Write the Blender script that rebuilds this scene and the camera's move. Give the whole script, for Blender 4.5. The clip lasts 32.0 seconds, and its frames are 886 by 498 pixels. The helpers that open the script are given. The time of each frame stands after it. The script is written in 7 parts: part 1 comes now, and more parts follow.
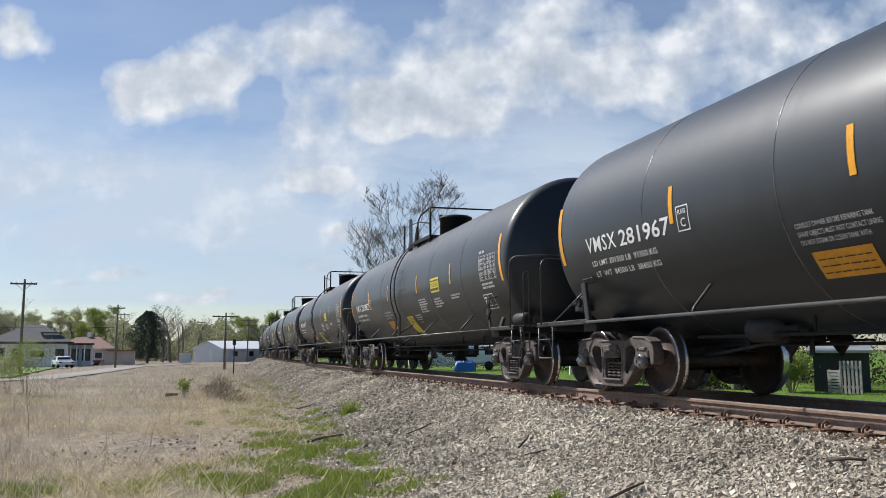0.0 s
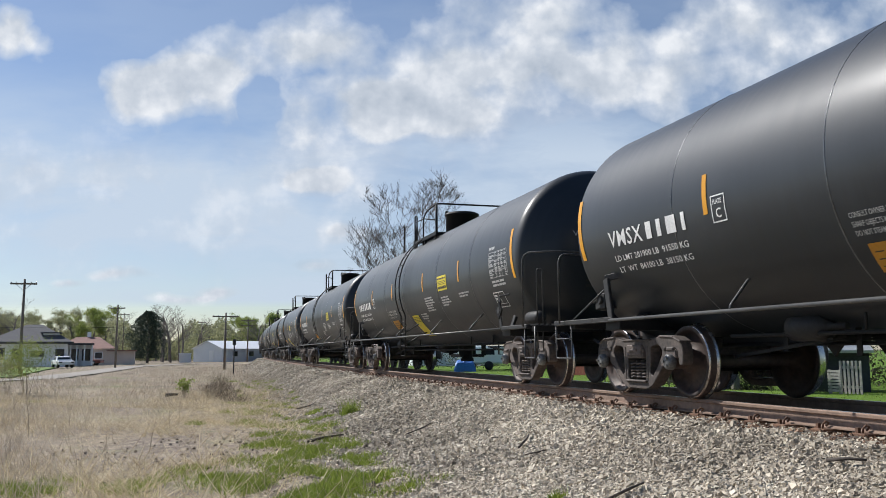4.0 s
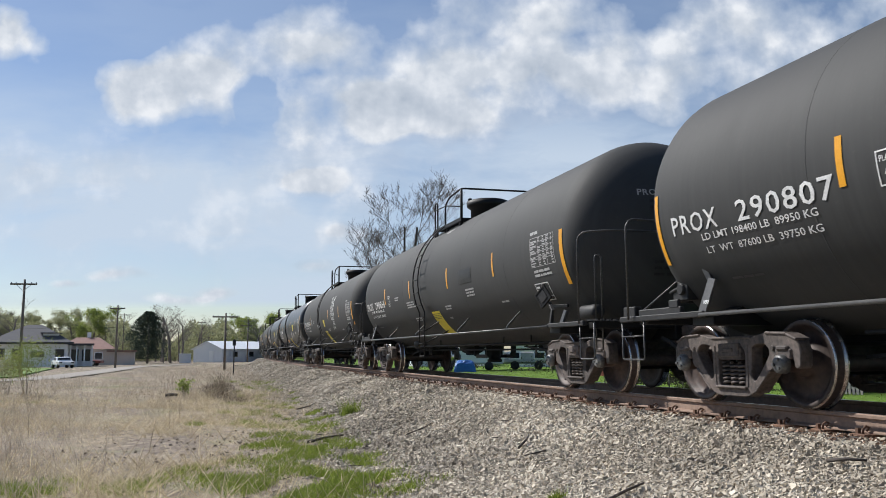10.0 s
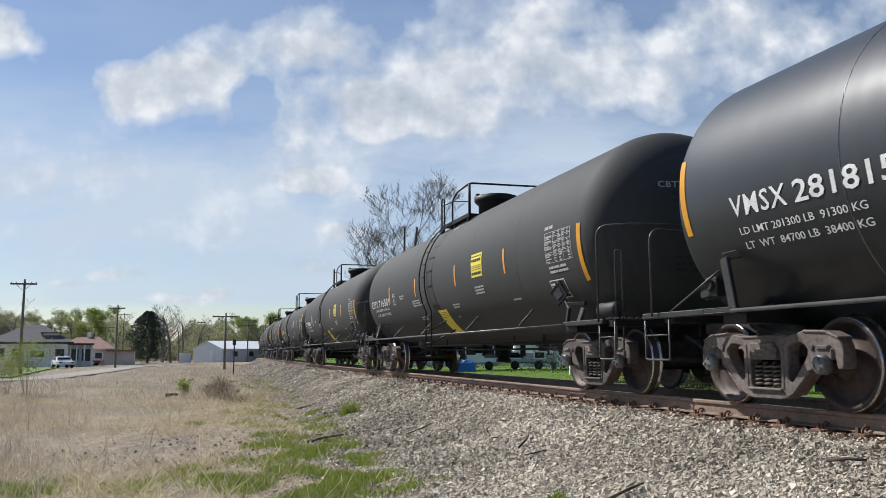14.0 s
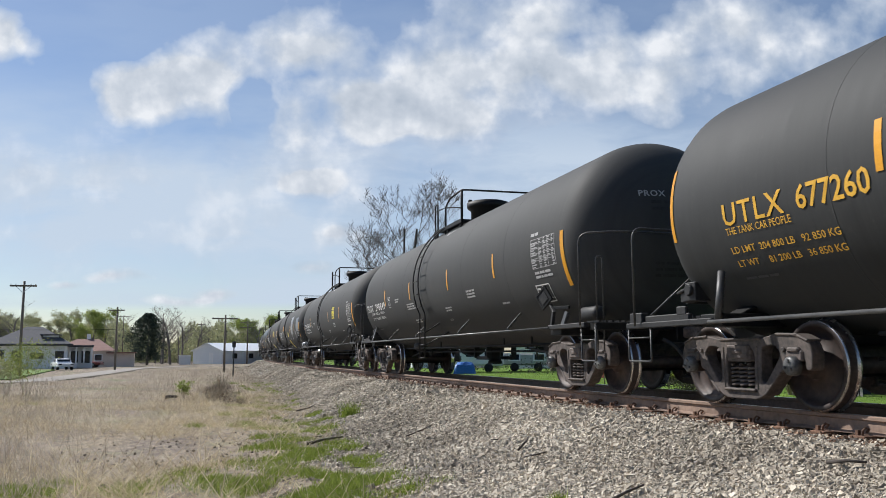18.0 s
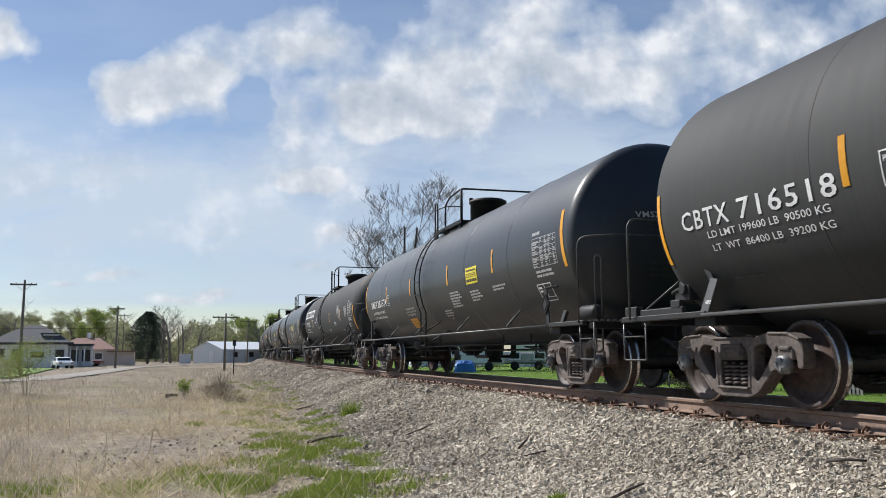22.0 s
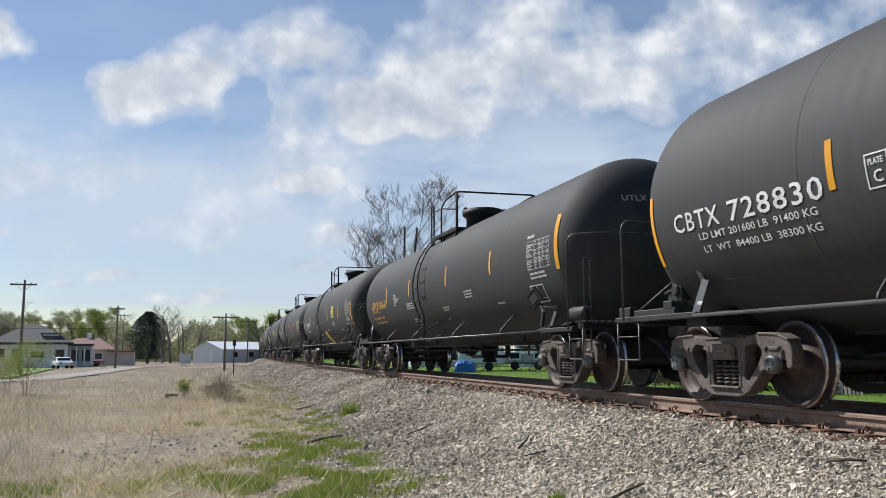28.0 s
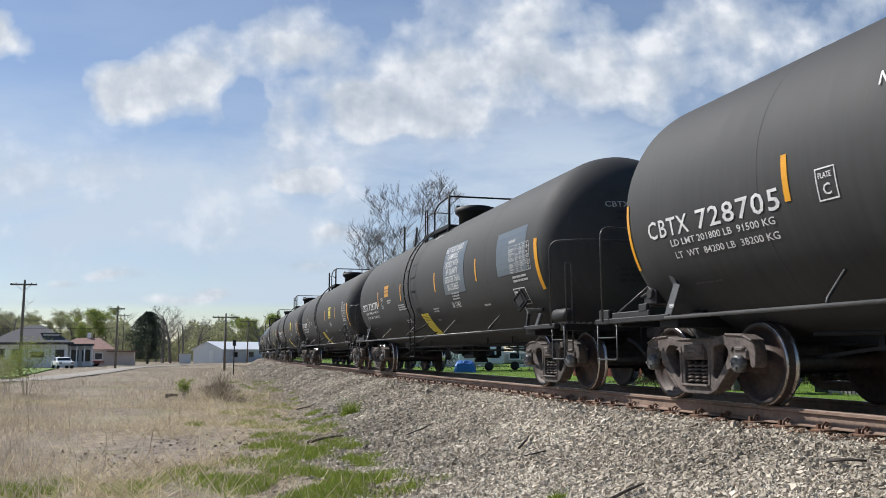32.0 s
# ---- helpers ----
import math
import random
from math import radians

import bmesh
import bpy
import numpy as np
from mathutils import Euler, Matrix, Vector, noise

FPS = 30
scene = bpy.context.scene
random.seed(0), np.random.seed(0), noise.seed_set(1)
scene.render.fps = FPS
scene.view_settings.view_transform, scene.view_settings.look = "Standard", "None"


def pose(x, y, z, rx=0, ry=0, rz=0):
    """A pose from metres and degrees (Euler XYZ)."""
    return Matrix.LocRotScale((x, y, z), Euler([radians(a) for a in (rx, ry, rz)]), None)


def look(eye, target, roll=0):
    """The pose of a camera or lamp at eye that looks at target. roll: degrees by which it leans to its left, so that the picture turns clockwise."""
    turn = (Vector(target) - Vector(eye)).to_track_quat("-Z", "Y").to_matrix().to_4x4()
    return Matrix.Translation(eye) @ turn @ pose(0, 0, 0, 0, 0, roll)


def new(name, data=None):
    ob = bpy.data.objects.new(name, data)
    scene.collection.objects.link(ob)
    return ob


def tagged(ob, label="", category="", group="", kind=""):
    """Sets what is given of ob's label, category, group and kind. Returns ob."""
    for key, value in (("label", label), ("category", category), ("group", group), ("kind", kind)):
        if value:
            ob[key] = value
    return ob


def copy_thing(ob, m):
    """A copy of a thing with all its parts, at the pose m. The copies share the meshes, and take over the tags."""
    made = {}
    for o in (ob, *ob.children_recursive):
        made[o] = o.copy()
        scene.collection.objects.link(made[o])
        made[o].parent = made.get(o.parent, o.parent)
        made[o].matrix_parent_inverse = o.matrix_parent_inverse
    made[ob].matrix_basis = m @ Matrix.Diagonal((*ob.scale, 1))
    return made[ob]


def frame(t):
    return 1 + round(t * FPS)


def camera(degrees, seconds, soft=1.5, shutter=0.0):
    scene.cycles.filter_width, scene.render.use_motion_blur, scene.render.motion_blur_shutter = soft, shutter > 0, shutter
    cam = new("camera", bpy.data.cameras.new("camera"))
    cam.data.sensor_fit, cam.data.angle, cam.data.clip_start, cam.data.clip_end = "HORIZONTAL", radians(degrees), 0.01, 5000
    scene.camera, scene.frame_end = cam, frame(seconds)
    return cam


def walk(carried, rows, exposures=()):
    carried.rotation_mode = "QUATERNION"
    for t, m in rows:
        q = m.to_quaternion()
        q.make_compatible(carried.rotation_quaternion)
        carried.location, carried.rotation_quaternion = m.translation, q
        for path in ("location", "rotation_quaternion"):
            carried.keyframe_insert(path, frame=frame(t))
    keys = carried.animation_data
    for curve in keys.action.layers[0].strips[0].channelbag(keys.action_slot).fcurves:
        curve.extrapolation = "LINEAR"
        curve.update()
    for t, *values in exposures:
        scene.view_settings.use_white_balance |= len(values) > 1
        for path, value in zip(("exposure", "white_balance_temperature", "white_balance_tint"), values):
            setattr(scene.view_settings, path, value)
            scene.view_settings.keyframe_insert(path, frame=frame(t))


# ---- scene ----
# Metres. +Y runs along the track away from the camera, +X towards the far side of the track.
EYE = (0.0, 0.0, 1.5)          # a person's eye height over the field
YAW, PITCH, LEAN = 16.72, 6.923, -0.30
cam = camera(55.07, 32.0, soft=0.7, shutter=0.02)


def aim(yaw, pitch):
    """The camera's pose for a heading and a rise in degrees."""
    a, b = radians(yaw), radians(pitch)
    way = Vector((math.sin(a) * math.cos(b), math.cos(a) * math.cos(b), math.sin(b)))
    return look(EYE, Vector(EYE) + way, LEAN)


# held by hand against the body: a slight sway
SWAY = [(0, 0, 0), (7.5, 0, 0), (8.2, 0, .03), (14, 0, .01), (14.8, 0, .03), (16.5, 0, .14), (17.2, .06, .145), (18, .02, .14),
        (19, .05, .1), (20, 0, .05), (22.5, 0, .05), (24, .03, .16), (25, .06, .14), (26, .03, .1), (27.5, 0, .05), (32, 0, .05)]
walk(cam, [(t, aim(YAW + a, PITCH + b)) for t, a, b in SWAY], exposures=[(0, 0.24, 6250, 10), (32, 0.24, 6250, 10)])

# ---- light ----
SUN = Vector((-0.46, 0.55, 0.70)).normalized()
elev = math.asin(SUN.z)
world = bpy.data.worlds.new("sky")
scene.world = world
world.use_nodes = True
wn, wl = world.node_tree.nodes, world.node_tree.links
sky = wn.new("ShaderNodeTexSky")
sky.sky_type, sky.sun_disc = "NISHITA", False
sky.sun_elevation, sky.sun_rotation = elev, math.atan2(SUN.x, SUN.y)
sky.air_density, sky.dust_density, sky.ozone_density = 1.0, 0.35, 1.0
wn["Background"].inputs["Strength"].default_value = 0.078
haze = wn.new("ShaderNodeMix")
haze.data_type, haze.blend_type = "RGBA", "MULTIPLY"
haze.inputs[0].default_value, haze.inputs[7].default_value = 1.0, (0.93, 0.955, 1.03, 1)
wl.new(sky.outputs[0], haze.inputs[6])
wl.new(haze.outputs[2], wn["Background"].inputs["Color"])
sun_data = bpy.data.lights.new("sun", "SUN")
sun_data.energy, sun_data.angle, sun_data.color = 5.0, radians(0.6), (1.0, 0.955, 0.89)
sun = new("sun", sun_data)
sun.matrix_world = look(SUN * 100, (0, 0, 0))

# ---- materials ----


class Nodes:
    """A node material under construction."""

    def __init__(self, name):
        self.m = bpy.data.materials.new(name)
        self.m.use_nodes = True
        self.n, self.l = self.m.node_tree.nodes, self.m.node_tree.links
        self.b = self.n["Principled BSDF"]

    def add(self, kind, **values):
        node = self.n.new(kind)
        for key, v in values.items():
            node.inputs[key.replace("_", " ")].default_value = v
        return node

    def link(self, a, b):
        self.l.new(a, b)

    def coords(self, which="Object", scale=(1, 1, 1)):
        c, m = self.n.new("ShaderNodeTexCoord"), self.n.new("ShaderNodeMapping")
        m.inputs["Scale"].default_value = scale
        self.link(c.outputs[which], m.inputs["Vector"])
        return m.outputs["Vector"]

    def noise(self, vec, scale, detail=4.0, rough=0.55):
        t = self.add("ShaderNodeTexNoise", Scale=scale, Detail=detail, Roughness=rough)
        self.link(vec, t.inputs["Vector"])
        return t.outputs["Fac"]

    def ramp(self, fac, stops):
        r = self.n.new("ShaderNodeValToRGB")
        e = r.color_ramp.elements
        while len(e) < len(stops):
            e.new(0.5)
        for i, (p, c) in enumerate(stops):
            e[i].position, e[i].color = p, (*c, 1) if len(c) == 3 else c
        self.link(fac, r.inputs["Fac"])
        return r.outputs["Color"]

    def math(self, op, a, b=None, c=None, clamp=False):
        n = self.n.new("ShaderNodeMath")
        n.operation, n.use_clamp = op, clamp
        for i, v in enumerate((a, b, c)):
            if v is None:
                continue
            if isinstance(v, (int, float)):
                n.inputs[i].default_value = v
            else:
                self.link(v, n.inputs[i])
        return n.outputs[0]

    def mix(self, fac, a, b, blend="MIX"):
        n = self.n.new("ShaderNodeMix")
        n.data_type, n.blend_type = "RGBA", blend
        for s, v in ((n.inputs[0], fac), (n.inputs[6], a), (n.inputs[7], b)):
            if isinstance(v, (int, float)):
                s.default_value = v
            elif isinstance(v, tuple):
                s.default_value = (*v, 1) if len(v) == 3 else v
            else:
                self.link(v, s)
        return n.outputs[2]

    def bump(self, height, strength=0.3, distance=0.01):
        b = self.add("ShaderNodeBump", Strength=strength, Distance=distance)
        self.link(height, b.inputs["Height"])
        self.link(b.outputs[0], self.b.inputs["Normal"])

    def colour(self, c):
        self.link(c, self.b.inputs["Base Color"])


def surface(name, c1, c2, rough=0.6, metal=0.0, grain=18.0, wide=1.1, bump=0.15, rspread=0.12, each=0.0, spec=0.5, coord="Object"):
    """Two colours mixed by fine grain and wide stains, with relief; each: spread in value from object to object."""
    k = Nodes(name)
    v = k.coords(coord)
    fine, big = k.noise(v, grain, 6), k.noise(v, wide, 4)
    f = k.math("ADD", k.math("MULTIPLY", fine, 0.5), k.math("MULTIPLY", big, 0.5))
    col = k.ramp(f, [(0.32, c1), (0.68, c2)])
    if each:
        info = k.n.new("ShaderNodeObjectInfo")
        hsv = k.add("ShaderNodeHueSaturation")
        k.link(col, hsv.inputs["Color"])
        k.link(k.math("MULTIPLY_ADD", info.outputs["Random"], 2 * each, 1 - each), hsv.inputs["Value"])
        col = hsv.outputs[0]
    k.colour(col)
    k.link(k.math("MULTIPLY_ADD", big, 2 * rspread, rough - rspread, clamp=True), k.b.inputs["Roughness"])
    k.b.inputs["Metallic"].default_value = metal
    k.b.inputs["Specular IOR Level"].default_value = spec
    if bump:
        k.bump(fine, bump)
    return k.m


def islands(name, stops, rough=0.85, bump=0.3, grain=40.0, wide=0.0, through_light=0.0):
    """A colour for each loose piece of a joined mesh."""
    k = Nodes(name)
    g = k.n.new("ShaderNodeNewGeometry")
    v = k.coords()
    n = k.noise(v, grain, 3)
    fac = k.math("ADD", k.math("MULTIPLY", g.outputs["Random Per Island"], 0.85), k.math("MULTIPLY", n, 0.15))
    if wide:
        fac = k.math("ADD", k.math("MULTIPLY", fac, 0.55), k.math("MULTIPLY_ADD", k.noise(v, wide, 3), 0.9, -0.22))
    col = k.ramp(fac, stops)
    k.colour(col)
    k.b.inputs["Roughness"].default_value = rough
    k.b.inputs["Specular IOR Level"].default_value = 0.25
    if bump:
        k.bump(n, bump)
    if through_light:
        tr = k.n.new("ShaderNodeBsdfTranslucent")
        k.link(col, tr.inputs["Color"])
        mx = k.add("ShaderNodeMixShader", Fac=through_light)
        k.link(k.b.outputs[0], mx.inputs[1])
        k.link(tr.outputs[0], mx.inputs[2])
        k.link(mx.outputs[0], k.n["Material Output"].inputs["Surface"])
    return k.m


def tank_paint(name, dark, worn, rough, dust, coat=0.0, spec=0.45):
    """Black tank paint: faint vertical rain streaks, road dust and dull bands."""
    k = Nodes(name)
    v = k.coords()
    info = k.n.new("ShaderNodeObjectInfo")
    k.b.inputs["Coat Weight"].default_value, k.b.inputs["Coat Roughness"].default_value = coat, 0.26
    k.b.inputs["Specular IOR Level"].default_value = spec
    shift = k.n.new("ShaderNodeVectorMath")
    shift.operation = "ADD"
    k.link(v, shift.inputs[0])
    comb = k.n.new("ShaderNodeCombineXYZ")
    k.link(k.math("MULTIPLY", info.outputs["Random"], 37.0), comb.inputs[1])
    k.link(comb.outputs[0], shift.inputs[1])
    v = shift.outputs[0]
    st = k.n.new("ShaderNodeMapping")
    st.inputs["Scale"].default_value = (0.25, 5.0, 0.25)
    k.link(v, st.inputs["Vector"])
    streak = k.noise(st.outputs[0], 2.2, 6, 0.65)
    big, fine = k.noise(v, 0.7, 5), k.noise(v, 60, 4)
    f = k.math("ADD", k.math("MULTIPLY", streak, 0.55), k.math("MULTIPLY", big, 0.45))
    col = k.ramp(f, [(0.36, dark), (0.72, worn)])
    spots = k.ramp(k.noise(v, 9, 5, 0.7), [(0.60, (0, 0, 0)), (0.80, (1, 1, 1))])
    col = k.mix(k.math("MULTIPLY", spots, dust), col, (0.16, 0.14, 0.12))
    k.colour(col)
    k.link(k.math("MULTIPLY_ADD", f, 0.34, rough - 0.17, clamp=True), k.b.inputs["Roughness"])
    wob = k.noise(v, 1.6, 2)
    k.bump(k.math("ADD", k.math("MULTIPLY", wob, 1.0), k.math("MULTIPLY", fine, 0.05)), 0.10, 0.03)
    return k.m


M = {}
M["gloss"] = tank_paint("glossy_black_tank_paint", (0.0065, 0.0092, 0.0122), (0.016, 0.0212, 0.027), 0.55, 0.05, 0.50, 0.34)
M["matt"] = tank_paint("dull_black_tank_paint", (0.032, 0.0325, 0.032), (0.056, 0.0565, 0.055), 0.72, 0.12, spec=0.34)
M["grey"] = tank_paint("weathered_charcoal_tank_paint", (0.024, 0.025, 0.0248), (0.043, 0.0442, 0.0432), 0.70, 0.12, spec=0.34)
M["frame"] = surface("black_frame_paint", (0.004, 0.004, 0.0045), (0.014, 0.0135, 0.013), 0.6, grain=30, wide=2, bump=0.1, spec=0.3)
M["fitting"] = surface("grey_worn_frame_paint", (0.012, 0.012, 0.0125), (0.036, 0.035, 0.034), 0.6, grain=25, wide=3, bump=0.15, spec=0.35)
# paler metal than the tank's paint, imitating the glint along the raised seams
M["seam"] = surface("seam_glint_metal", (0.09, 0.093, 0.097), (0.24, 0.245, 0.25), 0.34, metal=0.9, grain=30, wide=2.5, bump=0.05)
M["rail_bar"] = surface("scuffed_bar_paint", (0.022, 0.022, 0.023), (0.07, 0.069, 0.067), 0.45, grain=30, wide=2.5, bump=0.1)
M["cast"] = surface("dusty_cast_steel", (0.034, 0.029, 0.026), (0.165, 0.130, 0.112), 0.75, grain=22, wide=3.5, bump=0.35, each=0.3)
M["wheel"] = surface("dark_wheel_steel", (0.018, 0.014, 0.012), (0.095, 0.060, 0.048), 0.6, metal=0.2, grain=16, wide=2.5, bump=0.2, each=0.25)
M["rim"] = surface("polished_tread_steel", (0.36, 0.34, 0.32), (0.6, 0.58, 0.56), 0.25, metal=0.95, grain=30, wide=4, bump=0.05)
M["rim_face"] = surface("worn_rim_steel", (0.026, 0.020, 0.018), (0.085, 0.062, 0.054), 0.5, metal=0.35, grain=30, wide=4, bump=0.15, each=0.25)
M["cap"] = surface("bearing_cap_steel", (0.06, 0.06, 0.06), (0.22, 0.22, 0.215), 0.5, metal=0.3, grain=30, wide=9, bump=0.2, each=0.35)
M["white_mark"] = surface("white_stencil_paint", (0.55, 0.55, 0.54), (0.82, 0.82, 0.8), 0.6, grain=40, wide=5, bump=0.0)
M["dull_mark"] = surface("faded_stencil_paint", (0.26, 0.26, 0.255), (0.48, 0.48, 0.47), 0.65, grain=50, wide=5, bump=0.0)
M["gold_mark"] = surface("gold_stencil_paint", (0.60, 0.32, 0.025), (0.84, 0.48, 0.045), 0.55, grain=40, wide=6, bump=0.0)
M["stripe"] = surface("amber_reflective_tape", (0.62, 0.27, 0.008), (0.80, 0.38, 0.015), 0.35, grain=60, wide=4, bump=0.05, each=0.12)
M["placard"] = surface("yellow_placard_film", (0.62, 0.50, 0.02), (0.80, 0.66, 0.04), 0.45, grain=30, wide=5, bump=0.04, each=0.1)
M["orange_card"] = surface("orange_label_film", (0.50, 0.22, 0.015), (0.66, 0.32, 0.02), 0.5, grain=30, wide=6, bump=0.04, each=0.15)
M["patch"] = surface("dark_repaint_patch", (0.006, 0.006, 0.007), (0.014, 0.014, 0.015), 0.45, grain=30, wide=4, bump=0.0)
M["blue_patch"] = surface("faded_blue_repaint_patch", (0.07, 0.09, 0.11), (0.12, 0.15, 0.18), 0.45, grain=30, wide=4, bump=0.0)
M["faint_chalk"] = surface("rubbed_spray_paint", (0.11, 0.105, 0.12), (0.20, 0.19, 0.21), 0.7, grain=30, wide=6, bump=0.0)
M["chalk"] = surface("white_spray_paint", (0.32, 0.32, 0.33), (0.5, 0.5, 0.51), 0.7, grain=50, wide=8, bump=0.0)
M["ink"] = surface("black_print", (0.02, 0.018, 0.012), (0.05, 0.045, 0.03), 0.5, grain=60, wide=9, bump=0.0)
M["rail"] = surface("rusty_rail_steel", (0.15, 0.100, 0.073), (0.32, 0.222, 0.166), 0.8, metal=0.1, grain=14, wide=1.5, bump=0.25)
M["railtop"] = surface("bright_running_surface", (0.30, 0.28, 0.26), (0.48, 0.45, 0.42), 0.3, metal=0.85, grain=25, wide=2, bump=0.03)
M["rust"] = surface("bright_rust", (0.08, 0.042, 0.027), (0.21, 0.115, 0.07), 0.9, grain=40, wide=6, bump=0.4, each=0.3)
M["tie"] = surface("creosoted_timber", (0.03, 0.024, 0.02), (0.095, 0.078, 0.066), 0.9, grain=25, wide=3, bump=0.5, each=0.25)
M["stone"] = islands("crushed_limestone", [(0.08, (0.10, 0.082, 0.062)), (0.32, (0.29, 0.250, 0.195)), (0.60, (0.50, 0.440, 0.350)), (0.95, (0.82, 0.735, 0.60))], 0.9, 0.35, 45, wide=0.5)
M["straw"] = islands("dry_grass", [(0.0, (0.20, 0.14, 0.085)), (0.35, (0.46, 0.37, 0.23)), (0.7, (0.74, 0.63, 0.42)), (1.0, (0.88, 0.79, 0.58))], 0.9, 0, 20, wide=0.35, through_light=0.25)
M["stalk"] = islands("grey_dead_stalks", [(0.0, (0.19, 0.150, 0.112)), (0.5, (0.44, 0.375, 0.29)), (1.0, (0.70, 0.625, 0.50))], 0.9, 0, 20, wide=0.5, through_light=0.35)
M["green"] = islands("fresh_grass", [(0.0, (0.10, 0.135, 0.025)), (0.5, (0.22, 0.285, 0.045)), (1.0, (0.40, 0.46, 0.10))], 0.75, 0, 20, through_light=0.35)
M["leaf"] = islands("spring_leaves", [(0.0, (0.15, 0.185, 0.045)), (0.5, (0.29, 0.345, 0.095)), (1.0, (0.45, 0.49, 0.17))], 0.75, 0, 5, wide=0.4, through_light=0.35)
M["leaf_pale"] = islands("budding_leaves", [(0.0, (0.24, 0.225, 0.145)), (0.5, (0.38, 0.385, 0.21)), (1.0, (0.54, 0.54, 0.31))], 0.8, 0, 5, wide=0.4, through_light=0.3)
M["needle"] = islands("dark_conifer_needles", [(0.0, (0.035, 0.05, 0.035)), (0.6, (0.085, 0.11, 0.08)), (1.0, (0.18, 0.205, 0.15))], 0.8, 0, 5)
M["bark"] = surface("grey_bark", (0.11, 0.098, 0.086), (0.28, 0.245, 0.22), 0.9, grain=14, wide=2, bump=0.6)
M["dark_bark"] = surface("dark_twig_bark", (0.045, 0.038, 0.034), (0.12, 0.10, 0.09), 0.9, grain=14, wide=2, bump=0.4)
M["pole"] = surface("weathered_pole_timber", (0.10, 0.085, 0.072), (0.25, 0.21, 0.175), 0.9, grain=20, wide=1, bump=0.4)
M["white_wall"] = surface("white_painted_siding", (0.82, 0.83, 0.84), (0.89, 0.90, 0.90), 0.7, grain=8, wide=0.6, bump=0.05)
M["metal_wall"] = surface("pale_ribbed_steel_cladding", (0.70, 0.73, 0.77), (0.82, 0.85, 0.88), 0.5, metal=0.1, grain=6, wide=0.4, bump=0.05)
M["shingle"] = surface("grey_asphalt_shingles", (0.06, 0.06, 0.066), (0.12, 0.12, 0.13), 0.9, grain=12, wide=0.8, bump=0.5)
M["red_shingle"] = surface("brown_red_shingles", (0.19, 0.105, 0.085), (0.30, 0.18, 0.15), 0.9, grain=12, wide=0.8, bump=0.5)
M["tan"] = surface("tan_render", (0.62, 0.53, 0.45), (0.74, 0.65, 0.57), 0.85, grain=10, wide=0.7, bump=0.2)
M["brick"] = surface("faded_red_boards", (0.18, 0.05, 0.035), (0.32, 0.10, 0.075), 0.85, grain=10, wide=1.2, bump=0.3)
M["glass"] = surface("dark_window_glass", (0.015, 0.018, 0.022), (0.03, 0.034, 0.04), 0.12, grain=3, wide=0.6, bump=0.0)
M["trim_dark"] = surface("dark_trim_paint", (0.02, 0.022, 0.026), (0.05, 0.052, 0.06), 0.6, grain=10, wide=1, bump=0.05)
M["car_white"] = surface("white_car_paint", (0.68, 0.69, 0.71), (0.78, 0.79, 0.80), 0.25, grain=5, wide=0.8, bump=0.0)
M["rubber"] = surface("black_rubber", (0.012, 0.012, 0.012), (0.03, 0.03, 0.03), 0.85, grain=40, wide=4, bump=0.2)
M["red_paint"] = surface("red_vehicle_paint", (0.16, 0.035, 0.03), (0.24, 0.06, 0.05), 0.4, grain=8, wide=1, bump=0.0)
M["blue"] = surface("blue_tarpaulin", (0.02, 0.10, 0.36), (0.04, 0.18, 0.52), 0.5, grain=8, wide=2, bump=0.3)
M["concrete"] = surface("pale_concrete", (0.21, 0.19, 0.165), (0.32, 0.29, 0.25), 0.9, grain=10, wide=0.4, bump=0.2)
M["galv"] = surface("galvanised_steel", (0.36, 0.37, 0.38), (0.55, 0.56, 0.57), 0.45, metal=0.6, grain=12, wide=2, bump=0.05)
M["cream"] = surface("cream_siding", (0.50, 0.47, 0.40), (0.64, 0.60, 0.52), 0.75, grain=8, wide=0.8, bump=0.08)
M["pale_wood"] = surface("bleached_timber", (0.30, 0.28, 0.26), (0.50, 0.48, 0.45), 0.85, grain=16, wide=2, bump=0.3, each=0.15)

# ---- building helpers ----


def box(bm, c, size, turn=None):
    m = Matrix.Translation(c) @ (turn.to_4x4() if turn else Matrix.Identity(4)) @ Matrix.Diagonal((*size, 1))
    return bmesh.ops.create_cube(bm, size=1.0, matrix=m)["verts"]


def beam(bm, a, b, w, h, up=(0, 0, 1)):
    """A square bar from a to b, w wide and h high."""
    a, b = Vector(a), Vector(b)
    d = b - a
    side = d.cross(Vector(up))
    if side.length < 1e-5:
        side = d.cross(Vector((1, 0, 0)))
    side.normalize()
    top = side.cross(d).normalized()
    turn = Matrix((side, d.normalized(), top)).transposed()
    box(bm, (a + b) / 2, (w, d.length, h), turn)


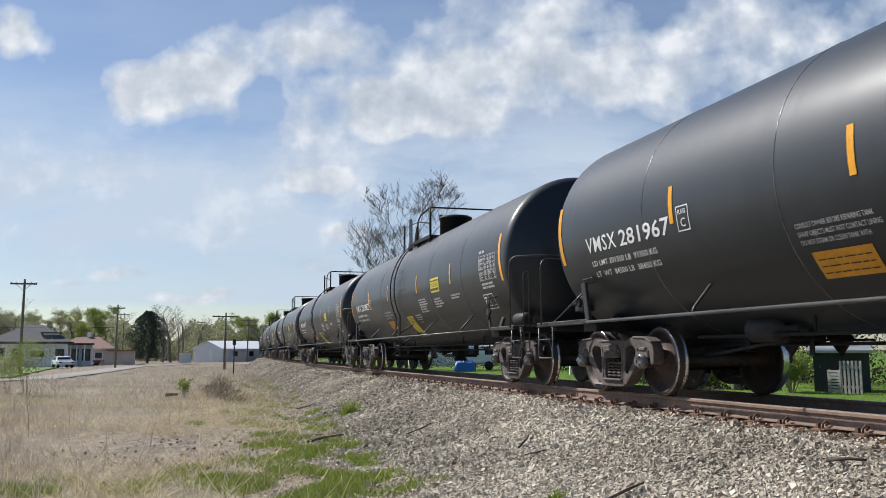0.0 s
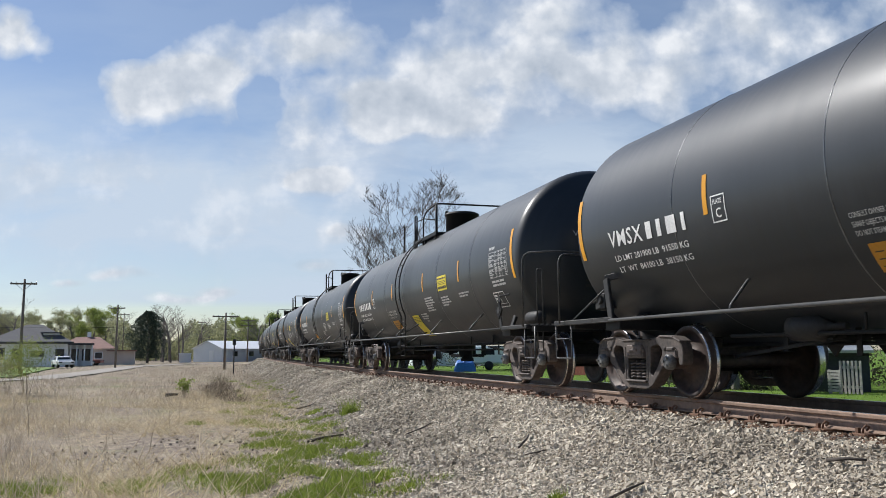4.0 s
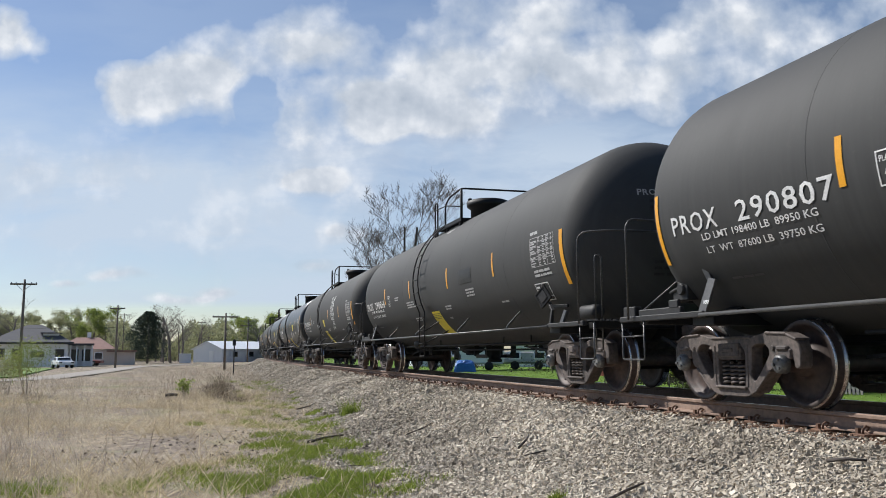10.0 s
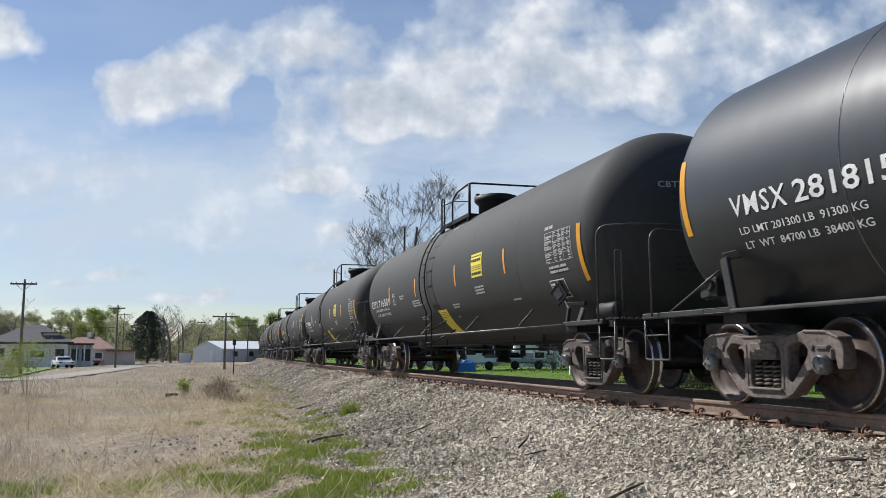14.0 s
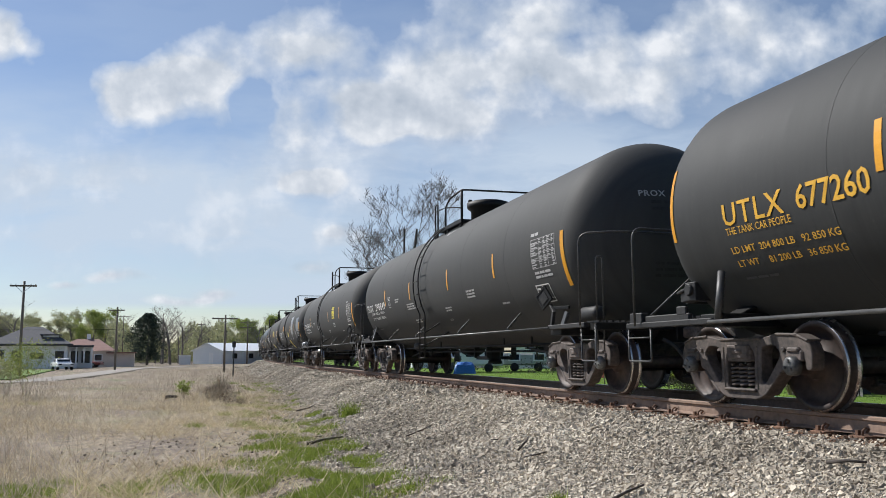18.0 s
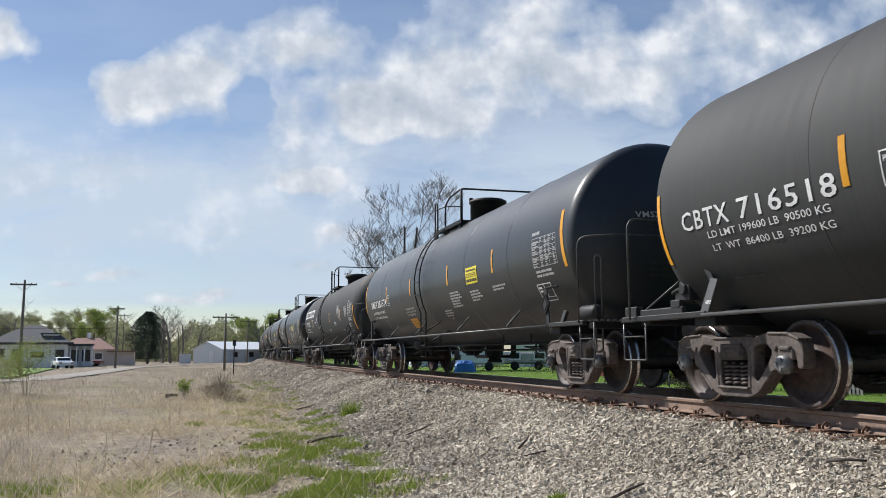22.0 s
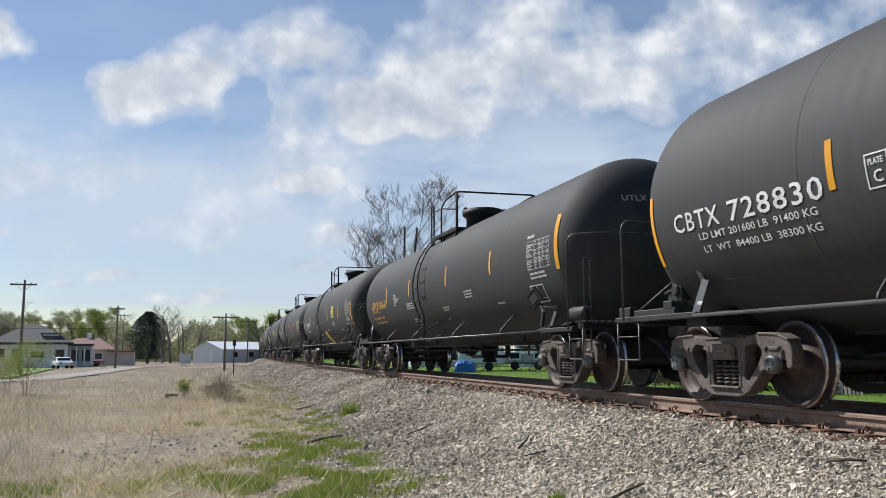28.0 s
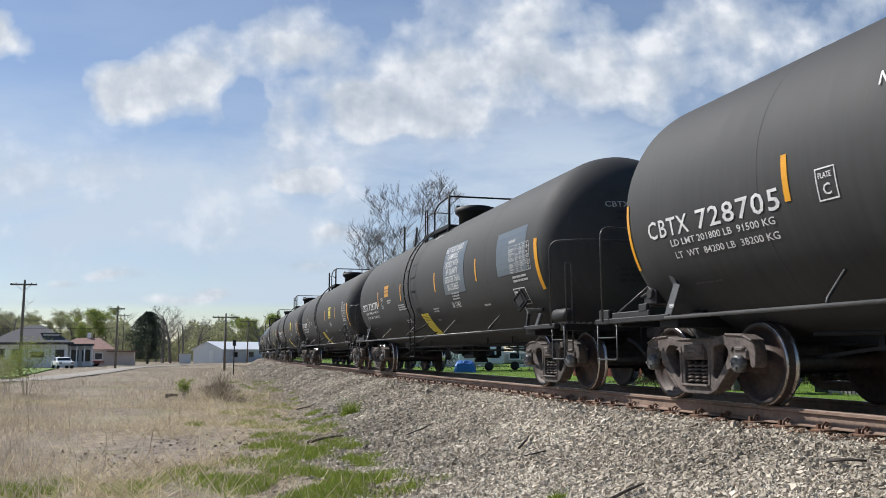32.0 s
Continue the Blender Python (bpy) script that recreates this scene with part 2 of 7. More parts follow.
def tube(bm, pts, r, seg=8, r2=None, cap=True):
    """A round bar along pts, r thick at the start and r2 at the end."""
    pts = [Vector(p) for p in pts]
    r2 = r if r2 is None else r2
    rings, last = [], None
    for i, p in enumerate(pts):
        d = (pts[min(i + 1, len(pts) - 1)] - pts[max(i - 1, 0)]).normalized()
        if last is None:
            a = d.orthogonal().normalized()
        else:
            a = (last - d * last.dot(d)).normalized()
        last = a
        b = d.cross(a)
        rr = r + (r2 - r) * i / max(1, len(pts) - 1)
        rings.append([bm.verts.new(p + (a * math.cos(2 * math.pi * j / seg) + b * math.sin(2 * math.pi * j / seg)) * rr) for j in range(seg)])
    for u, v in zip(rings, rings[1:]):
        for j in range(seg):
            bm.faces.new((u[j], u[(j + 1) % seg], v[(j + 1) % seg], v[j])).smooth = True
    if cap:
        bm.faces.new(rings[0][::-1])
        bm.faces.new(rings[-1])


def bend(pts, r=0.08, n=4):
    """The corners of a polyline rounded off."""
    pts = [Vector(p) for p in pts]
    out = [pts[0]]
    for a, b, c in zip(pts, pts[1:], pts[2:]):
        u, v = (a - b), (c - b)
        k = min(r, u.length * 0.45, v.length * 0.45)
        p, q = b + u.normalized() * k, b + v.normalized() * k
        for i in range(n + 1):
            t = i / n
            out.append(p * (1 - t) ** 2 + b * 2 * t * (1 - t) + q * t * t)
    return out + [pts[-1]]


def lathe(bm, profile, axis="y", seg=32, slots=None, centre=(0, 0, 0)):
    """Turns (radius, along) pairs about an axis through centre."""
    rings = []
    c = Vector(centre)
    for r, s in profile:
        ring = []
        for j in range(seg):
            a = 2 * math.pi * j / seg
            u, v = r * math.cos(a), r * math.sin(a)
            p = {"y": (u, s, v), "x": (s, u, v), "z": (u, v, s)}[axis]
            ring.append(bm.verts.new(c + Vector(p)))
        rings.append(ring)
    for i, (u, v) in enumerate(zip(rings, rings[1:])):
        for j in range(seg):
            f = bm.faces.new((u[j], u[(j + 1) % seg], v[(j + 1) % seg], v[j]))
            f.smooth = True
            if slots:
                f.material_index = slots[i]
    for ring, k in ((rings[0], 0), (rings[-1], -1)):
        f = bm.faces.new(ring)
        if slots:
            f.material_index = slots[k]
    bmesh.ops.recalc_face_normals(bm, faces=bm.faces)


def data(name, bm, material, bevel=0.0):
    """The bmesh as mesh data with one material or several."""
    if bevel:
        bmesh.ops.bevel(bm, geom=[e for e in bm.edges if len(e.link_faces) == 2 and e.calc_face_angle(0) > 0.6], offset=bevel, segments=1, affect="EDGES")
    me = bpy.data.meshes.new(name)
    bm.to_mesh(me)
    bm.free()
    for m in (material if isinstance(material, (list, tuple)) else [material]):
        me.materials.append(m)
    return me


def part(name, bm, material, parent, label="", bevel=0.0, at=None):
    """One mesh object under a thing or under a part."""
    ob = new(name, bm if isinstance(bm, bpy.types.Mesh) else data(name, bm, material, bevel))
    ob.parent = parent
    if at is not None:
        ob.matrix_basis = at
    return tagged(ob, label)


def thing(name, label, category, at=None, group="", kind=""):
    ob = new(name)
    ob.empty_display_size = 0.3
    if at is not None:
        ob.matrix_basis = at
    return tagged(ob, label, category, group, kind)


def cloud_mesh(name, verts, faces, material, smooth=False):
    """Joined loose pieces from arrays of corners and of equal faces."""
    me = bpy.data.meshes.new(name)
    verts, faces = np.asarray(verts, np.float32), np.asarray(faces, np.int32)
    n = faces.shape[1]
    me.vertices.add(len(verts))
    me.vertices.foreach_set("co", verts.ravel())
    me.loops.add(faces.size)
    me.loops.foreach_set("vertex_index", faces.ravel())
    me.polygons.add(len(faces))
    me.polygons.foreach_set("loop_start", np.arange(0, faces.size, n, dtype=np.int32))
    me.update(calc_edges=True)
    me.polygons.foreach_set("use_smooth", np.zeros(len(faces), bool))
    me.materials.append(material)
    me.validate()
    return me


# ---- the track's line and the ground ----
RT = 0.910                      # top of the rails
XC = 6.847                      # the straight track's centre line
BEND, RADIUS = 0.0, 1667.0      # where the track begins to turn to the far side


def along(s):
    """Place and heading of the track's centre line s metres from the camera's square."""
    if s <= BEND:
        return XC, s, 0.0
    a = (s - BEND) / RADIUS
    return XC + RADIUS * (1 - math.cos(a)), BEND + RADIUS * math.sin(a), a


def offset(x, y):
    """Distance from the centre line, positive on the camera's side."""
    x, y = np.asarray(x, float), np.asarray(y, float)
    return np.where(y <= BEND, XC - x, np.hypot(x - XC - RADIUS, y - BEND) - RADIUS)


def height(x, y):
    """The ground's height: the ballast bank, the field and the lawn behind the track."""
    q = offset(x, y)
    top = RT - 0.215
    toe = np.interp(y, [0, 10, 25, 60], [4.6, 4.4, 3.6, 2.7])
    near = np.where(q < 2.0, top - 0.16 * np.clip(q - 1.5, 0, 0.5), (top - 0.08) * np.clip((toe + 0.3 - q) / (toe - 1.7), 0, 1) ** 1.15)
    far = np.interp(-q, [1.55, 2.1, 3.4, 4.2], [top, top - 0.09, 0.25, 0.2])
    z = np.where(q > 0, near, far)
    soft = np.where(q > 4.6, 0.05, 0.0) * (np.sin(x * 0.9 + 1.3 * np.sin(y * 0.31)) * np.sin(y * 0.53 + 0.7) + 0.5 * np.sin(x * 2.3 + y * 1.7))
    return z + soft * np.clip(1.0 - np.hypot(x, y) / 200.0, 0, 1)


def steps(*spans):
    out = []
    for a, b, d in spans:
        out += list(np.arange(a, b, d))
    return np.array(out + [spans[-1][1]])


gx = steps((-4500, -600, 650), (-600, -60, 60), (-60, -12, 3), (-12, -2, 0.5), (-2, 12, 0.2), (12, 40, 2), (40, 120, 16), (120, 600, 80), (600, 4500, 650))
gy = steps((-4500, -700, 600), (-700, -20, 40), (-20, 2, 2), (2, 30, 0.4), (30, 80, 1.0), (80, 200, 4), (200, 500, 25), (500, 4600, 500))
GX, GY = np.meshgrid(gx, gy)
GZ = height(GX, GY)
nx, ny = len(gx), len(gy)
ids = np.arange(nx * ny).reshape(ny, nx)
quads = np.stack([ids[:-1, :-1], ids[:-1, 1:], ids[1:, 1:], ids[1:, :-1]], -1).reshape(-1, 4)


def ground_material():
    k = Nodes("field_soil_ballast_and_lawn")
    v = k.coords()
    at = k.n.new("ShaderNodeAttribute")
    at.attribute_name = "q"
    q = at.outputs["Fac"]
    n_mid, n_fine, n_big = k.noise(v, 0.9, 5), k.noise(v, 14, 6, 0.7), k.noise(v, 0.16, 4)
    straw = k.ramp(k.math("ADD", k.math("MULTIPLY", n_fine, 0.6), k.math("MULTIPLY", n_mid, 0.4)),
                   [(0.36, (0.055, 0.043, 0.031)), (0.50, (0.19, 0.15, 0.105)), (0.64, (0.42, 0.345, 0.24))])
    bare = k.ramp(k.math("ADD", k.math("MULTIPLY", n_fine, 0.5), k.math("MULTIPLY", k.noise(v, 5, 4), 0.5)), [(0.36, (0.045, 0.034, 0.027)), (0.64, (0.21, 0.165, 0.135))])
    worn = k.ramp(k.math("ADD", k.math("MULTIPLY", k.noise(v, 0.42, 4), 0.6), k.math("MULTIPLY", k.noise(v, 2.6, 5), 0.4)), [(0.46, (0.95, 0.95, 0.95)), (0.56, (0, 0, 0))])
    # the trodden bare spot in the field
    off = k.n.new("ShaderNodeVectorMath")
    off.operation = "MULTIPLY_ADD"
    k.link(v, off.inputs[0])
    off.inputs[1].default_value, off.inputs[2].default_value = (0.9, 0.45, 0.0), (0.30, -6.75, 0.0)
    far_off = k.n.new("ShaderNodeVectorMath")
    far_off.operation = "LENGTH"
    k.link(off.outputs[0], far_off.inputs[0])
    spot = k.ramp(k.math("ADD", far_off.outputs["Value"], k.math("MULTIPLY_ADD", k.noise(v, 2.2, 5, 0.65), 1.6, -0.8)), [(0.45, (1, 1, 1)), (1.0, (0, 0, 0))])
    straw = k.mix(k.math("MAXIMUM", worn, spot), straw, bare)
    # lying strands, drawn out along five directions
    strands = None
    for i, turn in enumerate((8, 47, 83, 121, 160)):
        lay = k.n.new("ShaderNodeMapping")
        lay.inputs["Rotation"].default_value = (0, 0, radians(turn))
        lay.inputs["Location"].default_value = (3.1 * i, 1.7 * i, 0)
        lay.inputs["Scale"].default_value = (0.55, 9.0, 1.0)
        k.link(v, lay.inputs["Vector"])
        one = k.ramp(k.noise(lay.outputs[0], 6.0, 3, 0.5), [(0.60, (0, 0, 0)), (0.67, (1, 1, 1))])
        strands = one if strands is None else k.math("MAXIMUM", strands, one)
    straw = k.mix(k.math("MULTIPLY", strands, 0.75), straw, (0.64, 0.555, 0.42))
    greenish = k.ramp(n_fine, [(0.3, (0.05, 0.085, 0.015)), (0.7, (0.13, 0.19, 0.035))])
    field = k.mix(k.ramp(k.math("ADD", k.math("MULTIPLY", n_mid, 0.5), k.math("MULTIPLY", n_big, 0.5)), [(0.54, (0, 0, 0)), (0.66, (0.7, 0.7, 0.7))]), straw, greenish)
    vor = k.add("ShaderNodeTexVoronoi", Scale=24.0)
    k.link(v, vor.inputs["Vector"])
    edge = k.add("ShaderNodeTexVoronoi", Scale=24.0)
    edge.feature = "DISTANCE_TO_EDGE"
    k.link(v, edge.inputs["Vector"])
    sep = k.n.new("ShaderNodeSeparateColor")
    k.link(vor.outputs["Color"], sep.inputs[0])
    gravel = k.ramp(sep.outputs[0], [(0.0, (0.12, 0.105, 0.092)), (0.5, (0.32, 0.29, 0.26)), (1.0, (0.55, 0.51, 0.46))])
    gravel = k.mix(k.ramp(edge.outputs["Distance"], [(0.0, (1, 1, 1)), (0.10, (0, 0, 0))]), gravel, (0.06, 0.055, 0.05))
    lawn = k.ramp(k.math("ADD", k.math("MULTIPLY", n_fine, 0.6), k.math("MULTIPLY", n_mid, 0.4)), [(0.3, (0.06, 0.12, 0.012)), (0.7, (0.16, 0.26, 0.035))])
    qn = k.math("ADD", q, k.math("MULTIPLY_ADD", n_mid, 2.4, -1.2))
    edge_at = k.n.new("ShaderNodeAttribute")
    edge_at.attribute_name = "toe"
    bank = k.ramp(k.math("MULTIPLY_ADD", k.math("SUBTRACT", qn, edge_at.outputs["Fac"]), 0.1, 0.5), [(0.46, (1, 1, 1)), (0.60, (0, 0, 0))])
    col = k.mix(bank, field, gravel)
    behind = k.ramp(k.math("MULTIPLY_ADD", qn, -0.1, 0.0), [(0.30, (0, 0, 0)), (0.36, (1, 1, 1))])
    k.colour(k.mix(behind, col, lawn))
    k.b.inputs["Roughness"].default_value = 0.95
    k.b.inputs["Specular IOR Level"].default_value = 0.2
    hgt = k.math("ADD", k.math("MULTIPLY", k.math("MULTIPLY", edge.outputs["Distance"], 1.5), bank), k.math("MULTIPLY", n_fine, 0.5))
    k.bump(hgt, 0.6, 0.05)
    return k.m


gm = cloud_mesh("ground", np.stack([GX, GY, GZ], -1).reshape(-1, 3), quads, ground_material())
gm.attributes.new("q", "FLOAT", "POINT").data.foreach_set("value", offset(GX, GY).ravel().astype(np.float32))
gm.attributes.new("toe", "FLOAT", "POINT").data.foreach_set("value", np.interp(GY, [0, 10, 25, 60], [4.6, 4.4, 3.6, 2.7]).ravel().astype(np.float32))
for p in gm.polygons:
    p.use_smooth = True
tagged(new("ground", gm), "field of dry grass, limestone ballast bank and green lawn", "ground", kind="structure")

# ---- rails, ties and fastenings ----
RAIL = [(-0.07, 0), (0.07, 0), (0.07, 0.012), (0.012, 0.03), (0.009, 0.12), (0.035, 0.133), (0.036, 0.16), (0.028, 0.172), (-0.028, 0.172), (-0.036, 0.16), (-0.035, 0.133), (-0.009, 0.12), (-0.012, 0.03), (-0.07, 0.012)]


def rail(side, label):
    bm = bmesh.new()
    rows = []
    for s in list(np.arange(-720, 45, 15)) + list(np.arange(45, 260, 6)) + list(np.arange(260, 860, 12)):
        x, y, a = along(s)
        rows.append([bm.verts.new((x + math.cos(a) * (side * 0.7535 + u), y - math.sin(a) * (side * 0.7535 + u), RT - 0.172 + w)) for u, w in RAIL])
    n = len(RAIL)
    for r0, r1 in zip(rows, rows[1:]):
        for j in range(n):
            f = bm.faces.new((r0[j], r0[(j + 1) % n], r1[(j + 1) % n], r1[j]))
            f.material_index = 1 if j in (7,) else 0
    bmesh.ops.recalc_face_normals(bm, faces=bm.faces)
    return tagged(new("rail", data("rail", bm, [M["rail"], M["railtop"]])), label, "rail", "rails", "structure")


rail(-1, "rusty brown steel rail with a bright worn top, spiked to timber ties")
rail(1, "rusty steel rail with a bright worn top behind its twin")

# ---- tank cars ----
PITCH_CAR = 18.28               # between couplings
TRUCK = 7.12                    # truck centre from the car's middle
AXLE = 0.889
WHEEL = 0.457
R = 1.58                        # tank radius
ZT = 2.30                       # tank axis over the rails
HALF = 7.62                     # half the straight shell of a bare tank
GAUGE = {"V": (1.525, 2.285, 7.86), "P": (1.56, 2.29, 7.68), "C": (1.56, 2.29, 7.66), "U": (1.475, 2.22, 7.62), "G": (1.475, 2.22, 7.62)}


def gauge(style):
    """Sets the tank's radius, axis and length for the kind of car in hand."""
    global R, ZT, HALF
    R, ZT, HALF = GAUGE[style]


def skin(y, v, lift=0.006):
    """A place on the camera-side skin: y along the car, v metres of arc above the tank's waist."""
    a, over = v / R, max(0.0, abs(y) - HALF) / 0.85
    r = R * math.sqrt(max(0.05, 1 - over * over)) + lift
    return Vector((-r * math.cos(a), y, ZT + r * math.sin(a)))


def patch(bm, y0, y1, v0, v1, lift=0.006, lean=0.0):
    """A curved film on the tank skin."""
    n = max(1, int(abs(v1 - v0) / 0.12) + 1)
    rows = []
    for i in range(n + 1):
        v = v0 + (v1 - v0) * i / n
        d = lean * (i / n)
        rows.append((bm.verts.new(skin(y0 + d, v, lift)), bm.verts.new(skin(y1 + d, v, lift))))
    for a, b in zip(rows, rows[1:]):
        bm.faces.new((a[0], a[1], b[1], b[0]))
    bmesh.ops.recalc_face_normals(bm, faces=bm.faces)


def bars(bm, y, v, width, lines, size=0.045, gap=1.7, lift=0.007, seed=1):
    """Lines of unreadable small print as plain bars, word by word."""
    rnd = random.Random(seed)
    for i in range(lines):
        at, end = y, y - width * rnd.uniform(0.62, 1.0)
        vv = v - i * size * gap
        while at > end + 0.03:
            w = rnd.uniform(0.07, 0.22)
            patch(bm, at, max(at - w, end), vv, vv + size, lift)
            at -= w + size * 0.6


LETTERS = {}


def glyphs(text, spacing, weight):
    """The outline of the words in the built-in font at size 1: corners and faces."""
    key = (text, spacing, weight)
    if key not in LETTERS:
        cu = bpy.data.curves.new("words", "FONT")
        cu.body, cu.size, cu.space_character = text, 1.0, spacing
        cu.resolution_u = 2
        cu.offset = weight
        ob = bpy.data.objects.new("words", cu)
        scene.collection.objects.link(ob)
        me = bpy.data.meshes.new_from_object(ob)
        co = np.empty(len(me.vertices) * 3)
        me.vertices.foreach_get("co", co)
        LETTERS[key] = (co.reshape(-1, 3)[:, :2].copy(), [tuple(p.vertices) for p in me.polygons])
        bpy.data.objects.remove(ob)
        bpy.data.curves.remove(cu)
        bpy.data.meshes.remove(me)
    return LETTERS[key]


def written(text, place, spacing=1.0, weight=0.012, out=(-1, 0, 0)):
    """The words as a mesh, each corner put where place(across, up) says; out: the way they face."""
    co, faces = glyphs(text, spacing, weight)
    bm = bmesh.new()
    vs = [bm.verts.new(place(x, h)) for x, h in co]
    for f in faces:
        try:
            bm.faces.new([vs[i] for i in f])
        except ValueError:
            pass
    way = Vector(out)
    for f in bm.faces:
        f.normal_update()
        if f.normal.dot(way) < 0:
            f.normal_flip()
    return bm


def lettering(text, size, y, v, spacing=1.0, narrow=1.0, lift=0.008):
    """The words wrapped onto the tank skin from y towards the near end."""
    return written(text, lambda x, h: skin(y - x * size * narrow, v + h * size, lift), spacing)


def fitted(text, y0, y1, v, h, weight=0.020, spacing=1.0, lift=0.0065):
    """The words wrapped onto the tank skin so that they fill y0 to y1 and stand h high on the line v."""
    co, _ = glyphs(text, spacing, weight)
    a, b, low, top = co[:, 0].min(), co[:, 0].max(), 0.0, co[:, 1].max()
    return written(text, lambda x, g: skin(y0 + (y1 - y0) * (x - a) / (b - a), v + h * (g - low) / (top - low), lift), spacing, weight)


def on_head(x, z, kind, lift=0.01):
    """A place on the near end's head."""
    r = math.hypot(x, z - ZT)
    deep = 8.047 + 0.38 * (1 - (r / 1.385) ** 2) if kind == "jacketed" else HALF + 0.85 * math.sqrt(max(0, 1 - (r / R) ** 2))
    return Vector((x, -deep - lift, z))


def head_bars(bm, x, z, width, lines, kind, size=0.05, seed=1):
    """Small print on the near end's head as plain bars."""
    rnd = random.Random(seed)
    for i in range(lines):
        at, zz = x, z - i * size * 2.2
        while at < x + width - 0.05:
            w = min(rnd.uniform(0.08, 0.2), x + width - at)
            bm.faces.new([bm.verts.new(on_head(*q, kind)) for q in ((at, zz), (at + w, zz), (at + w, zz + size), (at, zz + size))])
            at += w + 0.035


def squiggle(bm, pts, y, v, size, w=0.025):
    """One sprayed stroke on the tank skin."""
    prev = None
    pts = [(y - a * size, v + b * size) for a, b in pts]
    for i, (a, b) in enumerate(pts):
        d = Vector((pts[min(i + 1, len(pts) - 1)][0] - pts[max(i - 1, 0)][0], pts[min(i + 1, len(pts) - 1)][1] - pts[max(i - 1, 0)][1])).normalized()
        nrm = Vector((-d.y, d.x)) * w / 2
        cur = (bm.verts.new(skin(a + nrm.x, b + nrm.y, 0.009)), bm.verts.new(skin(a - nrm.x, b - nrm.y, 0.009)))
        if prev:
            bm.faces.new((prev[0], prev[1], cur[1], cur[0]))
        prev = cur


def tank_mesh(kind):
    bm = bmesh.new()
    if kind == "jacketed":      # sheet jacket: rounded corner, shallow domed end
        half = [(R, 7.84)] + [(R - 0.22 + 0.22 * math.cos(a), 7.84 + 0.22 * math.sin(a)) for a in (0.2, 0.45, 0.7, 0.95, 1.2)]
        half += [(r, 8.047 + 0.38 * (1 - (r / 1.385) ** 2)) for r in (1.33, 1.2, 1.05, 0.85, 0.6, 0.3, 0.02)]
    else:                       # bare shell: full elliptical end
        half = [(R * math.cos(a), HALF + 0.85 * math.sin(a)) for a in np.linspace(0, 1.56, 13)]
    body = [(R, y) for y in np.linspace(-7.2, 7.2, 11)]
    prof = [(r, -y) for r, y in half[::-1]] + body + half
    lathe(bm, [(r, y) for r, y in prof], "y", 72, centre=(0, 0, ZT))
    return bm


def ring(bm, y, w=0.03, lift=0.007):
    r = R
    lathe(bm, [(r - 0.01, y - w), (r + lift, y - w * 0.6), (r + lift, y + w * 0.6), (r - 0.01, y + w)], "y", 72, centre=(0, 0, ZT))


def wheelset_mesh():
    bm = bmesh.new()
    prof, slots = [], []

    def go(r, s, m):
        prof.append((r, s))
        slots.append(m)
    # bearing cap, journal, hub, plate, rim, flange, tread and back, then the axle and its mirror
    side = [(0.02, -1.17, 3), (0.075, -1.17, 3), (0.095, -1.15, 3), (0.10, -1.08, 3), (0.085, -1.07, 0), (0.085, -0.88, 0), (0.13, -0.88, 0), (0.135, -0.83, 0),
            (0.17, -0.80, 0), (0.30, -0.765, 0), (0.375, -0.80, 0), (0.395, -0.845, 1), (0.445, -0.85, 2), (0.457, -0.83, 1), (WHEEL, -0.745, 2), (0.475, -0.728, 2),
            (0.483, -0.715, 1), (0.475, -0.705, 1), (0.39, -0.705, 1), (0.365, -0.73, 0), (0.25, -0.715, 0), (0.14, -0.69, 0), (0.12, -0.66, 0), (0.085, -0.655, 0)]
    for r, s, m in side:
        go(r, s, m)
    for r, s, m in side[::-1]:
        go(r, -s, m)
    mirrored = [m for _, _, m in side] + [0] + [side[i][2] for i in range(len(side) - 2, -1, -1)]
    lathe(bm, prof, "x", 40, slots=mirrored)
    for sx in (-1, 1):          # three cap screws and the locking plate
        for i in range(3):
            a = 2 * math.pi * i / 3
            n0 = len(bm.faces)
            lathe(bm, [(0.017, sx * 1.165), (0.017, sx * 1.19)], "x", 6, centre=(0, 0.052 * math.cos(a), 0.052 * math.sin(a)))
            bm.faces.ensure_lookup_table()
            for f in bm.faces[n0:]:
                f.material_index = 3
    return data("wheelset", bm, [M["wheel"], M["rim_face"], M["rim"], M["cap"]])


def rounded(pts, r, n=3):
    """A closed outline with its corners rounded off."""
    out, m = [], len(pts)
    for i in range(m):
        a, b, c = (Vector(pts[(i + j) % m]) for j in (-1, 0, 1))
        u, v = a - b, c - b
        k = min(r, u.length * 0.45, v.length * 0.45)
        p, q = b + u.normalized() * k, b + v.normalized() * k
        out += [p * (1 - t) ** 2 + b * 2 * t * (1 - t) + q * t * t for t in (j / n for j in range(n + 1))]
    return out


def casting(outline, holes, x0, x1):
    """A flat cast plate from x0 to x1 with holes through it, its outlines given as (y, z)."""
    bm = bmesh.new()
    edges = []
    for loop in (outline, *holes):
        vs = [bm.verts.new((x0, q[0], q[1])) for q in loop]
        edges += [bm.edges.new((vs[i], vs[(i + 1) % len(vs)])) for i in range(len(vs))]
    bmesh.ops.triangle_fill(bm, edges=edges, use_beauty=True)
    got = bmesh.ops.extrude_face_region(bm, geom=list(bm.faces))
    bmesh.ops.translate(bm, verts=[g for g in got["geom"] if isinstance(g, bmesh.types.BMVert)], vec=(x1 - x0, 0, 0))
    bmesh.ops.recalc_face_normals(bm, faces=bm.faces)
    return bm


